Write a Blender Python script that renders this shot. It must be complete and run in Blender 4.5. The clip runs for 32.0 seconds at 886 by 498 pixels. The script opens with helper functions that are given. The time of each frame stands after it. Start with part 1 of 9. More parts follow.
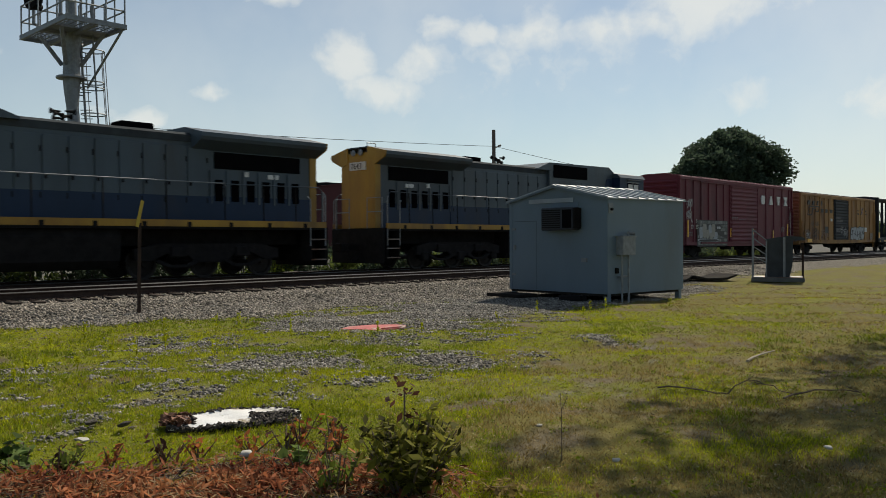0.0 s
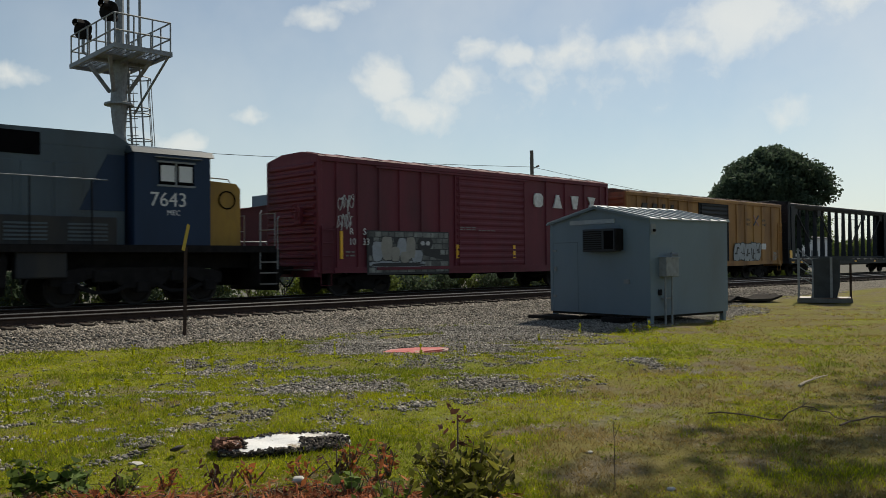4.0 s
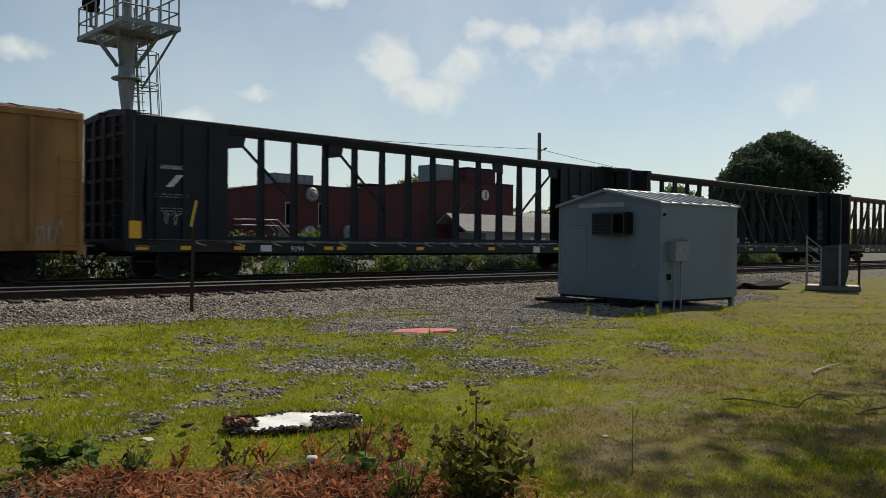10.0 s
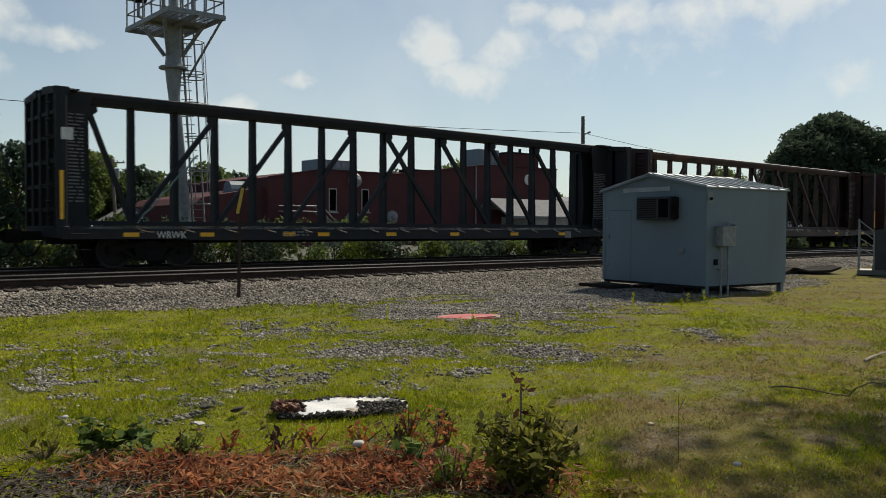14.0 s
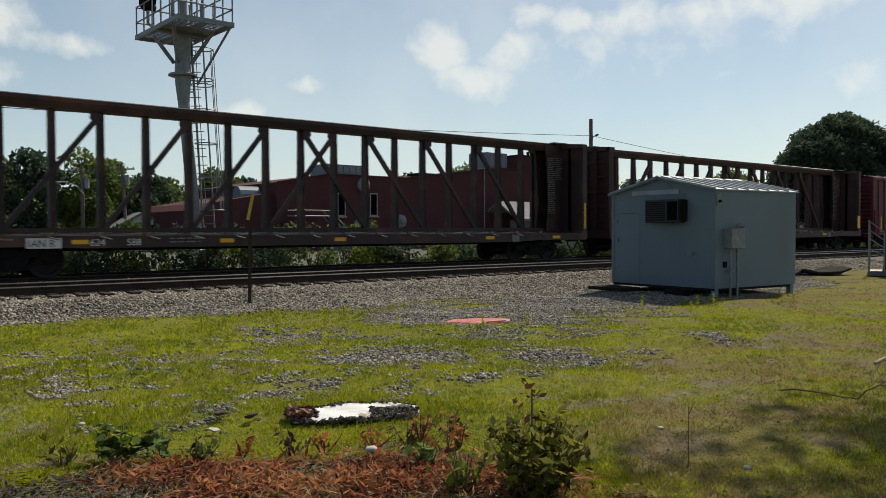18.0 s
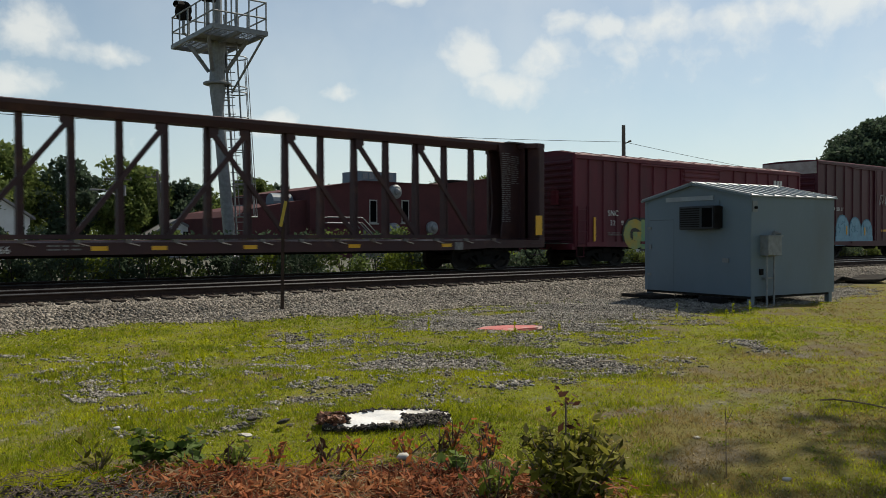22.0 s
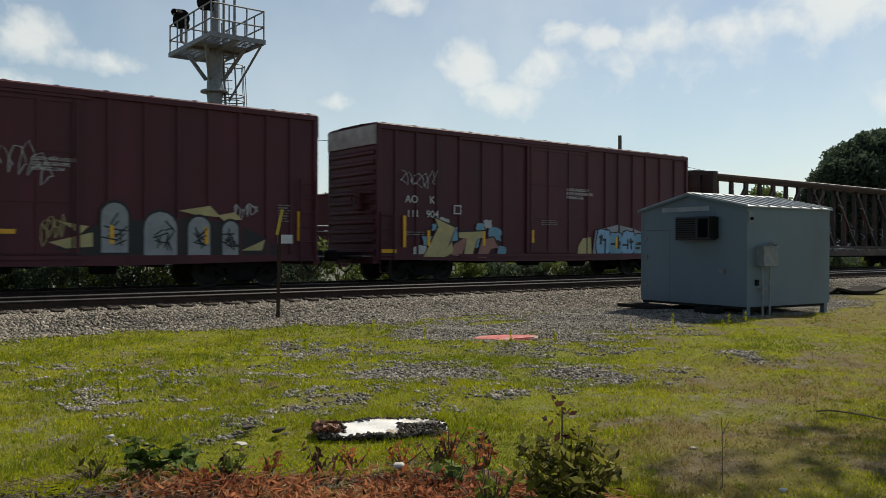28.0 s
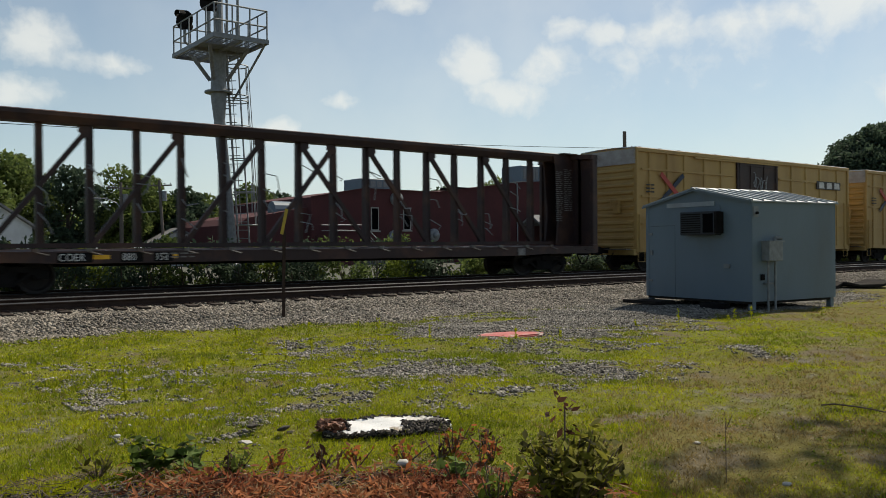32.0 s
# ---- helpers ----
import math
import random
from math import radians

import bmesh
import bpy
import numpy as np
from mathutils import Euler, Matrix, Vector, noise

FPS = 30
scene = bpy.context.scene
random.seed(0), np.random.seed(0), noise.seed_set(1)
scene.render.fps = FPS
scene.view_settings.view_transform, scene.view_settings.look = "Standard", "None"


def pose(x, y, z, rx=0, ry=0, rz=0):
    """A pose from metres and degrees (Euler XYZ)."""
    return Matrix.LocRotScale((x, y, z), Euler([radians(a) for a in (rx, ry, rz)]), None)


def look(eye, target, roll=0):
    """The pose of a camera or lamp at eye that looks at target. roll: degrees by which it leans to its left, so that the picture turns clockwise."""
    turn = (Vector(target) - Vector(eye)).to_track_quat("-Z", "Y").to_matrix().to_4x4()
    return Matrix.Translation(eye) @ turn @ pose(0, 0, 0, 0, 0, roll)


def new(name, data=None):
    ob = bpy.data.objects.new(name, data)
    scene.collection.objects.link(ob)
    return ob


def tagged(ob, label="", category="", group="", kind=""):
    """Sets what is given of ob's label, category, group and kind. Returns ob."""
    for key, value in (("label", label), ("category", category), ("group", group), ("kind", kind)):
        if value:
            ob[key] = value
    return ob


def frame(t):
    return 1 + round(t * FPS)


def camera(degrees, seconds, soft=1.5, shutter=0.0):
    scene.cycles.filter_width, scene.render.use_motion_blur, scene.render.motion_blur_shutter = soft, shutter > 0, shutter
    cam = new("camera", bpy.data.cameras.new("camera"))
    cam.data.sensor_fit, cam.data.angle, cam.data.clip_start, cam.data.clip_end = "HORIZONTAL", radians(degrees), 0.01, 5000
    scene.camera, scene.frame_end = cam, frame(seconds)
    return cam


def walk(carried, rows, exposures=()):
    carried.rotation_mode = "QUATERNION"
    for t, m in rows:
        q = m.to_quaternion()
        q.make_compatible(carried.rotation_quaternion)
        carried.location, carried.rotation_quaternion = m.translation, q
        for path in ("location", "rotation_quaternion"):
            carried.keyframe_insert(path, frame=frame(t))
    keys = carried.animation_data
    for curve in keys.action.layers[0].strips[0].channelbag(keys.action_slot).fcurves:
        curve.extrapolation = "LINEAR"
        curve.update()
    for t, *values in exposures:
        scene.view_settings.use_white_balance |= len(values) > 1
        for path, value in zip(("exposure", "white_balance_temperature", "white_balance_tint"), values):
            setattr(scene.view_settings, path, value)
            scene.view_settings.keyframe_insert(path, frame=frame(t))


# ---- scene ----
cam = camera(56.43, 32.0, soft=0.75, shutter=0.3)

# seconds, place, yaw, pitch, roll of the hand-held camera; x runs along the railway, away from the viewer
PATH = [
    (0.0, 0.100, -0.160, 1.544, -46.04, -0.56, 0.27),
    (0.5, 0.161, -0.125, 1.567, -46.75, -0.73, 0.67),
    (1.0, 0.172, -0.125, 1.580, -47.19, -0.64, 0.57),
    (1.5, 0.098, -0.102, 1.593, -46.68, -0.30, 0.43),
    (2.0, 0.032, -0.089, 1.592, -45.20, 0.06, 0.27),
    (2.5, 0.021, -0.094, 1.597, -44.26, 0.30, 0.27),
    (3.0, 0.018, -0.097, 1.590, -43.99, 0.58, 0.36),
    (3.5, 0.023, -0.100, 1.584, -43.72, 0.76, 0.41),
    (5.5, 0.044, -0.084, 1.592, -43.14, 1.00, 0.72),
    (6.0, 0.072, -0.067, 1.583, -43.24, 0.92, 0.76),
    (6.5, 0.098, -0.056, 1.583, -43.69, 1.01, 0.95),
    (7.0, 0.077, -0.016, 1.583, -43.64, 0.97, 0.81),
    (7.5, 0.048, -0.008, 1.586, -43.21, 1.16, 0.67),
    (8.0, 0.014, -0.032, 1.594, -42.80, 1.12, 0.62),
    (8.5, 0.016, -0.018, 1.597, -42.98, 0.65, 0.12),
    (9.0, 0.010, -0.004, 1.586, -43.29, 0.04, -0.13),
    (9.5, 0.015, 0.035, 1.576, -42.97, -0.28, -0.20),
    (10.0, 0.027, 0.054, 1.568, -43.21, -0.42, -0.51),
    (10.5, 0.019, 0.063, 1.560, -42.88, -0.56, -0.60),
    (11.0, 0.012, 0.066, 1.557, -43.97, -0.67, -0.28),
    (11.5, 0.003, 0.021, 1.572, -43.75, -0.90, -0.19),
    (12.0, 0.015, 0.030, 1.572, -44.11, -1.51, -0.44),
    (12.5, 0.048, 0.043, 1.570, -44.72, -1.73, -0.31),
    (13.0, 0.021, 0.026, 1.591, -44.35, -1.75, -0.18),
    (13.5, 0.036, 0.041, 1.590, -42.46, -1.51, -0.14),
    (14.0, 0.005, 0.045, 1.586, -40.25, -1.48, -0.26),
    (14.5, -0.034, 0.045, 1.593, -39.14, -1.45, -0.22),
    (16.5, -0.056, 0.024, 1.613, -37.09, -1.47, 0.16),
    (17.0, -0.055, 0.008, 1.618, -38.10, -1.70, 0.30),
    (17.5, -0.054, 0.012, 1.615, -39.19, -1.25, 0.28),
    (18.0, -0.050, -0.000, 1.617, -39.66, -1.26, 0.18),
    (18.5, -0.054, -0.001, 1.612, -40.16, -1.43, 0.01),
    (19.0, -0.053, 0.003, 1.610, -40.41, -1.93, -0.17),
    (19.5, -0.047, 0.027, 1.610, -40.08, -2.06, -0.70),
    (20.0, -0.060, 0.016, 1.620, -39.12, -1.65, -0.77),
    (20.5, -0.052, 0.015, 1.619, -38.32, -1.22, -0.46),
    (21.0, -0.048, 0.024, 1.610, -38.01, -0.87, -0.10),
    (21.5, -0.038, 0.033, 1.610, -37.74, -0.77, 0.07),
    (22.0, -0.035, 0.031, 1.610, -37.49, -0.77, 0.15),
    (22.5, -0.037, 0.036, 1.605, -37.55, -0.43, 0.01),
    (23.0, -0.035, 0.033, 1.604, -37.66, -0.16, 0.09),
    (23.5, -0.034, 0.030, 1.606, -37.91, 0.17, 0.03),
    (24.0, -0.035, 0.022, 1.613, -37.88, 0.17, 0.15),
    (24.5, -0.032, 0.014, 1.610, -37.80, 0.08, 0.17),
    (25.0, -0.021, 0.034, 1.607, -37.60, -0.04, 0.29),
    (25.5, -0.031, 0.030, 1.603, -37.65, -0.16, 0.26),
    (27.5, -0.045, 0.017, 1.609, -37.61, -0.14, -0.10),
    (28.0, -0.040, 0.035, 1.608, -37.76, -0.13, -0.15),
    (28.5, -0.043, 0.045, 1.605, -37.14, -0.20, -0.06),
    (29.0, -0.034, 0.035, 1.604, -37.40, -0.38, -0.01),
    (29.5, -0.035, 0.040, 1.606, -37.67, -0.53, 0.22),
    (30.0, -0.028, 0.042, 1.600, -37.94, -0.60, 0.29),
    (30.5, -0.032, 0.033, 1.601, -37.61, -0.66, 0.44),
    (31.0, -0.031, 0.043, 1.598, -37.35, -0.49, 0.40),
    (31.5, -0.033, 0.021, 1.602, -37.17, -0.30, 0.39),
    (32.0, -0.023, 0.008, 1.603, -37.35, -0.27, 0.43),
]
walk(cam, [(t, pose(x, y, z, 90 + p, r, w)) for t, x, y, z, w, p, r in PATH], [(0.0, 0.0, 7000, 8), (14.5, 0.0, 7000, 8), (16.5, 0.1, 7000, 8), (32.0, 0.1, 7000, 8)])


# how far the train runs ahead of or behind its even pace, every half second
SURGE = [0.08, 0.08, 0.06, -0.01, -0.05, -0.02, -0.01, -0.02, 0.0, 0.03, 0.06, 0.09, 0.11, 0.06, 0.01, -0.04, -0.15, -0.25, -0.26, -0.24, -0.19, 0.01, 0.13, 0.14, 0.1, -0.04, -0.09, -0.12, -0.14, -0.15, -0.09, -0.0, 0.08, 0.14, 0.13, 0.11, 0.05, 0.06, 0.04, 0.23, 0.25, 0.22, 0.18, 0.07, -0.02, -0.05, -0.05, -0.1, -0.14, -0.04, -0.08, -0.1, -0.08, -0.01, 0.06, 0.11, 0.05, 0.07, 0.18, 0.12, 0.03, -0.16, -0.26, -0.3, -0.34]


def travelled(t):
    """How far the train has come along the track, in metres."""
    k = (t - 16) / 16
    return float(np.interp(2 * t, range(65), SURGE)) - 110.8604 * k - 3.2159 * k ** 2 - 0.3627 * k ** 3 - 1.2966 * k ** 4 - 106.7106


# ---- light ----
SUN_DIR = Vector((0.89, 0.27, 1.05)).normalized()
world = bpy.data.worlds.new("sky")
scene.world = world
world.use_nodes = True
wn, wl = world.node_tree.nodes, world.node_tree.links
wn.clear()


def wnode(kind, **inputs):
    n = wn.new(kind)
    for k, v in inputs.items():
        n.inputs[k].default_value = v
    return n


def wmath(op, a, b=None, clamp=False):
    n = wn.new("ShaderNodeMath")
    n.operation, n.use_clamp = op, clamp
    for i, v in enumerate((a, b)):
        if v is None:
            continue
        if isinstance(v, (int, float)):
            n.inputs[i].default_value = v
        else:
            wl.new(v, n.inputs[i])
    return n.outputs[0]


sky = wn.new("ShaderNodeTexSky")
sky.sky_type, sky.sun_disc = "NISHITA", False
sky.sun_elevation = math.asin(SUN_DIR.z)
sky.sun_rotation = math.atan2(SUN_DIR.x, SUN_DIR.y)
sky.air_density, sky.dust_density, sky.ozone_density = 1.0, 0.6, 1.5
coord = wn.new("ShaderNodeTexCoord")
# cumulus: soft noise in the direction of sight, dense inside a few banks of cloud
BANKS = [  # yaw from the railway (degrees to the left of it), height, half width, half height, weight
    (50.6, 12.4, 2.6, 2.0, 1.15),
    (38.0, 13.0, 11.0, 3.0, 0.5),
    (45.6, 12.2, 3.4, 2.2, 1.0),
    (48.2, 10.6, 4.2, 1.5, 0.9),
    (44.3, 14.6, 1.8, 1.1, 1.05),
    (41.5, 14.0, 2.6, 1.0, 0.85),
    (37.6, 13.8, 3.6, 1.5, 1.0),
    (33.8, 13.8, 3.2, 1.7, 1.0),
    (30.6, 14.2, 3.0, 1.3, 0.9),
    (26.0, 15.6, 5.0, 2.6, 1.15),
    (20.0, 16.5, 5.0, 2.6, 1.0),
    (78.5, 12.9, 3.2, 1.5, 1.1),
    (75.0, 12.0, 3.0, 1.0, 1.0),
    (79.5, 9.3, 2.6, 1.2, 1.05),
    (59.3, 9.7, 2.0, 0.7, 0.75),
    (64.6, 7.8, 3.0, 1.1, 1.0),
    (66.5, 8.3, 1.8, 0.9, 0.95),
    (55.4, 16.4, 2.2, 0.9, 0.85),
    (53.0, 17.2, 2.0, 0.8, 0.7),
    (23.5, 9.4, 1.5, 1.3, 0.6),
    (15.0, 9.0, 6.0, 2.5, 0.7),
    (95.0, 14.0, 9.0, 3.0, 0.9),
    (-10.0, 14.0, 12.0, 4.0, 0.9),
    (150.0, 18.0, 12.0, 3.0, 0.6),
    (-110.0, 22.0, 12.0, 3.0, 0.6),
]
warp = wnode("ShaderNodeTexNoise", Scale=9.0, Detail=4.0, Roughness=0.6)
wl.new(coord.outputs["Generated"], warp.inputs["Vector"])
shift = wn.new("ShaderNodeVectorMath")
shift.operation = "MULTIPLY_ADD"
shift.inputs[1].default_value, shift.inputs[2].default_value = (0.05, 0.05, 0.04), (-0.025, -0.025, -0.02)
wl.new(warp.outputs["Color"], shift.inputs[0])
bent = wn.new("ShaderNodeVectorMath")
wl.new(coord.outputs["Generated"], bent.inputs[0])
wl.new(shift.outputs[0], bent.inputs[1])
split = wn.new("ShaderNodeSeparateXYZ")
wl.new(bent.outputs[0], split.inputs[0])
around = wmath("ARCTAN2", split.outputs[1], split.outputs[0])
up = wmath("ARCSINE", split.outputs[2])
cover = None
for a, h, da, dh, weight in BANKS:
    u = wmath("DIVIDE", wmath("SUBTRACT", around, radians(a)), radians(da))
    v = wmath("DIVIDE", wmath("SUBTRACT", up, radians(h)), radians(dh))
    r = wmath("SQRT", wmath("ADD", wmath("MULTIPLY", u, u), wmath("MULTIPLY", v, v)))
    b = wmath("MULTIPLY", wmath("SUBTRACT", 1.3, r, clamp=True), weight)
    cover = b if cover is None else wmath("MAXIMUM", cover, b)
fluff = wnode("ShaderNodeTexNoise", Scale=19.0, Detail=9.0, Roughness=0.58)
wl.new(bent.outputs[0], fluff.inputs["Vector"])
thin = wnode("ShaderNodeTexNoise", Scale=3.5, Detail=5.0, Roughness=0.55)
wl.new(bent.outputs[0], thin.inputs["Vector"])
dense = wmath("MULTIPLY", wmath("SUBTRACT", wmath("ADD", cover, wmath("MULTIPLY", fluff.outputs["Fac"], 2.7)), 1.68), 1.35, clamp=True)
# a thin veil that thickens towards the sun
sunward = wn.new("ShaderNodeVectorMath")
sunward.operation = "DOT_PRODUCT"
wl.new(coord.outputs["Generated"], sunward.inputs[0])
sunward.inputs[1].default_value = SUN_DIR
veil = wmath("MULTIPLY", wmath("SUBTRACT", thin.outputs["Fac"], 0.36, clamp=True), wmath("MULTIPLY", wmath("SUBTRACT", sunward.outputs["Value"], 0.30, clamp=True), 2.2), clamp=True)
halo = wmath("MULTIPLY", wmath("SUBTRACT", wmath("ADD", wmath("MULTIPLY", cover, 0.8), wmath("MULTIPLY", fluff.outputs["Fac"], 0.9)), 0.48), 0.62, clamp=True)
amount = wmath("MAXIMUM", wmath("ADD", wmath("MULTIPLY", dense, 0.46), wmath("MULTIPLY", halo, 0.42)), veil)
# summer haze, thicker towards the horizon
haze = wmath("POWER", wmath("SUBTRACT", 1.0, wmath("ABSOLUTE", split.outputs[2]), clamp=True), 5.0)
hazy = wn.new("ShaderNodeMix")
hazy.data_type = "RGBA"
wl.new(wmath("MULTIPLY", haze, 0.56), hazy.inputs["Factor"])
wl.new(sky.outputs[0], hazy.inputs[6])
hazy.inputs[7].default_value = (6.5, 8.7, 10.2, 1)
mix = wn.new("ShaderNodeMix")
mix.data_type = "RGBA"
wl.new(amount, mix.inputs["Factor"])
wl.new(hazy.outputs[2], mix.inputs[6])
mix.inputs[7].default_value = (9.7, 10.0, 10.0, 1)
back = wnode("ShaderNodeBackground", Strength=0.085)
wl.new(mix.outputs[2], back.inputs["Color"])
wl.new(back.outputs[0], wn.new("ShaderNodeOutputWorld").inputs["Surface"])

lamp = bpy.data.lights.new("sun", "SUN")
lamp.energy, lamp.angle, lamp.color = 4.6, radians(0.6), (1.0, 0.94, 0.84)
sun = new("sun", lamp)
sun.matrix_world = look(SUN_DIR * 200, (0, 0, 0))
scene.view_settings.exposure = 0.0


# ---- materials ----
def shade(name, colour, rough=0.7, metal=0.0, colour2=None, scale=3.0, fine=60.0, bump=0.2, vary=0.0, streak=0.0, dirt=None, spec=0.5, coat=0.0,
          dirt_scale=0.6, dirt_low=0.5, dirt_high=0.7, depth=0.01):
    """A surface with two scales of variation: blotches between two colours, fine grain with relief, and optional dirt, streaks and piece-to-piece change."""
    m = bpy.data.materials.new(name)
    m.use_nodes = True
    nt = m.node_tree
    N, L = nt.nodes, nt.links
    N.clear()
    out, bs = N.new("ShaderNodeOutputMaterial"), N.new("ShaderNodeBsdfPrincipled")
    L.new(bs.outputs[0], out.inputs[0])
    bs.inputs["Roughness"].default_value, bs.inputs["Metallic"].default_value = rough, metal
    bs.inputs["Specular IOR Level"].default_value = spec
    bs.inputs["Coat Weight"].default_value = coat
    tc = N.new("ShaderNodeTexCoord")
    geo = N.new("ShaderNodeMapping")
    L.new(tc.outputs["Object"], geo.inputs["Vector"])
    if streak:
        geo.inputs["Scale"].default_value = (1, 1, streak)

    def noise_tex(sc, detail, source):
        n = N.new("ShaderNodeTexNoise")
        n.inputs["Scale"].default_value, n.inputs["Detail"].default_value, n.inputs["Roughness"].default_value = sc, detail, 0.6
        L.new(source, n.inputs["Vector"])
        return n.outputs["Fac"]

    def ramp(fac, a, b, c0=(0, 0, 0, 1), c1=(1, 1, 1, 1)):
        r = N.new("ShaderNodeValToRGB")
        r.color_ramp.elements[0].position, r.color_ramp.elements[1].position = a, b
        r.color_ramp.elements[0].color, r.color_ramp.elements[1].color = c0, c1
        L.new(fac, r.inputs[0])
        return r.outputs[0]

    def mixed(fac, a, b, blend="MIX"):
        x = N.new("ShaderNodeMix")
        x.data_type, x.blend_type = "RGBA", blend
        for sock, v in ((x.inputs[0], fac), (x.inputs[6], a), (x.inputs[7], b)):
            if isinstance(v, (int, float)):
                sock.default_value = v
            elif isinstance(v, tuple):
                sock.default_value = (*v[:3], 1)
            else:
                L.new(v, sock)
        return x.outputs[2]

    c2 = colour2 or tuple(c * 0.75 for c in colour)
    col = mixed(ramp(noise_tex(scale, 4, geo.outputs[0]), 0.35, 0.65), colour, c2)
    grain = noise_tex(fine, 3, tc.outputs["Object"])
    col = mixed(0.35, col, ramp(grain, 0.25, 0.75, (0.45, 0.45, 0.45, 1), (1, 1, 1, 1)), "MULTIPLY")
    if dirt:
        col = mixed(ramp(noise_tex(dirt_scale, 6, geo.outputs[0]), dirt_low, dirt_high), col, dirt)
    if vary:
        oi = N.new("ShaderNodeObjectInfo")
        gi = N.new("ShaderNodeNewGeometry")
        hs = N.new("ShaderNodeHueSaturation")
        ad = N.new("ShaderNodeMath")
        ad.operation = "ADD"
        L.new(oi.outputs["Random"], ad.inputs[0])
        L.new(gi.outputs["Random Per Island"], ad.inputs[1])
        fr = N.new("ShaderNodeMath")
        fr.operation = "FRACT"
        L.new(ad.outputs[0], fr.inputs[0])
        mr = N.new("ShaderNodeMapRange")
        mr.inputs[3].default_value, mr.inputs[4].default_value = 1 - vary, 1 + vary
        L.new(fr.outputs[0], mr.inputs[0])
        L.new(mr.outputs[0], hs.inputs["Value"])
        L.new(col, hs.inputs["Color"])
        col = hs.outputs[0]
    L.new(col, bs.inputs["Base Color"])
    if bump:
        bp = N.new("ShaderNodeBump")
        bp.inputs["Strength"].default_value, bp.inputs["Distance"].default_value = bump, depth
        L.new(grain, bp.inputs["Height"])
        L.new(bp.outputs[0], bs.inputs["Normal"])
    return m


def leafy(name, colour, colour2, vary=0.3):
    """Thin leaves: they let some light through."""
    m = shade(name, colour, 0.75, colour2=colour2, scale=1.2, fine=30, bump=0, vary=vary, spec=0.12)
    nt = m.node_tree
    bs = next(n for n in nt.nodes if n.type == "BSDF_PRINCIPLED")
    out = next(n for n in nt.nodes if n.type == "OUTPUT_MATERIAL")
    tr, ms = nt.nodes.new("ShaderNodeBsdfTranslucent"), nt.nodes.new("ShaderNodeMixShader")
    ms.inputs[0].default_value = 0.45
    nt.links.new(bs.inputs["Base Color"].links[0].from_socket, tr.inputs["Color"])
    nt.links.new(bs.outputs[0], ms.inputs[1])
    nt.links.new(tr.outputs[0], ms.inputs[2])
    nt.links.new(ms.outputs[0], out.inputs[0])
    return m


def flat(name, colour, rough=0.6):
    return shade(name, colour, rough, fine=25, bump=0.05, colour2=tuple(c * 0.85 for c in colour))


RUST = (0.13, 0.055, 0.03)
M_RED = shade("oxide red paint", (0.158, 0.026, 0.04), 0.6, spec=0.3, colour2=(0.125, 0.021, 0.033), scale=1.0, streak=0.25, dirt=(0.065, 0.02, 0.026), dirt_low=0.52, dirt_high=0.75, bump=0.08)
M_RED2 = shade("faded oxide red paint", (0.096, 0.020, 0.031), 0.55, spec=0.35, colour2=(0.073, 0.017, 0.025), scale=0.8, streak=0.2, dirt=(0.045, 0.017, 0.02), dirt_low=0.52, dirt_high=0.8, bump=0.08)
M_CAP = shade("dusty white end panel", (0.42, 0.40, 0.38), 0.8, colour2=(0.30, 0.27, 0.25), scale=2.5, dirt=(0.18, 0.09, 0.06), dirt_scale=2.0, dirt_low=0.6, dirt_high=0.7)
M_YEL = shade("weathered yellow paint", (0.42, 0.225, 0.075), 0.65, spec=0.3, colour2=(0.33, 0.165, 0.055), scale=0.9, streak=0.25, dirt=(0.10, 0.045, 0.024), dirt_low=0.48, dirt_high=0.72, bump=0.1)
M_YELEND = shade("rusty orange end", (0.36, 0.13, 0.065), 0.7, colour2=(0.22, 0.09, 0.05), scale=1.5, dirt=(0.05, 0.03, 0.024), bump=0.1)
M_YEL2 = shade("yellow paint", (0.52, 0.345, 0.125), 0.55, spec=0.3, colour2=(0.44, 0.28, 0.10), scale=0.8, streak=0.2, dirt=(0.24, 0.125, 0.045), dirt_low=0.55, dirt_high=0.85, bump=0.06)
M_BLACK = shade("black car paint", (0.015, 0.018, 0.023), 0.65, spec=0.25, colour2=(0.02, 0.022, 0.026), scale=1.0, dirt=(0.034, 0.028, 0.026), dirt_low=0.52, dirt_high=0.8, bump=0.08)
M_BROWN = shade("brown-red car paint", (0.044, 0.018, 0.019), 0.6, spec=0.42, colour2=(0.055, 0.02, 0.019), scale=1.0, dirt=RUST, dirt_low=0.55, dirt_high=0.8, bump=0.08)
M_DARKBROWN = shade("dark brown car paint", (0.034, 0.017, 0.018), 0.6, spec=0.42, colour2=(0.035, 0.018, 0.016), scale=1.0, dirt=RUST, dirt_low=0.5, dirt_high=0.8, bump=0.08)
M_UNDER = shade("grimy running gear", (0.018, 0.016, 0.016), 0.9, spec=0.15, colour2=(0.01, 0.009, 0.009), scale=4, fine=40, bump=0.3)
M_WHEEL = shade("wheel steel", (0.03, 0.023, 0.02), 0.7, metal=0.3, colour2=(0.018, 0.014, 0.013), scale=5)
M_ROOF = shade("rusty roof sheet", (0.075, 0.055, 0.045), 0.8, spec=0.2, colour2=(0.12, 0.07, 0.05), scale=1.5, dirt=RUST, dirt_low=0.6, dirt_high=0.8)
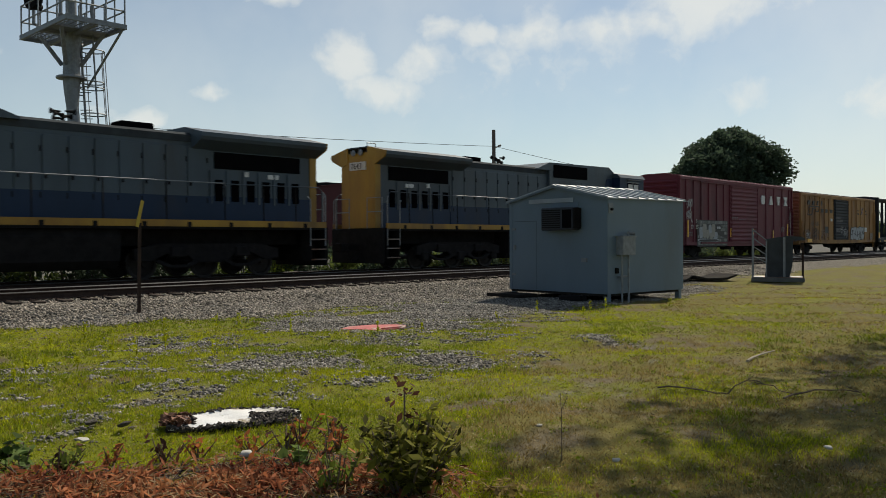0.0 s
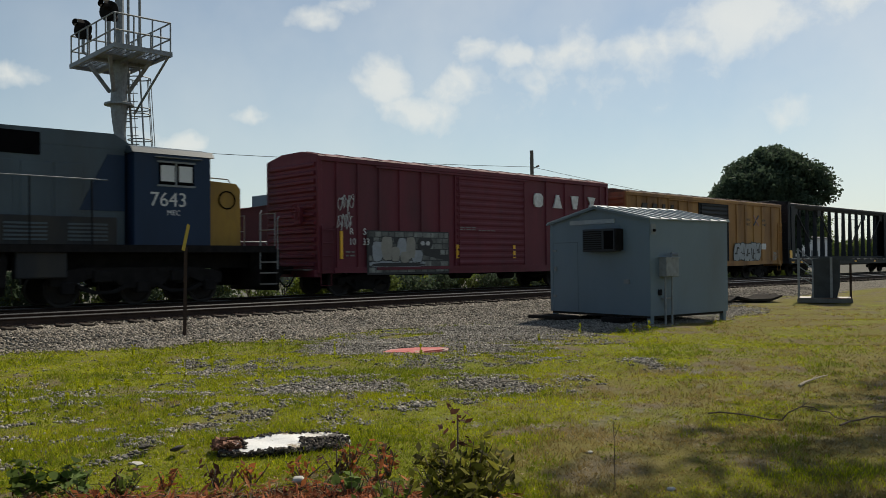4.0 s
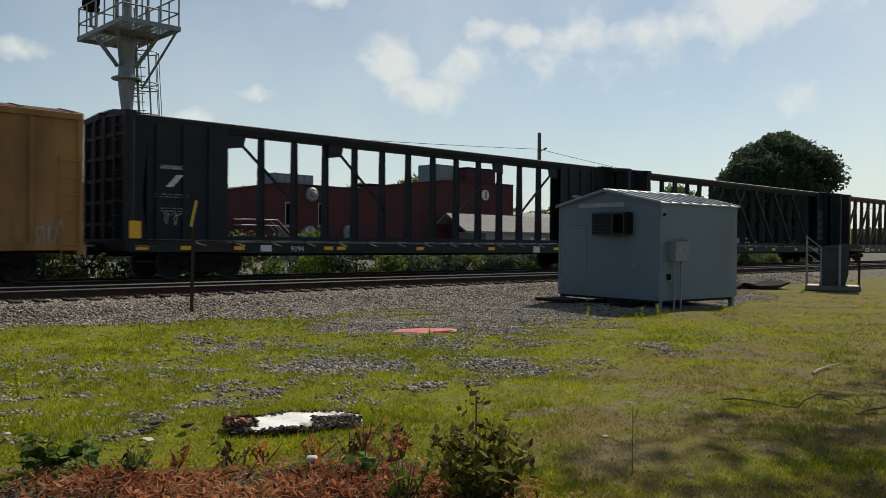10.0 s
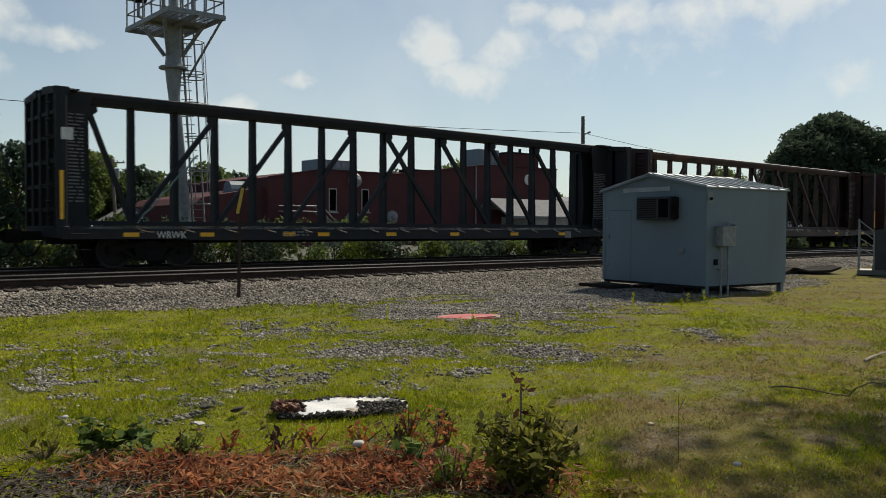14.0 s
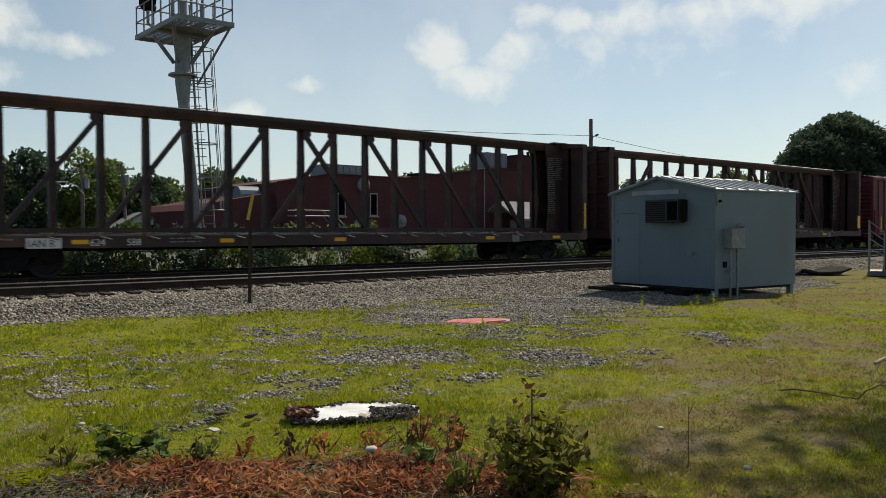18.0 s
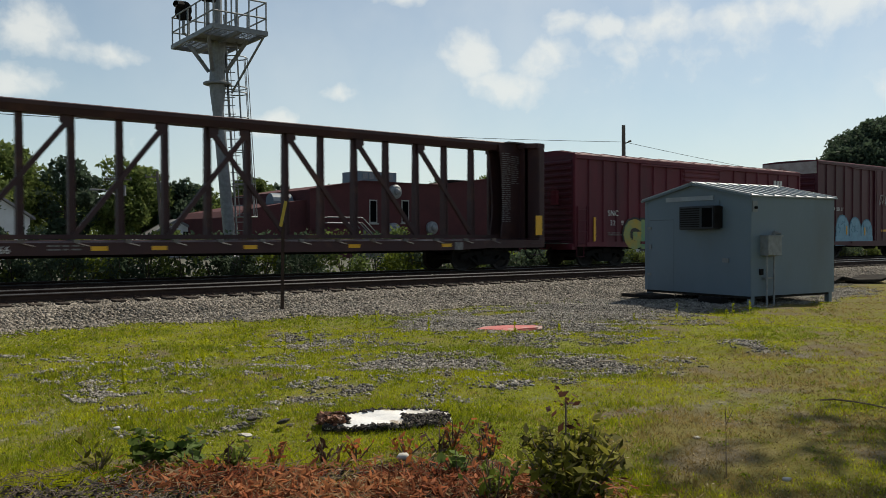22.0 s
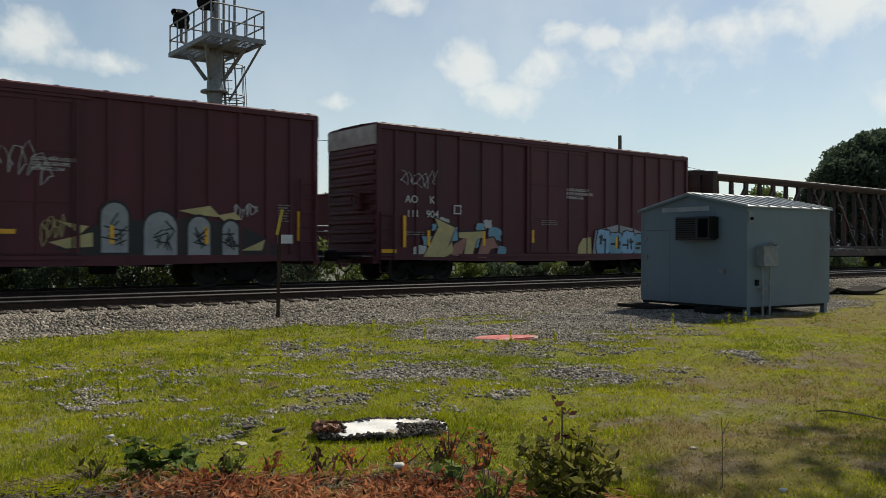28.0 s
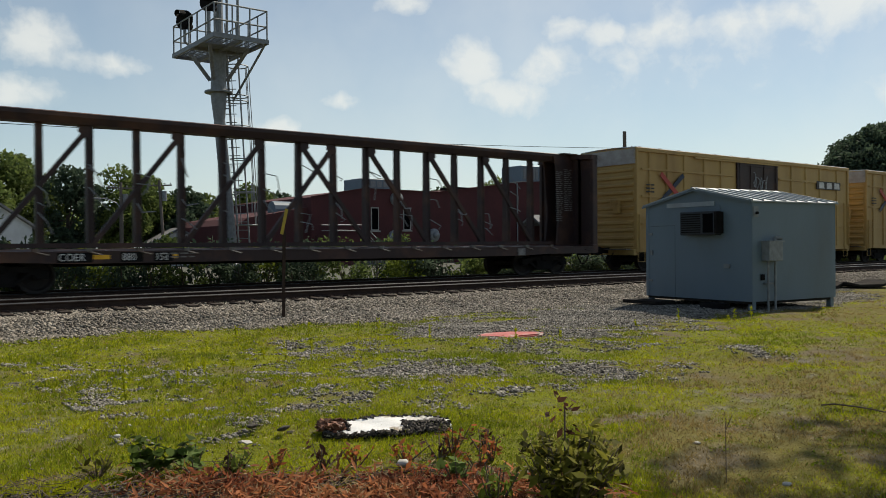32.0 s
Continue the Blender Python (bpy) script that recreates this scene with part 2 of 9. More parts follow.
M_GREYLOCO = shade("grey loco paint", (0.07, 0.098, 0.122), 0.5, spec=0.35, colour2=(0.052, 0.072, 0.09), scale=0.8, streak=0.2, dirt=(0.048, 0.048, 0.049), dirt_low=0.5, dirt_high=0.8, bump=0.06)
M_BLUE = shade("dark blue paint", (0.006, 0.022, 0.055), 0.5, spec=0.3, colour2=(0.008, 0.027, 0.068), scale=1, streak=0.3, dirt=(0.022, 0.024, 0.034), dirt_low=0.55, dirt_high=0.85, bump=0.05)
M_LYEL = shade("loco yellow paint", (0.42, 0.235, 0.018), 0.55, colour2=(0.27, 0.135, 0.013), scale=1, streak=0.3, dirt=(0.10, 0.055, 0.02), dirt_low=0.52, dirt_high=0.8, bump=0.05)
M_LOCKER = shade("dusty dark locker paint", (0.03, 0.032, 0.036), 0.7, spec=0.2, colour2=(0.05, 0.046, 0.042), scale=1.5, streak=0.3)
M_DARK = shade("dark opening", (0.004, 0.004, 0.005), 1.0, spec=0.0, bump=0)
M_GRILLE = shade("radiator mesh", (0.006, 0.006, 0.007), 1.0, spec=0.03, fine=200, bump=0.5)
M_REFL = shade("yellow reflector tape", (0.86, 0.45, 0.015), 0.35, colour2=(0.8, 0.4, 0.015), bump=0)
M_WHITE = shade("white lettering", (0.72, 0.72, 0.7), 0.6, colour2=(0.55, 0.54, 0.52), scale=6, bump=0)
M_FADED = shade("faded small print", (0.26, 0.25, 0.24), 0.7, colour2=(0.14, 0.13, 0.125), scale=9, bump=0)
M_INK = shade("black lettering", (0.03, 0.024, 0.022), 0.6, bump=0)
M_STEEL = shade("worn steel", (0.2, 0.19, 0.18), 0.5, metal=0.7, dirt=RUST, bump=0.2)
M_GALV = shade("galvanised steel", (0.27, 0.285, 0.30), 0.6, metal=0.35, colour2=(0.20, 0.212, 0.222), scale=8, bump=0.1)
M_RAILTOP = shade("polished rail head", (0.14, 0.135, 0.13), 0.45, metal=1.0, colour2=(0.1, 0.095, 0.09), bump=0.02)
M_RAIL = shade("rusty rail", (0.055, 0.034, 0.026), 0.85, spec=0.2, colour2=(0.035, 0.022, 0.018), scale=6, bump=0.3)
M_TIE = shade("creosoted tie", (0.05, 0.038, 0.03), 0.9, spec=0.2, colour2=(0.03, 0.024, 0.02), scale=4, fine=30, bump=0.5, vary=0.3)
M_STONE = shade("crushed stone", (0.295, 0.262, 0.218), 0.9, spec=0.25, colour2=(0.14, 0.122, 0.10), scale=9, fine=50, bump=0.4, vary=0.65)
M_GRAVEL = shade("grey gravel", (0.30, 0.28, 0.245), 0.9, spec=0.2, colour2=(0.12, 0.11, 0.095), scale=9, fine=50, bump=0.4, vary=0.7)
M_SHED = shade("blue-grey shed paint", (0.145, 0.20, 0.245), 0.55, colour2=(0.125, 0.175, 0.215), scale=0.7, streak=0.3, dirt=(0.10, 0.118, 0.13), dirt_low=0.55, dirt_high=0.85, bump=0.05)
M_SHEDROOF = shade("pale metal roof", (0.36, 0.40, 0.42), 0.6, metal=0.2, spec=0.3, colour2=(0.29, 0.32, 0.34), scale=2)
M_CASING = shade("dark appliance casing", (0.028, 0.034, 0.042), 0.6, spec=0.3, colour2=(0.04, 0.045, 0.052), scale=4, bump=0.1)
M_RUBBER = shade("dark plate", (0.02, 0.018, 0.017), 0.95, spec=0.08, colour2=(0.035, 0.03, 0.026), scale=5, bump=0.3)
M_BRICK = shade("red brick wall", (0.098, 0.034, 0.036), 0.9, spec=0.2, colour2=(0.075, 0.029, 0.031), scale=0.6, fine=9, bump=0.3, depth=0.02)
M_CONC = shade("concrete", (0.36, 0.35, 0.33), 0.9, colour2=(0.28, 0.27, 0.26), scale=2)
M_ASPH = shade("asphalt", (0.11, 0.11, 0.115), 0.9, colour2=(0.085, 0.085, 0.09), scale=1, bump=0.3)
M_WALLW = shade("white siding", (0.7, 0.7, 0.69), 0.7, colour2=(0.62, 0.62, 0.61), scale=1)
M_HROOF = shade("grey shingles", (0.22, 0.22, 0.225), 0.9, colour2=(0.17, 0.17, 0.175), scale=2)
M_POLE = shade("weathered pole", (0.16, 0.135, 0.115), 0.9, colour2=(0.12, 0.1, 0.085), scale=3, streak=0.1, bump=0.4)
M_BARK = shade("bark", (0.085, 0.065, 0.05), 0.95, colour2=(0.055, 0.042, 0.034), scale=5, fine=25, bump=0.8)
M_LEAF = leafy("tree leaves", (0.16, 0.205, 0.055), (0.09, 0.13, 0.042))
# M_LEAFD: colour lifted slightly, painting in the haze over the distant maple
M_LEAFD = leafy("haze-lifted dark tree leaves", (0.078, 0.112, 0.07), (0.05, 0.078, 0.05))
M_LEAFB = leafy("light weed leaves", (0.16, 0.2, 0.03), (0.10, 0.14, 0.025))
M_GRASS = leafy("grass blades", (0.45, 0.46, 0.02), (0.30, 0.33, 0.015), 0.5)
M_DRY = leafy("dry grass", (0.36, 0.26, 0.095), (0.20, 0.145, 0.05), 0.55)
M_DEAD = leafy("dead leaves", (0.46, 0.15, 0.05), (0.17, 0.058, 0.03), 0.6)
M_STICK = shade("dead stick", (0.14, 0.1, 0.075), 0.9, bump=0.4)


def spray(name, colour):
    return shade(name, colour, 0.55, colour2=tuple(min(1, c * 1.25) for c in colour), scale=3.5, fine=20, bump=0)


M_GOLDMIX = shade("gold spray paint with green clouds", (0.46, 0.30, 0.03), 0.55, colour2=(0.16, 0.30, 0.13), scale=2.3, fine=20, bump=0)
M_SEAMIX = shade("green spray paint with gold clouds", (0.05, 0.27, 0.17), 0.55, colour2=(0.26, 0.33, 0.09), scale=1.9, fine=20, bump=0)
M_TEAL = spray("teal spray paint", (0.05, 0.17, 0.24))
M_SILVER, M_CYAN = spray("silver spray paint", (0.25, 0.27, 0.285)), spray("pale blue spray paint", (0.14, 0.30, 0.40))
M_TAN, M_KBLACK = spray("sand spray paint", (0.42, 0.35, 0.16)), spray("black spray paint", (0.012, 0.012, 0.014))
M_CHALK, M_SALMON = spray("chalk white spray paint", (0.42, 0.42, 0.41)), spray("dull pink spray paint", (0.3, 0.14, 0.11))
M_LBLUE = spray("bright blue spray paint", (0.20, 0.37, 0.54))


# ---- building blocks ----
class Geo:
    """Points and faces of one mesh, filled piece by piece."""

    def __init__(self):
        self.v, self.f = [], []

    def add(self, verts, faces):
        n = len(self.v)
        self.v += [tuple(p) for p in verts]
        self.f += [tuple(i + n for i in q) for q in faces]
        return self

    def box(self, x0, x1, y0, y1, z0, z1, m=None, chamfer=0.0):
        c = chamfer
        if c:
            vs = []
            for z, i in ((z0, c), (z0 + c, 0), (z1 - c, 0), (z1, c)):
                vs += [(x0 + i + (c if not i else 0), y0 + i, z), (x1 - i - (c if not i else 0), y0 + i, z), (x1 - i, y0 + i + (c if not i else 0), z),
                       (x1 - i, y1 - i - (c if not i else 0), z), (x1 - i - (c if not i else 0), y1 - i, z), (x0 + i + (c if not i else 0), y1 - i, z),
                       (x0 + i, y1 - i - (c if not i else 0), z), (x0 + i, y0 + i + (c if not i else 0), z)]
            fs = [tuple(range(7, -1, -1)), tuple(range(24, 32))]
            for r in range(3):
                for k in range(8):
                    a, b = r * 8 + k, r * 8 + (k + 1) % 8
                    fs.append((a, b, b + 8, a + 8))
        else:
            vs = [(x, y, z) for z in (z0, z1) for x, y in ((x0, y0), (x1, y0), (x1, y1), (x0, y1))]
            fs = [(3, 2, 1, 0), (4, 5, 6, 7), (0, 1, 5, 4), (1, 2, 6, 5), (2, 3, 7, 6), (3, 0, 4, 7)]
        if m is not None:
            vs = [m @ Vector(p) for p in vs]
        return self.add(vs, fs)

    def prism(self, outline, axis, a, b, m=None):
        """An outline in the two other axes, swept along axis from a to b."""
        n = len(outline)

        def put(p, q):
            return {"x": (q, p[0], p[1]), "y": (p[0], q, p[1]), "z": (p[0], p[1], q)}[axis]

        vs = [put(p, a) for p in outline] + [put(p, b) for p in outline]
        fs = [tuple(range(n)), tuple(range(2 * n - 1, n - 1, -1))] + [(i, i + n, (i + 1) % n + n, (i + 1) % n) for i in range(n)]
        if m is not None:
            vs = [m @ Vector(p) for p in vs]
        return self.add(vs, fs)

    def tube(self, p, q, r0, r1=None, n=8, caps=True):
        p, q = Vector(p), Vector(q)
        r1 = r0 if r1 is None else r1
        w = (q - p).normalized()
        u = w.orthogonal().normalized()
        s = w.cross(u)
        vs = [c + (u * math.cos(2 * math.pi * k / n) + s * math.sin(2 * math.pi * k / n)) * r for c, r in ((p, r0), (q, r1)) for k in range(n)]
        fs = [(k, (k + 1) % n, (k + 1) % n + n, k + n) for k in range(n)]
        if caps:
            fs += [tuple(range(n - 1, -1, -1)), tuple(range(n, 2 * n))]
        return self.add(vs, fs)

    def beam(self, p, q, w, h, side=(0, 1, 0)):
        """A rectangular bar from p to q: w across side, h the other way."""
        p, q, s = Vector(p), Vector(q), Vector(side).normalized()
        d = (q - p).normalized()
        n = d.cross(s).normalized()
        vs = [c + s * a * w / 2 + n * b * h / 2 for c in (p, q) for a, b in ((-1, -1), (1, -1), (1, 1), (-1, 1))]
        return self.add(vs, [(3, 2, 1, 0), (4, 5, 6, 7), (0, 1, 5, 4), (1, 2, 6, 5), (2, 3, 7, 6), (3, 0, 4, 7)])

    def pipe(self, pts, r, n=6, closed=False, end=None):
        """A bent round bar through the points, thinning to the radius end; closed: a ring."""
        pts = [Vector(p) for p in pts]
        m = len(pts)
        vs = []
        u = None
        for k, p in enumerate(pts):
            a = pts[(k - 1) % m] if closed or k else p
            b = pts[(k + 1) % m] if closed or k < m - 1 else p
            w = (b - a).normalized()
            u = w.orthogonal() if u is None else u - w * u.dot(w)
            u = (u if u.length > 1e-6 else w.orthogonal()).normalized()
            s = w.cross(u)
            q = r if end is None else r + (end - r) * k / (m - 1)
            vs += [p + (u * math.cos(2 * math.pi * j / n) + s * math.sin(2 * math.pi * j / n)) * q for j in range(n)]
        fs = []
        for k in range(m if closed else m - 1):
            c = (k + 1) % m
            fs += [(k * n + j, k * n + (j + 1) % n, c * n + (j + 1) % n, c * n + j) for j in range(n)]
        if not closed:
            fs += [tuple(range(n - 1, -1, -1)), tuple(range((m - 1) * n, m * n))]
        return self.add(vs, fs)

    def lathe(self, profile, n=20, m=None):
        """Rings of (radius, height) round z."""
        vs = [(r * math.cos(2 * math.pi * k / n), r * math.sin(2 * math.pi * k / n), z) for r, z in profile for k in range(n)]
        fs = [(i * n + k, i * n + (k + 1) % n, (i + 1) * n + (k + 1) % n, (i + 1) * n + k) for i in range(len(profile) - 1) for k in range(n)]
        fs += [tuple(range(n - 1, -1, -1)), tuple(range((len(profile) - 1) * n, len(profile) * n))]
        if m is not None:
            vs = [m @ Vector(p) for p in vs]
        return self.add(vs, fs)

    def mesh(self, name, material, smooth=False):
        me = bpy.data.meshes.new(name)
        me.from_pydata(self.v, [], self.f)
        me.materials.append(material)
        if smooth:
            me.polygons.foreach_set("use_smooth", [True] * len(me.polygons))
        me.update()
        return me


def part(name, geo, material, parent=None, label="", m=None, smooth=False):
    """One mesh object under a thing or a part (or at top level)."""
    ob = new(name, geo.mesh(name, material, smooth) if isinstance(geo, Geo) else geo)
    if parent is not None:
        ob.parent = parent
    if m is not None:
        ob.matrix_basis = m
    return tagged(ob, label)


def thing(name, m, label, category, group="", kind=""):
    ob = new(name)
    ob.matrix_basis = m
    return tagged(ob, label, category, group, kind)


def word(text, size, material, parent, m, name="lettering", depth=0.002, shear=0.0, wide=1.0, space=1.0):
    """Lettering as a thin raised mesh: m places its lower left corner, x along the writing, z out of the surface."""
    cu = bpy.data.curves.new("lettering", "FONT")
    cu.body, cu.size, cu.extrude, cu.shear, cu.space_character, cu.resolution_u = text, size, depth, shear, space, 3
    tmp = bpy.data.objects.new("lettering", cu)
    me = bpy.data.meshes.new_from_object(tmp)
    bpy.data.objects.remove(tmp)
    bpy.data.curves.remove(cu)
    me.materials.clear()
    me.materials.append(material)
    ob = new(name, me)
    if parent is not None:
        ob.parent = parent
    ob.matrix_basis = m @ Matrix.Diagonal((wide, 1, 1, 1))
    return ob


def on_side(x, z, y=-1.5):
    """A pose on a car's near side: writing runs along x, stands up and looks at -y."""
    return pose(x, y, z, 90, 0, 0)


# ---- ground and railway ----
def smooth(a, b, x):
    t = np.clip((x - a) / (b - a), 0, 1)
    return t * t * (3 - 2 * t)


def toe(x):
    """Where the ballast of the near track ends, y for each x."""
    return np.interp(x, [-60, 4, 6.5, 9, 12, 20, 40, 300], [15.9, 16.0, 15.4, 14.8, 14.6, 14.9, 15.2, 15.4]) + 0.25 * np.sin(x * 1.7) + 0.15 * np.sin(x * 4.1 + 1)


def lattice_noise(x, y, scale, seed):
    """Smooth value noise between 0 and 1."""
    x, y = np.asarray(x, float) * scale, np.asarray(y, float) * scale
    i, j = np.floor(x), np.floor(y)
    u, v = x - i, y - j
    u, v = u * u * (3 - 2 * u), v * v * (3 - 2 * v)

    def h(a, b):
        q = np.sin(a * 127.1 + b * 311.7 + seed * 74.7) * 43758.5453
        return q - np.floor(q)

    return (h(i, j) * (1 - u) + h(i + 1, j) * u) * (1 - v) + (h(i, j + 1) * (1 - u) + h(i + 1, j + 1) * u) * v


def fbm(x, y, scale, seed):
    return 0.5 * lattice_noise(x, y, scale, seed) + 0.28 * lattice_noise(x, y, scale * 2.1, seed + 1) + 0.14 * lattice_noise(x, y, scale * 4.3, seed + 2) + 0.08 * lattice_noise(x, y, scale * 8.7, seed + 3)


# centre, half axes and density of the gravel that shows through the grass, beside the track
GRAVEL_PATCHES = [(9.5, 11.6, 1.6, 1.6, 2.2), (10.8, 12.4, 2.3, 2.0, 2.6), (13.6, 12.6, 3.4, 2.3, 2.6), (16.2, 11.9, 2.6, 1.6, 2.6), (19.0, 11.6, 3.0, 1.1, 2.4), (22.6, 12.6, 3.0, 1.6, 2.4), (17.6, 13.6, 4.0, 2.4, 2.6), (22.0, 14.4, 5.0, 2.0, 2.4), (27.0, 15.0, 6.0, 1.5, 2.0)]
# out in the lawn: centre, half width across and half depth along the slant of the strips, density
GRAVEL_STRIPS = [(6.01, 8.5, 1.1, 1.2, 1.4), (7.85, 7.3, 0.75, 1.05, 1.5), (6.14, 11.06, 1.2, 0.9, 0.7), (4.6, 9.7, 0.6, 0.7, 0.5), (3.0, 9.3, 1.2, 0.35, 0.05), (1.9, 9.9, 0.9, 0.3, 0.05), (4.65, 7.54, 0.4, 0.3, 0.8), (5.37, 7.14, 0.2, 0.2, 0.9),
                 (6.03, 6.64, 0.26, 0.24, 0.7), (8.86, 6.48, 0.3, 0.5, 0.4), (10.87, 6.94, 0.35, 0.6, 1.2), (10.9, 6.19, 0.3, 0.4, 0.6), (8.89, 9.7, 0.9, 0.9, 1.2), (11.0, 10.6, 1.3, 1.6, 1.3), (6.29, 12.17, 0.4, 0.6, 0.6), (5.8, 8.35, 0.6, 0.6, 1.4), (10.2, 9.0, 0.9, 0.8, 0.8), (12.9, 10.0, 1.0, 0.8, 0.9)]


def gravel_share(x, y):
    """How far gravel shows at a place, 0 to 1."""
    x, y = np.asarray(x, float), np.asarray(y, float)
    d = np.full(np.shape(x), -9.0)
    for cx, cy, rx, ry, k in GRAVEL_PATCHES:
        d = np.maximum(d, k * (1 - np.sqrt(((x - cx) / rx) ** 2 + ((y - cy) / ry) ** 2)))
    for cx, cy, across, along, k in GRAVEL_STRIPS:
        u, v = 0.79 * (x - cx) - 0.62 * (y - cy), 0.62 * (x - cx) + 0.79 * (y - cy)
        d = np.maximum(d, k * (1 - np.sqrt((u / across) ** 2 + (v / along) ** 2)))
    d = np.where(((x - 11.7) / 0.9) ** 2 + ((y - 13.2) / 0.3) ** 2 < 1, -0.3, d)
    s = d + 1.0 * (fbm(x, y, 1.3, 5) - 0.5) + 2.8 * (fbm(x, y, 4.2, 9) - 0.5)
    s = np.where(d > -0.3, np.clip(s * 0.95 + 0.16, 0, 1), 0)
    bank = y - toe(x) + 1.2 * (fbm(x, y, 1.6, 11) - 0.5)
    return np.maximum(s, np.clip(bank * 3, 0, 1)) * (y < 27.5)


def dryness(x, y):
    """Brown, trodden lawn, 0 to 1."""
    x, y = np.asarray(x, float), np.asarray(y, float)
    worn = 0.42 * (x - 1.5 - 0.75 * y)
    worn = worn + 0.7 * smooth(14, 20, x) * (1 - smooth(8.5, 10.5, y))
    worn = worn + 0.5 * smooth(3.7, 4.7, x) * (1 - smooth(4.0, 5.2, y))
    return np.clip(np.clip(worn, -1, 0.85) * (1 - 0.8 * smooth(4.3, 7.5, y) * (1 - smooth(14, 20, x))) + 1.4 * (fbm(x, y, 0.8, 21) - 0.48) + 1.3 * (fbm(x, y, 2.6, 23) - 0.48), 0, 1)


def bareness(x, y):
    """Naked earth between the blades, 0 to 1."""
    path = 0.3 * (x > 8.1) * np.exp(-((np.asarray(y, float) - 3.05 - 0.06 * np.sin(x * 2.0)) / 0.11) ** 2)
    return np.clip((fbm(x, y, 1.6, 31) - 0.64 + 0.11 * dryness(x, y) + path) * 6, 0, 1)


def height(x, y):
    x, y = np.asarray(x, float), np.asarray(y, float)
    t = toe(x)
    bed = (0.25 * smooth(t, 17.3, y) + 0.05 * smooth(18.0, 18.6, y) + 0.11 * np.exp(-((y - 21.08) / 0.3) ** 2)) * (1 - smooth(24.8, 26.6, y))
    roll = 0.035 * np.sin(x * 0.8 + 0.5) * np.sin(y * 0.7) + 0.02 * np.sin(x * 2.3 + y * 1.9)
    return bed + roll * (1 - smooth(13.5, 16.0, y)) + 0.05 * np.exp(-((x - 10.5) ** 2 + (y - 6.9) ** 2) / 0.15) * 2.0


def fast_mesh(name, verts, quads, material):
    me = bpy.data.meshes.new(name)
    verts, quads = np.asarray(verts, np.float32), np.asarray(quads, np.int32)
    k = quads.shape[1]
    me.vertices.add(len(verts))
    me.vertices.foreach_set("co", verts.ravel())
    me.loops.add(quads.size)
    me.loops.foreach_set("vertex_index", quads.ravel())
    me.polygons.add(len(quads))
    me.polygons.foreach_set("loop_start", np.arange(0, quads.size, k, dtype=np.int32))
    me.update(calc_edges=True)
    me.materials.append(material)
    return me


def grid_axis(stops):
    out = []
    for (a, d), (b, _) in zip(stops, stops[1:]):
        out += list(np.arange(a, b - 1e-6, d))
    return np.array(out + [stops[-1][0]])


GX = grid_axis([(-2500, 400), (-300, 40), (-60, 5), (-4, 0.5), (0, 0.12), (16, 0.25), (34, 1), (60, 5), (90, 10), (320, 80), (2800, 400)])
GY = grid_axis([(-2500, 400), (-300, 40), (-40, 5), (-2, 0.5), (1.5, 0.12), (16.5, 0.3), (27, 2), (40, 10), (300, 80), (2800, 400)])


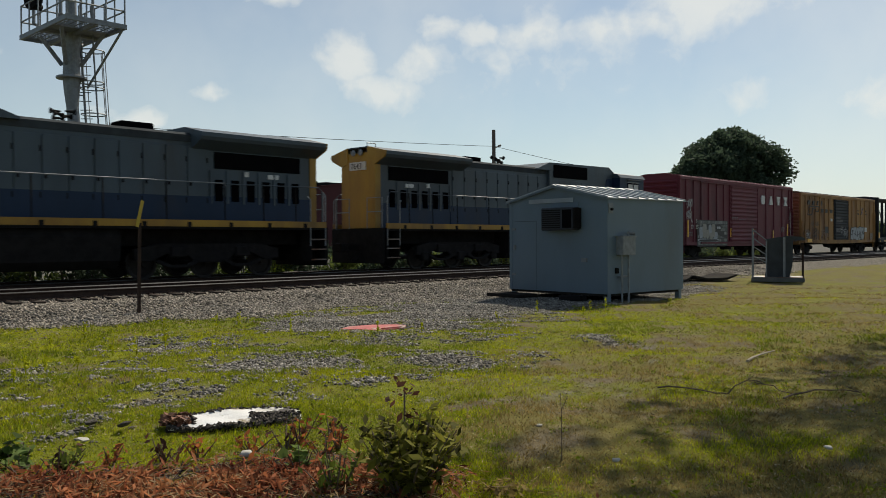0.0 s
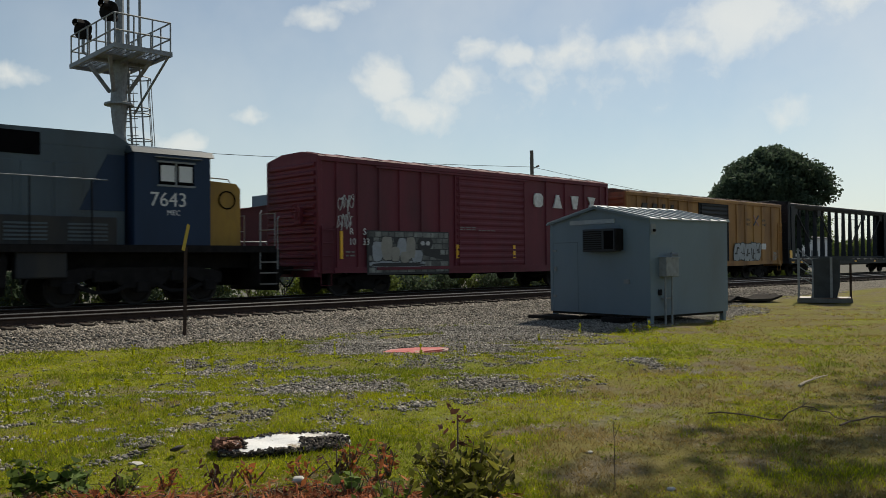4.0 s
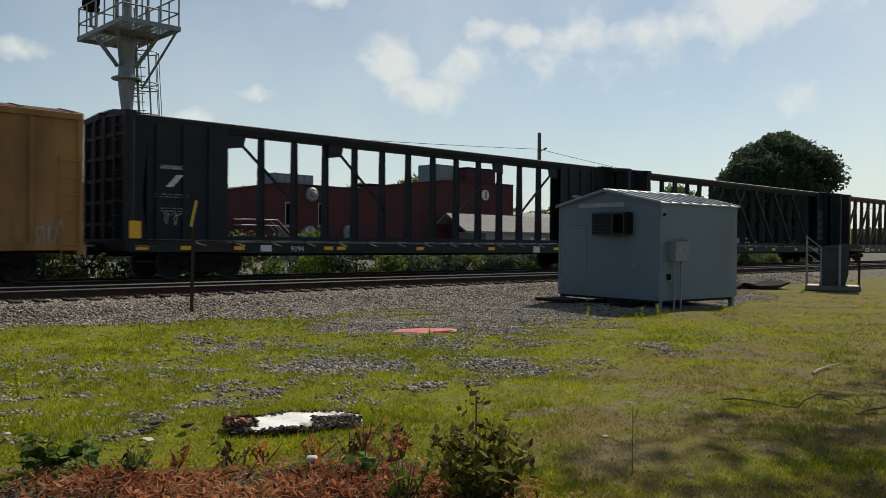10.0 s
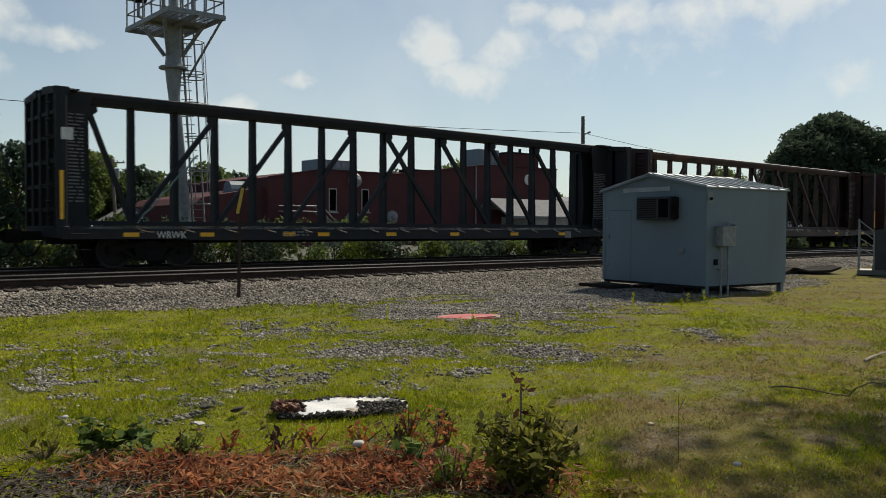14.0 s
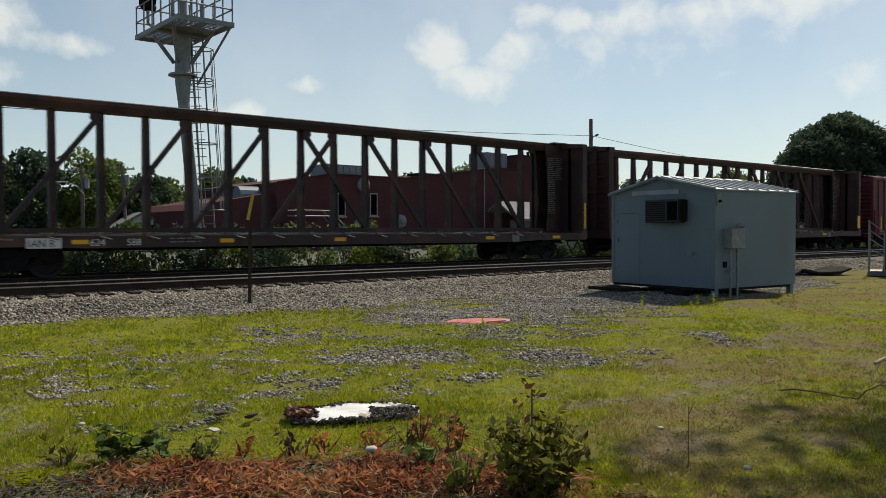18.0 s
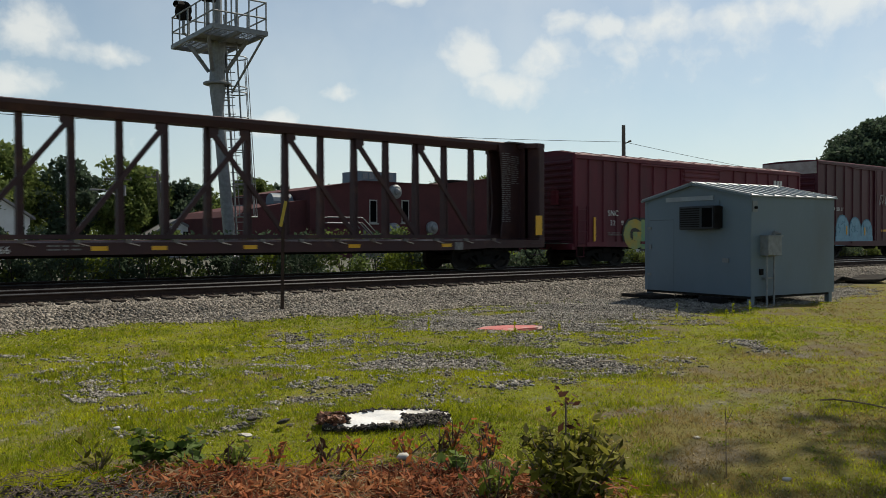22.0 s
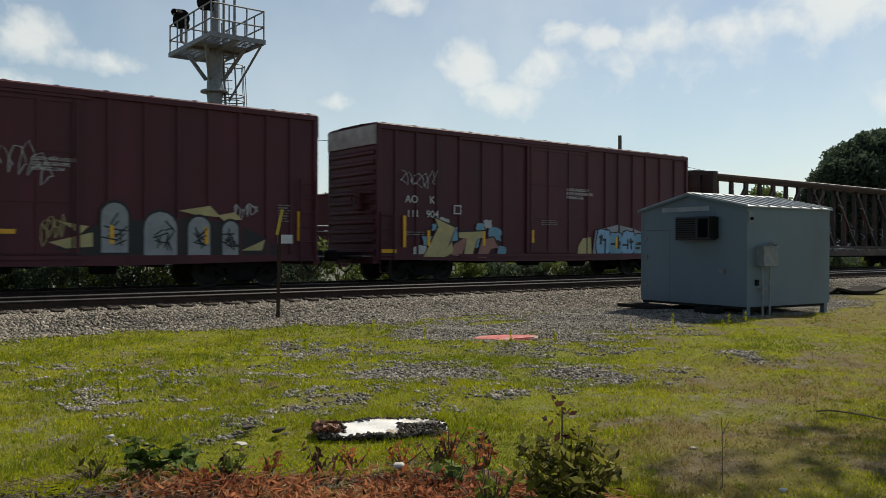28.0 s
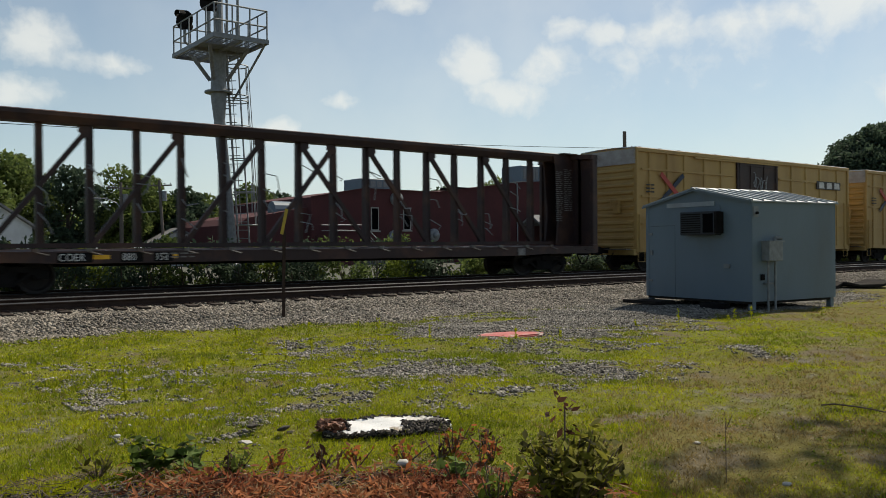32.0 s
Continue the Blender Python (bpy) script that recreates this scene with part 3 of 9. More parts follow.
def ground_material():
    m = shade("lawn, gravel and bare earth", (0.20, 0.21, 0.017), 0.95, spec=0.1, colour2=(0.13, 0.15, 0.014), scale=1.3, fine=35, bump=0.7, depth=0.03)
    nt = m.node_tree
    N, L = nt.nodes, nt.links
    bs = next(n for n in N if n.type == "BSDF_PRINCIPLED")
    grass = bs.inputs["Base Color"].links[0].from_socket
    tc = N.new("ShaderNodeTexCoord")
    sep = N.new("ShaderNodeSeparateXYZ")
    L.new(tc.outputs["Object"], sep.inputs[0])

    def mth(op, a, b, clamp=False):
        n = N.new("ShaderNodeMath")
        n.operation, n.use_clamp = op, clamp
        for i, v in enumerate((a, b)):
            if isinstance(v, (int, float)):
                n.inputs[i].default_value = v
            else:
                L.new(v, n.inputs[i])
        return n.outputs[0]

    def ns(scale, detail=4.0, rough=0.6):
        n = N.new("ShaderNodeTexNoise")
        n.inputs["Scale"].default_value, n.inputs["Detail"].default_value, n.inputs["Roughness"].default_value = scale, detail, rough
        L.new(tc.outputs["Object"], n.inputs["Vector"])
        return n.outputs["Fac"]

    def blend(fac, a, b):
        x = N.new("ShaderNodeMix")
        x.data_type = "RGBA"
        L.new(fac, x.inputs[0])
        for sock, v in ((x.inputs[6], a), (x.inputs[7], b)):
            if isinstance(v, tuple):
                sock.default_value = (*v, 1)
            else:
                L.new(v, sock)
        return x.outputs[2]

    def field(name):
        n = N.new("ShaderNodeAttribute")
        n.attribute_name = name
        return n.outputs["Fac"]

    dry, bare, g = field("dry"), field("bare"), field("gravel")
    fine = mth("MULTIPLY", mth("SUBTRACT", ns(9.0), 0.5), 1.6)
    patch = mth("MULTIPLY", mth("SUBTRACT", ns(2.4, 6.0, 0.7), 0.42), 4.0, clamp=True)
    col = blend(mth("MULTIPLY", patch, 0.65), grass, (0.085, 0.09, 0.013))
    col = blend(dry, col, blend(ns(2.6), (0.078, 0.066, 0.018), (0.175, 0.15, 0.04)))
    earth = blend(ns(5.0), (0.05, 0.038, 0.022), (0.19, 0.155, 0.095))
    col = blend(mth("ADD", bare, mth("MULTIPLY", fine, 0.5), clamp=True), col, earth)
    g = mth("ADD", mth("MULTIPLY", g, 1.3), mth("MULTIPLY", fine, mth("MULTIPLY", g, 0.6)), clamp=True)
    vo = N.new("ShaderNodeTexVoronoi")
    vo.inputs["Scale"].default_value = 17.0
    L.new(tc.outputs["Object"], vo.inputs["Vector"])
    rp = N.new("ShaderNodeValToRGB")
    rp.color_ramp.elements[0].color, rp.color_ramp.elements[1].color = (0.04, 0.035, 0.028, 1), (0.23, 0.21, 0.175, 1)
    L.new(vo.outputs["Color"], rp.inputs[0])
    col = blend(g, col, rp.outputs[0])
    # brake dust and oil along both tracks
    for yc in (19.25, 22.9):
        off = mth("ABSOLUTE", mth("SUBTRACT", sep.outputs[1], yc), 0.0)
        soot = mth("MULTIPLY", mth("SUBTRACT", 1.65, mth("ADD", off, fine)), 2.0, clamp=True)
        col = blend(mth("MULTIPLY", soot, 0.85), col, (0.032, 0.026, 0.022))
    # far yard
    far = mth("GREATER_THAN", sep.outputs[1], 33.0)
    col = blend(mth("MULTIPLY", far, 0.85), col, (0.10, 0.10, 0.10))
    L.new(col, bs.inputs["Base Color"])
    bp = next(n for n in N if n.type == "BUMP")
    hmix = mth("ADD", bp.inputs["Height"].links[0].from_socket, mth("MULTIPLY", mth("MULTIPLY", vo.outputs["Distance"], g), 2.0))
    L.new(hmix, bp.inputs["Height"])
    return m


M_GROUND = ground_material()
vx, vy = np.meshgrid(GX, GY, indexing="ij")
gv = np.stack([vx, vy, height(vx, vy)], -1).reshape(-1, 3)
ni, nj = len(GX), len(GY)
a = (np.arange(ni - 1)[:, None] * nj + np.arange(nj - 1)[None, :]).ravel()
ground_mesh = fast_mesh("ground", gv, np.stack([a, a + nj, a + nj + 1, a + 1], -1), M_GROUND)
for field_name, fn in (("gravel", lambda x, y: gravel_share(x, y) ** 1.6), ("dry", dryness), ("bare", bareness)):
    ground_mesh.attributes.new(field_name, "FLOAT", "POINT").data.foreach_set("value", fn(gv[:, 0], gv[:, 1]).astype(np.float32))
ground = new("ground", ground_mesh)
tagged(ground, "patchy green and dry lawn with gravel running up to a railway", "ground", kind="structure")


def railway(y, name):
    t = thing(name, pose(0, y, 0), "straight standard gauge railway track on stone ballast with wooden ties", "railway track", kind="structure")
    prof = [(-0.07, 0.0), (0.07, 0.0), (0.065, 0.012), (0.012, 0.03), (0.010, 0.11), (0.036, 0.125), (0.036, 0.15), (-0.036, 0.15), (-0.036, 0.125), (-0.010, 0.11), (-0.012, 0.03), (-0.065, 0.012)]
    for s in (-1, 1):
        part("rail", Geo().prism([(s * 0.7525 + a, RAIL_Z0 - 0.17 + b) for a, b in prof], "x", -300, 330), M_RAIL, t, "rusty steel rail with a bright running surface")
        part("rail_head", Geo().prism([(s * 0.7525 + a, RAIL_Z0 + b) for a, b in ((-0.038, -0.022), (-0.024, 0.0), (0.024, 0.0), (0.038, -0.022))], "x", -300, 330), M_RAILTOP, t)
    tie = Geo().box(-0.11, 0.11, -1.3, 1.3, RAIL_Z0 - 0.33, RAIL_Z0 - 0.178, chamfer=0.012).mesh("tie", M_TIE)
    plate = Geo().box(-0.09, 0.09, -0.92, -0.59, RAIL_Z0 - 0.185, RAIL_Z0 - 0.163).box(-0.09, 0.09, 0.59, 0.92, RAIL_Z0 - 0.185, RAIL_Z0 - 0.163)
    for dx in (-0.06, 0.06):
        for yy in (-0.86, -0.65, 0.65, 0.86):
            plate.box(dx - 0.012, dx + 0.012, yy - 0.015, yy + 0.015, RAIL_Z0 - 0.17, RAIL_Z0 - 0.13)
    plate_mesh = plate.mesh("tie_plate", M_RAIL)
    rng = random.Random(int(y))
    x = -6.0
    while x < 90:
        k = part("tie", tie, None, t, "", pose(x + rng.uniform(-0.03, 0.03), rng.uniform(-0.04, 0.04), rng.uniform(-0.01, 0.008), 0, 0, rng.uniform(-1, 1)))
        part("tie_plate", plate_mesh, None, k)
        x += 0.53
    return t


RAIL_Z0 = 0.5
railway(19.25, "near_track")
railway(22.9, "far_track")


# ---- shed ----
def shed():
    """Low metal equipment shed on short legs. Local x runs along the long wall, y away from the viewer; the near corner is the origin."""
    L, W, Z0, Z1, ZP = 3.18, 3.37, 0.22, 2.58, 2.94
    t = thing("equipment_shed", pose(17.38, 10.94, 0, 0, 0, -6.07), "low blue-grey metal equipment shed on short legs beside the track", "shed")
    part("long_wall", Geo().box(0.0, L, 0.0, 0.05, Z0, Z1), M_SHED, t)
    part("long_wall", Geo().box(0.0, L, W - 0.05, W, Z0, Z1), M_SHED, t)
    for x in (0.0, L - 0.05):
        part("gable_wall", Geo().prism([(0.05, Z0), (W - 0.05, Z0), (W - 0.05, Z1), (W / 2, ZP - 0.02), (0.05, Z1)], "x", x, x + 0.05), M_SHED, t)
    part("floor_frame", Geo().box(0.03, L - 0.03, 0.03, W - 0.03, Z0 - 0.06, Z0 + 0.02), M_RUBBER, t)
    for x in (0.04, L - 0.16):
        for y in (0.02, W - 0.14):
            part("leg", Geo().box(x, x + 0.12, y, y + 0.12, -0.02, Z0), M_SHED, t)
    # roof: two sheets with standing seams
    for s in (0, 1):
        ya, yb = (-0.06, W / 2) if s == 0 else (W + 0.06, W / 2)
        za = Z1 - 0.02
        r = part("roof_sheet", Geo().prism([(ya, za), (yb, ZP), (yb, ZP + 0.03), (ya, za + 0.03)], "x", -0.1, L + 0.08), M_SHEDROOF, t, "pale metal roof sheet")
        for k in range(9):
            x = -0.05 + (L + 0.08) * k / 8
            part("roof_seam", Geo().beam((x, ya, za + 0.045), (x, yb, ZP + 0.045), 0.03, 0.035, (1, 0, 0)), M_SHEDROOF, r)
    part("ridge_cap", Geo().prism([(W / 2 - 0.12, ZP + 0.01), (W / 2, ZP + 0.06), (W / 2 + 0.12, ZP + 0.01), (W / 2, ZP + 0.02)], "x", -0.12, L + 0.1), M_SHEDROOF, t)
    for ya, yb in ((-0.06, W / 2), (W + 0.06, W / 2)):
        part("barge_board", Geo().beam((-0.085, ya, Z1 - 0.02), (-0.085, yb, ZP - 0.005), 0.03, 0.05, (1, 0, 0)), M_SHED, t)
    part("head_strip", Geo().box(-0.025, 0.0, W * 0.32, W - 0.75, Z1 - 0.06, Z1 + 0.05), M_SHEDROOF, t, "pale head strip")
    part("vent_panel", Geo().box(-0.015, 0.0, W * 0.27, W * 0.56, Z1 - 0.2, Z1 - 0.07), M_SHED, t)
    for x, y in ((-0.012, 0.0), (-0.012, W - 0.1), (L - 0.1, -0.012)):
        part("corner_trim", Geo().box(min(x, 0), max(0.1, x + 0.1), min(y, 0) if x >= 0 else y, (max(0.1, y + 0.1)), Z0, Z1), M_SHED, t)
    # window air conditioner in the gable wall
    ac = part("air_conditioner", Geo().box(-0.26, 0.0, 0.86, 1.96, 1.80, 2.38, chamfer=0.02), M_CASING, t, "dark window air conditioner")
    for k in range(9):
        z = 1.86 + 0.055 * k
        part("louvre", Geo().box(-0.275, -0.255, 1.3, 1.9, z, z + 0.025), M_UNDER, ac)
    part("fan_grille", Geo().box(-0.272, -0.255, 0.92, 1.22, 1.86, 2.32), M_GRILLE, ac)
    part("cover_panel", Geo().box(-0.28, -0.02, 0.80, 0.86, 1.84, 2.36), M_UNDER, ac)
    # door outline and fittings on the gable wall
    M_SEAM = shade("shadowed door joint", (0.09, 0.115, 0.13), 0.7)
    for g in (Geo().box(-0.006, 0, 2.35, 3.2, 2.05, 2.065), Geo().box(-0.004, 0, 2.355, 2.365, Z0, 2.06)):
        part("door_seam", g, M_SEAM, t)
    part("latch", Geo().box(-0.04, 0, 3.12, 3.2, 1.3, 1.42), M_GALV, t)
    part("hinge", Geo().box(-0.03, 0, 3.14, 3.26, 1.82, 1.88), M_GALV, t)
    part("hinge", Geo().box(-0.03, 0, 3.14, 3.26, 0.6, 0.66), M_GALV, t)
    part("junction_box", Geo().box(-0.05, 0, 0.62, 0.78, 1.0, 1.1), M_GALV, t)
    # meter box with conduits on the long wall
    mb = part("meter_box", Geo().box(0.32, 0.82, -0.24, 0.0, 1.17, 1.63, chamfer=0.015), M_GALV, t, "grey electric meter box")
    part("lid", Geo().box(0.30, 0.84, -0.26, 0.0, 1.62, 1.65), M_GALV, mb)
    part("weather_head", Geo().tube((0.68, -0.12, 1.64), (0.68, -0.12, 1.74), 0.04).tube((0.68, -0.12, 1.72), (0.82, -0.2, 1.7), 0.05, 0.04), M_GALV, t)
    for x in (0.42, 0.68):
        part("conduit", Geo().tube((x, -0.12, 0.0), (x, -0.12, 1.18), 0.025), M_GALV, t)
    part("strap", Geo().box(0.38, 0.74, -0.1, 0.0, 0.62, 0.66), M_GALV, t)
    part("outlet_box", Geo().box(0.28, 0.38, -0.06, 0, 0.72, 0.86), M_UNDER, t)
    part("lamp_plate", Geo().box(0.03, 0.2, -0.03, 0, 2.2, 2.46), M_GALV, t)
    part("lamp_knob", Geo().lathe([(0.035, 0), (0.035, 0.05), (0.02, 0.06)], 10, pose(0.12, -0.03, 2.3, 90, 0, 0)), M_UNDER, t)
    part("entry_step", Geo().box(-0.75, -0.05, 2.3, 3.5, 0.05, 0.14, chamfer=0.01), M_RUBBER, t, "dark entry plate")
    part("cable_trough", Geo().box(-0.3, -0.05, 0.6, 1.3, 0.0, 0.16), M_UNDER, t)
    return t


shed()


# ---- signal mast ----
def mast():
    t = thing("signal_mast", pose(12.19, 28.48, 0, 0, 0, 0), "galvanised railway signal mast with caged ladder and railed platform", "signal mast")
    lean = (-0.078, 0.027)  # the lower part of the mast leans a little
    H = 8.68

    def at(z, dx=0.0, dy=0.0):
        return (dx + lean[0] * min(z, 6.4), dy + lean[1] * min(z, 6.4), z)

    g = Geo()
    rows = [(0, 0.34), (0.9, 0.34), (1.0, 0.22), (6.2, 0.20), (6.8, 0.26), (7.2, 0.29), (7.8, 0.26), (H, 0.32)]
    ring = [[(at(z)[0] + r * math.cos(k * math.pi / 10), at(z)[1] + r * math.sin(k * math.pi / 10), z) for k in range(20)] for z, r in rows]
    faces = [(20 * i + k, 20 * i + (k + 1) % 20, 20 * i + 20 + (k + 1) % 20, 20 * i + 20 + k) for i in range(len(rows) - 1) for k in range(20)]
    g.add([p for r in ring for p in r], faces + [tuple(range(20 * len(rows) - 20, 20 * len(rows)))])
    part("pole", g, M_GALV, t, "tapered steel pole", smooth=False)
    part("base", Geo().lathe([(0.5, -0.1), (0.5, 0.35), (0.42, 0.42)], 12), M_CONC, t)
    part("flange", Geo().lathe([(0.50, 7.15), (0.50, 7.21), (0.46, 7.23)], 18, Matrix.Translation((at(7)[0], at(7)[1], 0))), M_GALV, t)
    # platform
    px, py = at(H)[:2]
    F = Matrix.Translation((-0.54, 0.02, H))
    a, b = 1.0, 2.0
    plat = part("platform_frame", Geo().box(-a, a, -b, -b + 0.07, -0.06, 0.1).box(-a, a, b - 0.07, b, -0.06, 0.1).box(-a, -a + 0.07, -b + 0.07, b - 0.07, -0.058, 0.098).box(a - 0.07, a, -b + 0.07, b - 0.07, -0.058, 0.098), M_GALV, t, "", F)
    part("cross_beam", Geo().box(-0.06, 0.06, -b + 0.07, b - 0.07, -0.1, 0.036), M_GALV, plat)
    for s in (-1, 1):
        part("cross_beam", Geo().box(*sorted((s * 0.062, s * (a - 0.07))), -0.06, 0.06, -0.098, 0.034), M_GALV, plat)
    gr = Geo()
    for k in range(30):
        y = -b + 0.09 + (2 * b - 0.18) * k / 29
        if not -0.75 < y < 0.55:
            gr.box(-a + 0.07, a - 0.07, y - 0.009, y + 0.009, 0.045, 0.07)
    for k in range(9):
        x = -a + 0.1 + (2 * a - 0.2) * k / 8
        gr.box(x - 0.01, x + 0.01, -b + 0.07, b - 0.07, 0.045, 0.07)
    part("grating", gr, M_GALV, plat, "open steel grating")
    part("floor_plate", Geo().box(-a + 0.05, a - 0.05, -0.75, 0.55, 0.0, 0.06), M_GALV, plat)
    for x in np.linspace(-a + 0.05, a - 0.05, 4):
        for y in (-b + 0.05, b - 0.05):
            part("rail_post", Geo().tube((x, y, 0.05), (x, y, 1.1), 0.028, n=6), M_GALV, plat)
    for y in (-1.2, -0.4, 0.4, 1.2):
        for x in (-a + 0.05, a - 0.05):
            part("rail_post", Geo().tube((x, y, 0.05), (x, y, 1.1), 0.028, n=6), M_GALV, plat)
    for z in (0.55, 1.1):
        for p, q in (((-a, -b), (a, -b)), ((a, -b), (a, b)), ((a, b), (-a, b)), ((-a, b), (-a, -b))):
            part("guard_rail", Geo().tube((p[0] * 0.965, p[1] * 0.965, z), (q[0] * 0.965, q[1] * 0.965, z), 0.028, n=6), M_GALV, plat)
    for dx, dy in ((1, 0.6), (-1, 0.6), (1, -0.6), (-1, -0.6)):
        q = F @ Vector((dx * 0.7, dy * 1.5, -0.08))
        part("knee_brace", Geo().beam(at(7.6, dx * 0.25, dy * 0.25), q, 0.09, 0.12), M_GALV, t)
    q = F @ Vector((a - 0.1, -b + 0.1, -0.05))
    part("long_brace", Geo().tube(at(6.9, 0.5, -0.1), q, 0.04), M_GALV, t)
    # upper signals
    up = part("upper_pole", Geo().tube((0, 0, 0), (0, 0, 3.6), 0.16, 0.13, n=12), M_GALV, plat)
    for x, y in ((-0.35, 0.1), (0.35, 0.1), (0.55, -0.4)):
        part("conduit", Geo().tube((x, y, 0.0), (x, y, 3.2), 0.05, n=8), M_GALV, plat)
    for (hx, hy), zc in (((-0.75, 1.35), 1.25), ((-0.6, -0.6), 1.5)):
        hd = part("signal_head", Geo().lathe([(0.36, 0), (0.36, 0.02), (0.2, 0.03)], 20, pose(hx, hy, zc, 90, 0, -55)), M_UNDER, plat, "black round-backed signal head")
        part("lens_unit", Geo().lathe([(0.12, -0.35), (0.14, 0.0), (0.15, 0.12)], 14, pose(hx, hy, zc + 0.16, 90, 0, -55)).lathe([(0.12, -0.35), (0.14, 0.0), (0.15, 0.12)], 14, pose(hx, hy, zc - 0.16, 90, 0, -55)), M_UNDER, hd)
        part("hood", Geo().tube((hx - 0.1, hy - 0.05, zc + 0.2), (hx - 0.35, hy - 0.2, zc + 0.16), 0.15, 0.13, n=10, caps=False), M_UNDER, hd)
        part("bracket", Geo().pipe([(hx, hy, zc - 0.35), (hx, hy, 0.45), (hx + 0.3, hy + 0.15, 0.35), (0, 0, 0.35)], 0.06, 8), M_GALV, plat)
    # caged ladder on the far side
    lx, ly = 0.36, -0.24
    for s in (-0.2, 0.2):
        part("ladder_stile", Geo().tube(at(0.5, lx + s * 0.75, ly - s * 0.66), at(H + 1.0, lx + s * 0.75, ly - s * 0.66), 0.03, n=6), M_GALV, t)
    for k in range(27):
        z = 0.7 + 0.3 * k
        part("rung", Geo().tube(at(z, lx - 0.15, ly + 0.13), at(z, lx + 0.15, ly - 0.13), 0.016, n=5), M_GALV, t)
    hoops = []
    cx, cy = lx + 0.33, ly + 0.2
    for z in (2.4, 3.6, 4.8, 6.0, 6.9, 7.1, 8.2):
        c = at(z, cx, cy)
        ring = Geo().pipe([(c[0] + 0.40 * math.cos(k * math.pi / 8), c[1] + 0.40 * math.sin(k * math.pi / 8), z) for k in range(16)], 0.022, 5, closed=True)
        part("cage_hoop", ring, M_GALV, t)
    for k in range(7):
        p = radians(-60 + 40 * k)
        dx, dy = cx + 0.40 * math.cos(p), cy + 0.40 * math.sin(p)
        part("cage_bar", Geo().tube(at(2.4, dx, dy), at(8.2, dx, dy), 0.016, n=5), M_GALV, t)
    for z in (1.5, 3.5, 5.5, 6.6, 7.6):
        part("standoff", Geo().tube(at(z), at(z, lx, ly), 0.025, n=6), M_GALV, t)


mast()


# ---- leaves and trees ----
def leaf_quads(centres, size, rng, flat=0.0, long=1.6):
    """Small leaf-shaped faces (four corners) at the centres, turned every way."""
    n = len(centres)
    d = rng.normal(size=(n, 3))
    d[:, 2] *= 1 - flat
    d /= np.linalg.norm(d, axis=1, keepdims=True)
    e = rng.normal(size=(n, 3))
    if flat:
        e[:, 2] *= 1 - flat
    e -= (e * d).sum(1, keepdims=True) * d
    e /= np.linalg.norm(e, axis=1, keepdims=True)
    s = size * rng.uniform(0.6, 1.3, (n, 1))
    v = np.stack([centres - d * s * long / 2, centres + e * s * 0.42, centres + d * s * long / 2, centres - e * s * 0.42], 1).reshape(-1, 3)
    return v, np.arange(4 * n).reshape(n, 4)


def folded_leaves(centres, size, rng, flat=0.3, long=2.0, curl=0.5, wide=0.4):
    """Dry leaves folded along the midrib: two triangles each, turned every way."""
    n = len(centres)
    d = rng.normal(size=(n, 3))
    d[:, 2] *= 1 - flat
    d /= np.linalg.norm(d, axis=1, keepdims=True)
    e = np.cross(d, np.array([0.0, 0.0, 1.0]) + rng.normal(size=(n, 3)) * 0.5)
    e /= np.linalg.norm(e, axis=1, keepdims=True)
    up = np.cross(e, d)
    s = size * rng.uniform(0.45, 1.4, (n, 1))
    c = rng.uniform(-0.2, 1.0, (n, 1)) * curl
    tip = centres + d * s * long / 2 + up * s * c
    v = np.stack([centres - d * s * long / 2, tip, centres + e * s * wide + up * s * c * 0.7, centres - e * s * wide + up * s * c * 0.6], 1).reshape(-1, 3)
    f = (np.array([(0, 2, 1), (0, 1, 3)])[None] + 4 * np.arange(n)[:, None, None]).reshape(-1, 3)
    return v, f


def broad_leaves(centres, size, rng, tilt=0.45):
    """Round leaves with a pointed tip, six corners each, mostly facing up."""
    n = len(centres)
    up = np.array([0.0, 0.0, 1.0]) + rng.normal(size=(n, 3)) * tilt
    up /= np.linalg.norm(up, axis=1, keepdims=True)
    d = rng.normal(size=(n, 3))
    d -= (d * up).sum(1, keepdims=True) * up
    d /= np.linalg.norm(d, axis=1, keepdims=True)
    e = np.cross(up, d)
    s = size * rng.uniform(0.6, 1.25, (n, 1))
    ring = ((-0.5, 0.0), (-0.32, 0.36), (0.12, 0.42), (0.58, 0.0), (0.12, -0.42), (-0.32, -0.36))
    v = np.stack([centres + d * s * a + e * s * b + up * s * (0.12 * abs(b) / 0.4) for a, b in ring], 1).reshape(-1, 3)
    return v, np.arange(6 * n).reshape(n, 6)


def clump_points(clumps, per, rng, shell=0.55):
    """Points in the outer part of ellipsoids (x, y, z, rx, rz)."""
    out = []
    for x, y, z, r, rz in clumps:
        n = max(6, int(per * r * r))
        d = rng.normal(size=(n, 3))
        d /= np.linalg.norm(d, axis=1, keepdims=True)
        k = rng.uniform(shell, 1.05, (n, 1)) * (1 + 0.15 * np.sin(d[:, :1] * 7 + x) * np.cos(d[:, 1:2] * 6 + y))
        out.append(np.array([x, y, z]) + d * k * np.array([r, r, rz]))
    return np.concatenate(out)


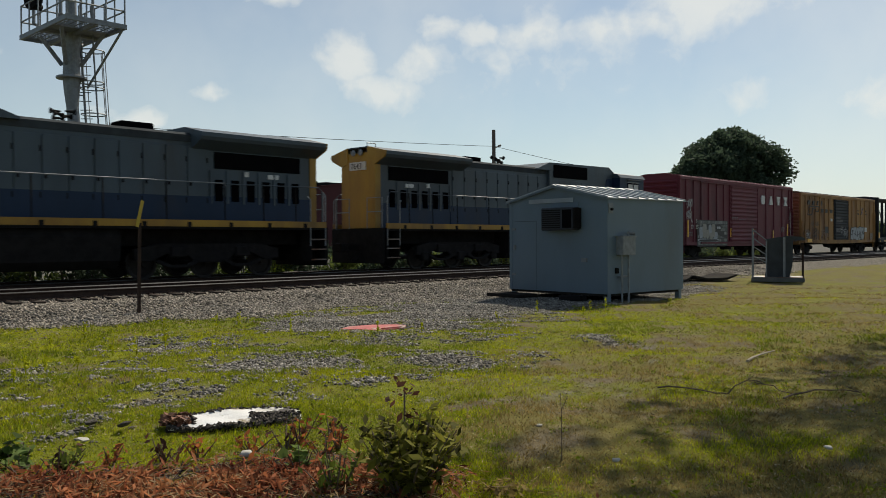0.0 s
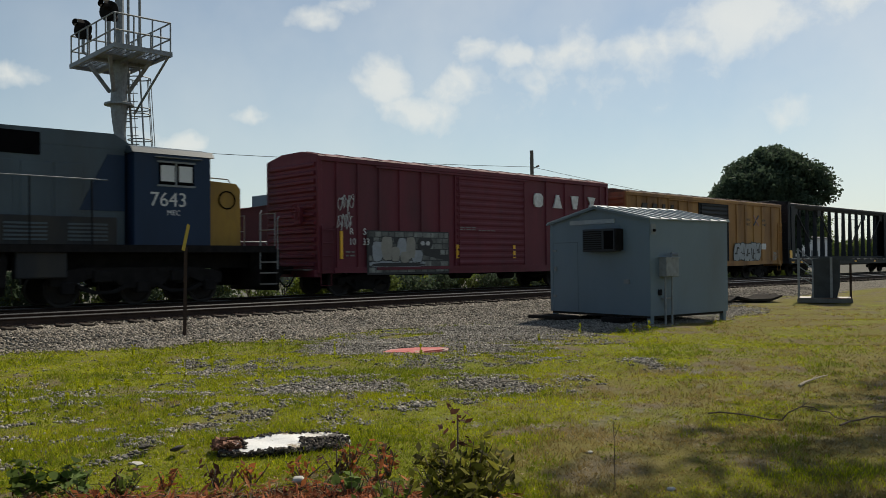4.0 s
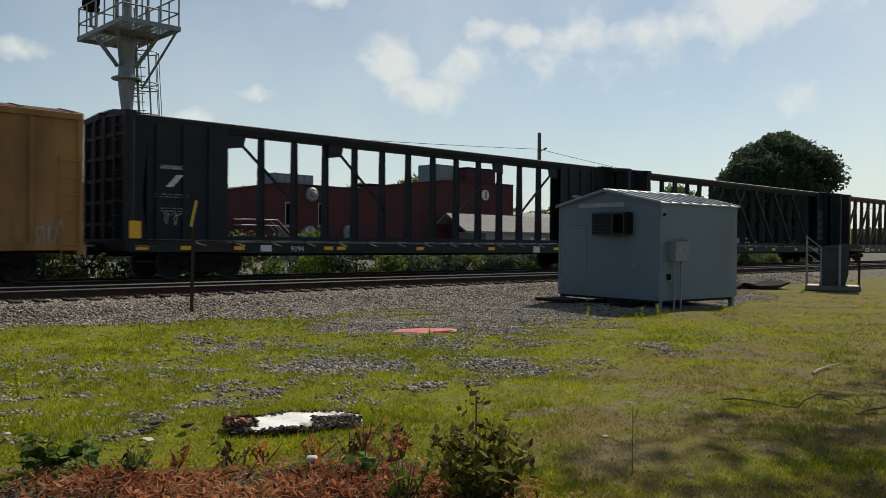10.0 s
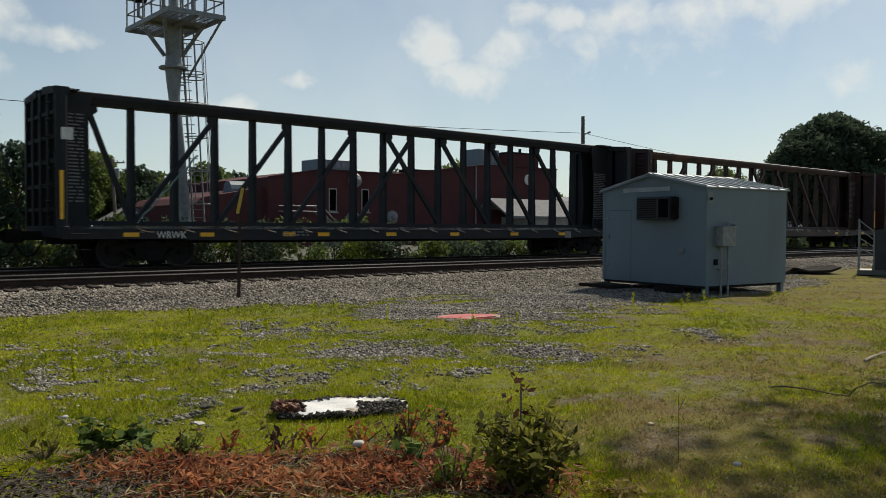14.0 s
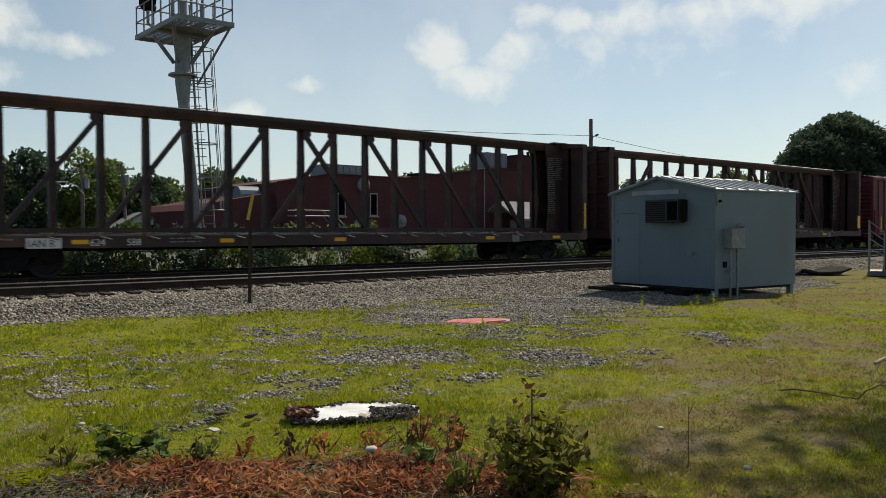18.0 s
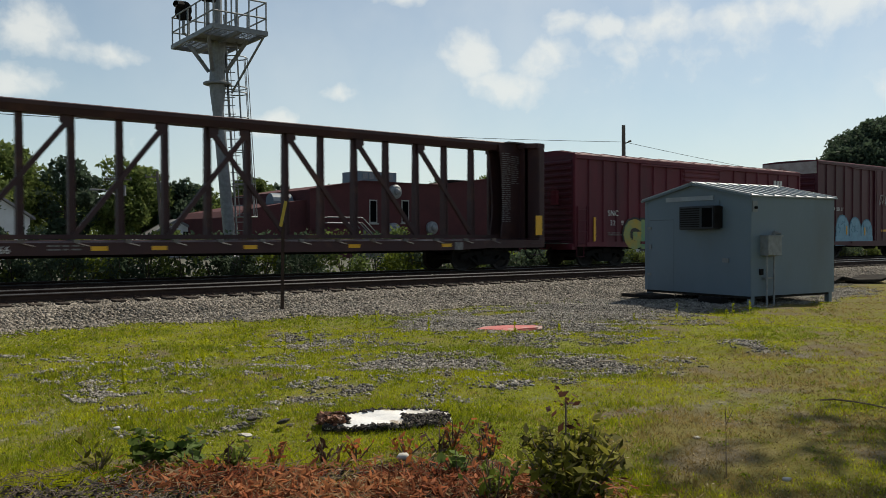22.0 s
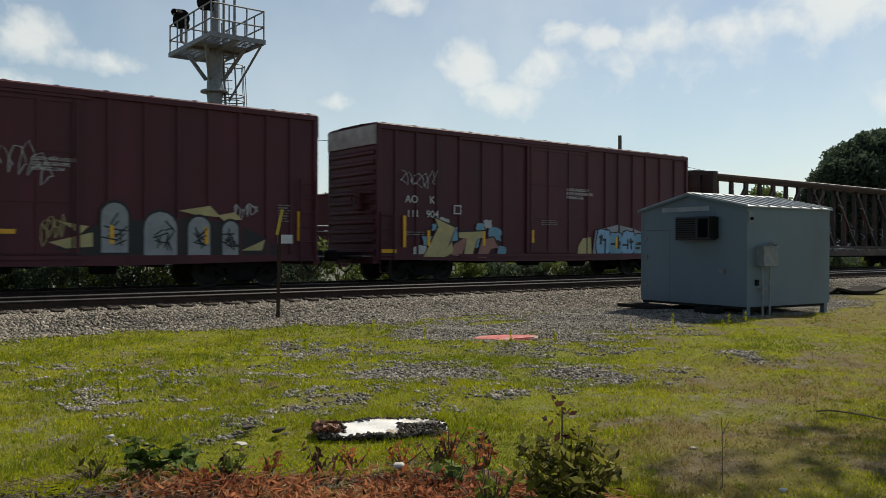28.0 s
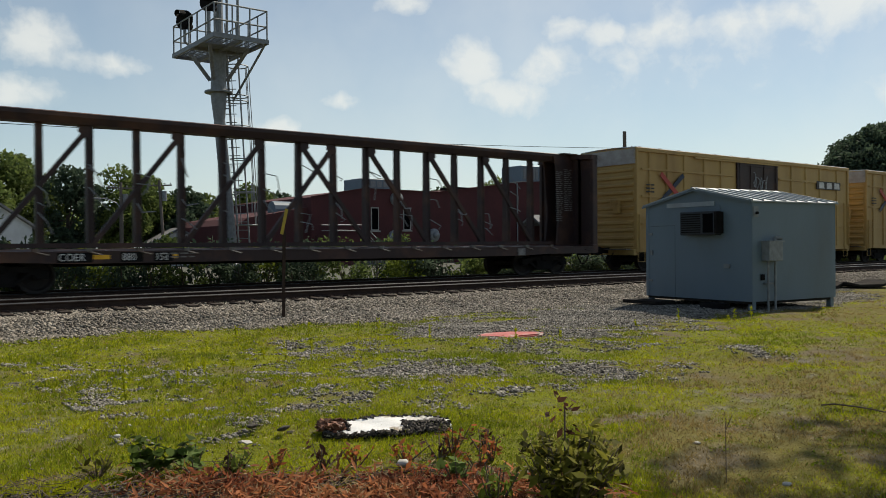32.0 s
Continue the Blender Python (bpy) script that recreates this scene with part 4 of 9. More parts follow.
def tree(x, y, h, r, seed, label, leaf=0.3, material=None, per=70, trunk=0.3, low=0.25, clumps=26, lift=0.0, spread=1.0):
    """A tapered trunk with limbs, and a crown of leaf clumps with an uneven outline."""
    rng = np.random.default_rng(seed)
    t = thing("tree", pose(x, y, 0), label, "tree")
    base = h * low
    g = Geo()
    p, rad = Vector((0, 0, -0.1)), trunk
    top = Vector((rng.normal() * 0.2, rng.normal() * 0.2, base + (h - base) * 0.45))
    for k in range(4):
        q = Vector((0, 0, 0)).lerp(top, (k + 1) / 4) + Vector((rng.normal() * 0.05, rng.normal() * 0.05, 0))
        g.tube(p, q, rad, rad * 0.82, n=9)
        p, rad = q, rad * 0.82
    part("trunk", g, M_BARK, t)
    cl = []
    mid = base + (h - base) * 0.5
    for k in range(clumps):
        a = rng.uniform(0, 2 * math.pi)
        f = rng.uniform(-1, 1)
        rr = r * math.sqrt(max(0.05, 1 - f * f)) * rng.uniform(0.45, 0.86) * (1 if f > -0.3 else 0.9)
        cr = r * rng.uniform(0.24, 0.42)
        cl.append((rr * math.cos(a) * spread, rr * math.sin(a) * spread, mid + f * (h - base) * 0.5 * 0.82, cr, cr * rng.uniform(0.65, 0.9)))
    cl.append((0, 0, mid, r * 0.55, (h - base) * 0.4))
    for c in cl[:7]:
        part("limb", Geo().tube(top * rng.uniform(0.55, 0.95), Vector(c[:3]), trunk * 0.3, trunk * 0.08, n=6), M_BARK, t)
    v, f = leaf_quads(clump_points(cl, per, rng), leaf, rng)
    part("crown", fast_mesh("crown", v, f, material or M_LEAF), None, t, "leafy crown with gaps")
    return t


# the big dark tree beyond the track, and the wood behind the yard
tree(97.5, 45.4, 14.3, 7.3, 3, "large dark round-crowned maple beyond the tracks", leaf=0.30, material=M_LEAFD, per=330, trunk=0.5, low=0.16, clumps=70)
for k, (x, y, h, r) in enumerate([(3, 78, 9.5, 5), (9, 74, 8.4, 4.2), (13.5, 79, 9.6, 4.4), (17.3, 76, 8.6, 3.0), (22.5, 77, 9.2, 3.4), (25.3, 80, 8.8, 3.0), (28.6, 78, 7.4, 2.8), (31.5, 82, 7.0, 3.0), (36.5, 80, 8.0, 3.0), (41, 84, 7.6, 3.2),
                                  (75, 84, 10.4, 5), (82, 88, 10.0, 5), (69, 90, 9.0, 4.5), (-5, 74, 10, 5.5), (150, 90, 13, 7), (165, 86, 12, 7), (182, 95, 14, 8), (205, 96, 13, 8), (128, 96, 11, 6), (235, 100, 14, 9)]):
    tree(x, y, h, r, 20 + k, "leafy green tree at the edge of the yard", leaf=0.31, material=M_LEAF if k % 3 else M_LEAFD, per=140, low=0.12, clumps=24)

wood = np.random.default_rng(8)
cl = [(x, 118 + wood.uniform(-6, 6), wood.uniform(2, 6.5), wood.uniform(3, 5.5), wood.uniform(2.5, 4)) for x in np.arange(-60, 420, 4.5)]
v, f = leaf_quads(clump_points(cl, 30, wood), 0.8, wood)
tagged(new("far_woods", fast_mesh("far_woods", v, f, M_LEAF)), "distant line of green woods on the horizon", "trees", kind="stuff")


def bush_row():
    """Weeds and shrubs along the far side of the railway, thick with leaves."""
    rng = np.random.default_rng(12)
    places = [(x, 27.1) for x in np.arange(-4, 66, 1.0)] + [(x, 28.9) for x in np.arange(-2, 22, 1.1) if not 9.8 < x < 13.6]
    for k, (x, row) in enumerate(places):
        if 16.2 < x < 18.2:
            continue
        h = rng.uniform(0.95, 1.6) * (0.85 if x > 20 else 1.2)
        y = row + rng.uniform(-0.2, 0.7) + 0.5 * (k % 2)
        t = thing("shrub", pose(x, y, 0), "wild green roadside shrub beside the track", "shrub", "shrubs along the track")
        g = Geo()
        for j in range(5):
            a = rng.uniform(0, 6.28)
            g.tube((0, 0, -0.05), (0.5 * math.cos(a), 0.4 * math.sin(a), h * 0.75), 0.02, 0.008, n=5)
        part("stem", g, M_BARK, t)
        cl = [(rng.uniform(-0.8, 0.8), rng.uniform(-0.35, 0.5), rng.uniform(0.2, h), rng.uniform(0.3, 0.55), rng.uniform(0.22, 0.42)) for _ in range(14)]
        v, f = leaf_quads(clump_points(cl, 330, rng, 0.3), 0.11, rng)
        # mostly the dark leaf colour, which paints in the shade of backlit shrubs
        part("foliage", fast_mesh("foliage", v, f, (M_LEAFD, M_LEAFD, M_LEAF, M_LEAFD, M_LEAFD, M_LEAFB)[k % 6]), None, t)


bush_row()


# ---- yard behind the railway ----
def brick_building():
    Y = 60.0
    t = thing("brick_building", pose(0, Y, 0), "long low red brick workshop with rooftop units and narrow windows", "building")
    part("low_wing", Geo().prism([(26.2, 0), (32.3, 0), (32.3, 4.8), (27.0, 3.85), (26.2, 3.3)], "y", 0.6, 14), M_BRICK, t)
    part("main_wall", Geo().prism([(32.3, 0), (66.7, 0), (66.7, 7.85), (58.0, 7.85), (55.5, 7.7), (45.2, 6.4), (37.3, 6.45), (32.3, 5.6)], "y", 0, 16), M_BRICK, t, "dark red brick wall with a stepped skyline")
    skyline = [(32.3, 5.63), (37.3, 6.48), (45.2, 6.43), (55.5, 7.73), (58.0, 7.88), (66.7, 7.88)]
    for (xa, za), (xb, zb) in zip(skyline, skyline[1:]):
        part("coping", Geo().beam((xa, -0.06, za), (xb, -0.06, zb), 0.2, 0.07), M_BRICK, t)
    for n, a, b, z0, z1 in (("rooftop_unit", 38.0, 41.9, 6.55, 7.5), ("rooftop_unit", 56.9, 59.6, 8.0, 9.6)):
        u = part(n, Geo().box(a, b, 1.5, 4.5, z0, z1, chamfer=0.05), M_SHED, t, "blue-grey rooftop air handler")
        for k in range(5):
            x = a + 0.3 + (b - a - 0.6) * k / 5
            part("louvre_panel", Geo().box(x, x + (b - a) / 8, 1.46, 1.52, z0 + 0.25, z1 - 0.2), M_GALV, u)
        part("unit_curb", Geo().box(a - 0.1, b + 0.1, 1.4, 4.6, z0 - 0.3, z0), M_CONC, t)
    part("vent_cap", Geo().box(48.5, 51.5, 2, 4, 6.9, 7.15), M_UNDER, t)
    blk = part("stair_tower", Geo().box(60.4, 64.7, 0.8, 5, 5.0, 9.3), M_BRICK, t, "brick tower block on the roof")
    part("tower_cap", Geo().box(60.3, 64.8, 0.7, 5.1, 9.3, 9.45), M_UNDER, blk)
    part("tower_pipe", Geo().tube((62.6, 1.5, 9.4), (62.6, 1.5, 9.9), 0.15), M_UNDER, blk)
    part("round_sign", Geo().lathe([(0.55, 0), (0.55, 0.06), (0.5, 0.08)], 20, pose(62.3, -0.02, 6.6, 90, 0, 0)), M_WHITE, t, "round white sign")
    part("sign_bar", Geo().box(62.2, 62.45, -0.12, -0.08, 6.2, 7.0), M_SALMON, t)
    for x, z0, z1 in ((38.4, 2.9, 4.9), (41.75, 2.95, 4.95)):
        w = part("window", Geo().box(x - 0.4, x + 0.4, -0.05, 0.05, z0, z1), M_CONC, t, "tall narrow window with a pale frame")
        part("pane", Geo().box(x - 0.3, x + 0.3, -0.07, 0.0, z0 + 0.1, z1 - 0.1), M_DARK, w)
        part("sill", Geo().box(x - 0.5, x + 0.5, -0.15, 0.05, z0 - 0.12, z0), M_CONC, w)
    for x, z, r in ((40.6, 5.65, 0.62), (40.4, 2.25, 0.7), (44.6, 2.5, 0.6)):
        f = part("wall_fan", Geo().lathe([(r, 0), (r, 0.25), (r * 0.75, 0.4), (r * 0.5, 0.42), (r * 0.45, 0.6), (r * 0.2, 0.7)], 20, pose(x, -0.02, z, 90, 0, 0)), M_GALV, t, "round silver wall fan")
    # loading stair with rails
    part("loading_dock", Geo().box(32.6, 36.0, -2.2, 0, 0, 2.4), M_BRICK, t)
    for k in range(8):
        part("stair_tread", Geo().box(36.0 + 0.3 * k, 36.3 + 0.3 * k, -2.2, -0.9, 0, 2.3 - 0.28 * k), M_ASPH, t)
    for y in (-2.15, -0.95):
        part("stair_rail", Geo().pipe([(32.7, y, 3.3), (36.0, y, 3.3), (38.4, y, 1.1)], 0.04), M_GALV, t)
        part("stair_rail", Geo().pipe([(32.7, y, 2.85), (36.0, y, 2.85), (38.4, y, 0.6)], 0.04), M_GALV, t)
    part("downpipe", Geo().tube((54.9, -0.1, 0), (54.9, -0.1, 7.6), 0.07), M_GALV, t)
    part("tank", Geo().tube((30.2, 3, 4.6), (32.0, 3, 4.6), 0.75, n=14), M_SHED, t, "blue-grey tank on the low roof")
    part("flagpole", Geo().tube((31.2, 9, 4), (31.2, 9, 7.2), 0.05), M_GALV, t)


brick_building()


def store_lean_to():
    t = thing("garage_row", pose(0, 55, 0), "low garage with a grey roof and white doors", "garage")
    part("wall", Geo().box(58.5, 76, 1.2, 6, 0, 2.7), M_CONC, t)
    part("roof", Geo().prism([(0.8, 2.55), (3.6, 4.3), (6.4, 2.55), (6.4, 2.75), (3.6, 4.5), (0.8, 2.75)], "x", 55.4, 76.5), M_HROOF, t, "grey shingle roof")
    for x in (65.2, 68.2, 71.2):
        d = part("garage_door", Geo().box(x, x + 2.3, 1.12, 1.22, 0.05, 2.2), M_WALLW, t, "white panelled garage door")
        for k in range(4):
            part("door_panel", Geo().box(x + 0.1, x + 2.2, 1.08, 1.14, 0.15 + 0.52 * k, 0.6 + 0.52 * k), M_WALLW, d)


store_lean_to()


def house(x, y, w, d, h, ridge, turn, label):
    t = thing("house", pose(x, y, 0, 0, 0, turn), label, "house")
    part("wall", Geo().prism([(-w / 2, 0), (w / 2, 0), (w / 2, h), (0, ridge), (-w / 2, h)], "y", 0, d), M_WALLW, t)
    for s in (-1, 1):
        part("roof", Geo().prism([(s * (w / 2 + 0.3), h - 0.15), (0, ridge + 0.02), (0, ridge + 0.22), (s * (w / 2 + 0.3), h + 0.06)], "y", -0.3, d + 0.3), M_HROOF, t)
    for x0 in (-w * 0.28, w * 0.1):
        win = part("window", Geo().box(x0, x0 + 0.9, -0.06, 0.03, 1.0, 2.3), M_WALLW, t)
        part("pane", Geo().box(x0 + 0.08, x0 + 0.82, -0.08, 0.0, 1.08, 2.22), M_DARK, win)


house(10.8, 72, 7, 9, 3.3, 5.4, 20, "white gabled house behind trees")
house(25.3, 71, 4.2, 6, 1.9, 3.1, -10, "small white shed-like house with grey roof")
house(30.2, 71, 3.6, 6, 2.3, 3.4, 30, "small white outbuilding with grey roof")


def pale_store(x, y, w, d, h, turn, label):
    t = thing("warehouse", pose(x, y, 0, 0, 0, turn), label, "warehouse")
    part("wall", Geo().box(0, w, 0, d, 0, h), M_WALLW, t)
    part("roof", Geo().prism([(-0.3, h), (d / 2, h + 1.0), (d + 0.3, h), (d + 0.3, h + 0.15), (d / 2, h + 1.2), (-0.3, h + 0.15)], "x", -0.3, w + 0.3), M_HROOF, t)
    for k in range(int(w / 6)):
        d2 = part("bay_door", Geo().box(2 + 6 * k, 5 + 6 * k, -0.06, 0.02, 0.1, 3.0), M_GALV, t)
        for j in range(4):
            part("door_rib", Geo().box(2.1 + 6 * k, 4.9 + 6 * k, -0.1, -0.05, 0.5 + 0.65 * j, 0.58 + 0.65 * j), M_GALV, d2)


pale_store(118, 62, 40, 16, 5.2, 0, "long pale grey warehouse beyond the tracks")
pale_store(88, 76, 22, 12, 5.0, 0, "pale warehouse with a shallow roof")


def utility_pole(x, y, h, arm, label, lean=0.0, r=0.16):
    t = thing("utility_pole", pose(x, y, 0, 0, lean, 0), label, "utility pole", "poles")
    part("pole", Geo().tube((0, 0, -0.2), (0, 0, h), r, r * 0.75, n=10), M_POLE, t)
    if arm == "bracket":
        part("bracket", Geo().tube((0, 0, h - 1.25), (0.45, -0.1, h - 1.05), 0.035).tube((0.4, -0.1, h - 1.07), (0.6, -0.1, h - 1.0), 0.07), M_POLE, t)
    else:
        part("crossarm", Geo().beam((-1.1, 0, h - 0.5), (1.1, 0, h - 0.5), 0.1, 0.12), M_POLE, t)
        for dx in (-1.0, -0.5, 0.5, 1.0):
            part("insulator", Geo().lathe([(0.04, 0), (0.06, 0.08), (0.03, 0.16)], 8, pose(dx, 0, h - 0.43)), M_GALV, t)
        part("transformer", Geo().tube((0.35, 0, h - 1.9), (0.35, 0, h - 1.0), 0.24, n=12), M_GALV, t)
    return t


utility_pole(42.62, 36.0, 9.0, "bracket", "tall bare wooden utility pole carrying one wire", lean=-0.4)
utility_pole(21.0, 73.0, 7.2, "arm", "wooden utility pole with crossarm and transformer")
utility_pole(24.9, 73.5, 7.6, "arm", "leaning wooden utility pole with crossarm", lean=-3.5)


def lamp_arm():
    t = thing("street_lamp", pose(21.0, 72.6, 0), "street lamp arm with a pale lamp head", "street lamp")
    part("post", Geo().tube((0, 0, -0.1), (0, 0, 4.8), 0.08), M_POLE, t)
    part("arm", Geo().pipe([(0, 0, 4.8), (-0.5, 0, 5.4), (-1.3, 0, 5.75), (-1.9, 0, 5.75)], 0.05), M_GALV, t)
    part("lamp_head", Geo().box(-2.5, -1.8, -0.15, 0.15, 5.65, 5.8, chamfer=0.04), M_GALV, t)


lamp_arm()


def overhead_wire():
    t = thing("overhead_wire", pose(0, 36, 0), "single dark overhead wire sagging between poles", "wire")
    for (xa, za), (xb, zb), sag in (((-20, 6.3), (42.6, 7.9), 0.5), ((42.6, 7.9), (110, 6.2), 0.9)):
        pts = [(xa + (xb - xa) * k / 24, 0, za + (zb - za) * k / 24 - sag * 4 * (k / 24) * (1 - k / 24)) for k in range(25)]
        part("span", Geo().pipe(pts, 0.014, 5), M_DARK, t)


overhead_wire()


# ---- things on the lawn ----
def marker_post():
    t = thing("marker_post", pose(7.95, 16.1, 0.02, 0, 1.0, 0), "thin dark steel post with a bent yellow marker blade", "post")
    part("post", Geo().prism([(-0.035, -0.02), (0.035, -0.02), (0.035, 0.0), (0.012, 0.0), (0.012, 0.03), (-0.012, 0.03), (-0.012, 0.0), (-0.035, 0.0)], "z", -0.2, 1.92), M_RAIL, t)
    part("blade", Geo().prism([(-0.038, -0.012), (0.038, -0.012), (0.038, 0.0), (-0.038, 0.0)], "z", 0.0, 0.56), shade("faded yellow blade paint", (0.52, 0.36, 0.03), 0.6, colour2=(0.4, 0.27, 0.03), scale=8), t, "faded yellow blade", pose(-0.07, -0.03, 1.84, 0, 13, 10))


marker_post()


def signal_stand():
    """Small railed stand with an equipment case."""
    t = thing("equipment_stand", pose(30.6, 12.1, 0, 0, 0, -68), "small steel stand with an equipment case and railings", "equipment stand")
    a, b = 0.9, 0.65
    M_CASE = shade("grey case paint", (0.07, 0.076, 0.082), 0.7, spec=0.2, bump=0.1)
    M_BASE = shade("grey concrete pad", (0.16, 0.155, 0.145), 0.9, bump=0.3)
    for s in (-1, 1):
        part("base_beam", Geo().box(-a, a, *sorted((s * b, s * (b - 0.14))), 0.0, 0.15, chamfer=0.01), M_BASE, t)
    for x in (-a + 0.08, -0.3, 0.3, a - 0.08):
        part("base_sleeper", Geo().box(x - 0.07, x + 0.07, -b + 0.145, b - 0.145, 0.02, 0.14), M_BASE, t)
    part("grating", Geo().box(-a + 0.02, a - 0.02, -b + 0.02, b - 0.02, 0.152, 0.175), M_STEEL, t)
    for x, y, h, w, m in ((-a + 0.05, -b + 0.05, 1.95, 0.03, M_GALV), (-a + 0.05, b - 0.05, 1.75, 0.025, M_GALV), (a - 0.05, -b + 0.05, 1.4, 0.02, M_RAIL), (a - 0.05, b - 0.05, 1.4, 0.02, M_RAIL), (0.22, -b + 0.03, 1.62, 0.04, M_GALV), (-0.38, -b + 0.04, 1.5, 0.025, M_GALV)):
        part("post", Geo().box(x - w, x + w, y - w, y + w, 0.175, h), m, t)
    for z in (1.0, 1.5):
        part("rail", Geo().beam((-a + 0.05, -b + 0.05, z), (-a + 0.05, b - 0.05, z), 0.03, 0.03), M_GALV, t)
    for z0, z1 in ((1.9, 1.52), (1.6, 1.24), (1.3, 0.98), (0.95, 0.7)):
        part("diagonal_rail", Geo().beam((-a + 0.06, -b + 0.04, z0), (-0.38, -b + 0.04, z1), 0.03, 0.035), M_GALV, t)
    part("tray", Geo().prism([(-0.42, 1.5), (0.9, 1.5), (0.92, 1.57), (0.8, 1.64), (0.3, 1.66), (-0.38, 1.56)], "y", -0.46, 0.46), M_CASE, t)
    part("case", Geo().prism([(-0.44, 0.175), (0.40, 0.175), (0.50, 0.6), (0.52, 1.5), (-0.36, 1.5), (-0.38, 0.6)], "y", -0.40, 0.40), M_CASE, t, "grey equipment case")
    part("case_door", Geo().box(-0.30, 0.4, -0.42, -0.40, 0.5, 1.42), M_CASE, t)


signal_stand()


def dark_mats():
    for x, y, w, d, r in ((26.5, 14.6, 2.6, 1.4, 8), (29.0, 14.2, 2.2, 1.2, -14)):
        t = thing("rubber_mat", pose(x, y, 0.05, 0, 3, r), "dark curled rubber track mat lying on gravel", "mat", "mats on the gravel")
        part("mat_sheet", Geo().prism([(-w / 2, 0.06), (-w / 4, 0.0), (w / 4, 0.03), (w / 2, 0.2), (w / 2, 0.26), (w / 4, 0.12), (-w / 4, 0.07), (-w / 2, 0.14)], "y", -d / 2, d / 2), M_RUBBER, t)


dark_mats()


def red_panel():
    t = thing("red_panel", pose(9.57, 10.73, 0.02, 2, -1, -30), "faded red painted panel lying flat in gravel", "panel")
    m = shade("faded red paint", (0.40, 0.06, 0.055), 0.7, colour2=(0.5, 0.13, 0.11), scale=5, dirt=(0.34, 0.25, 0.22), dirt_scale=2.5, dirt_low=0.56, dirt_high=0.66)
    part("sheet", Geo().prism([(-0.62, -0.12), (-0.3, -0.3), (0.1, -0.34), (0.55, -0.22), (0.64, 0.05), (0.5, 0.2), (0.1, 0.32), (-0.35, 0.26)], "z", 0.0, 0.025), m, t)
    part("torn_edge", Geo().prism([(0.12, -0.3), (0.5, -0.2), (0.58, 0.0), (0.36, -0.06)], "z", 0.025, 0.045), m, t)
    part("torn_edge", Geo().prism([(-0.5, -0.1), (-0.2, -0.26), (-0.1, -0.12), (-0.36, 0.08)], "z", 0.025, 0.036), m, t)


red_panel()


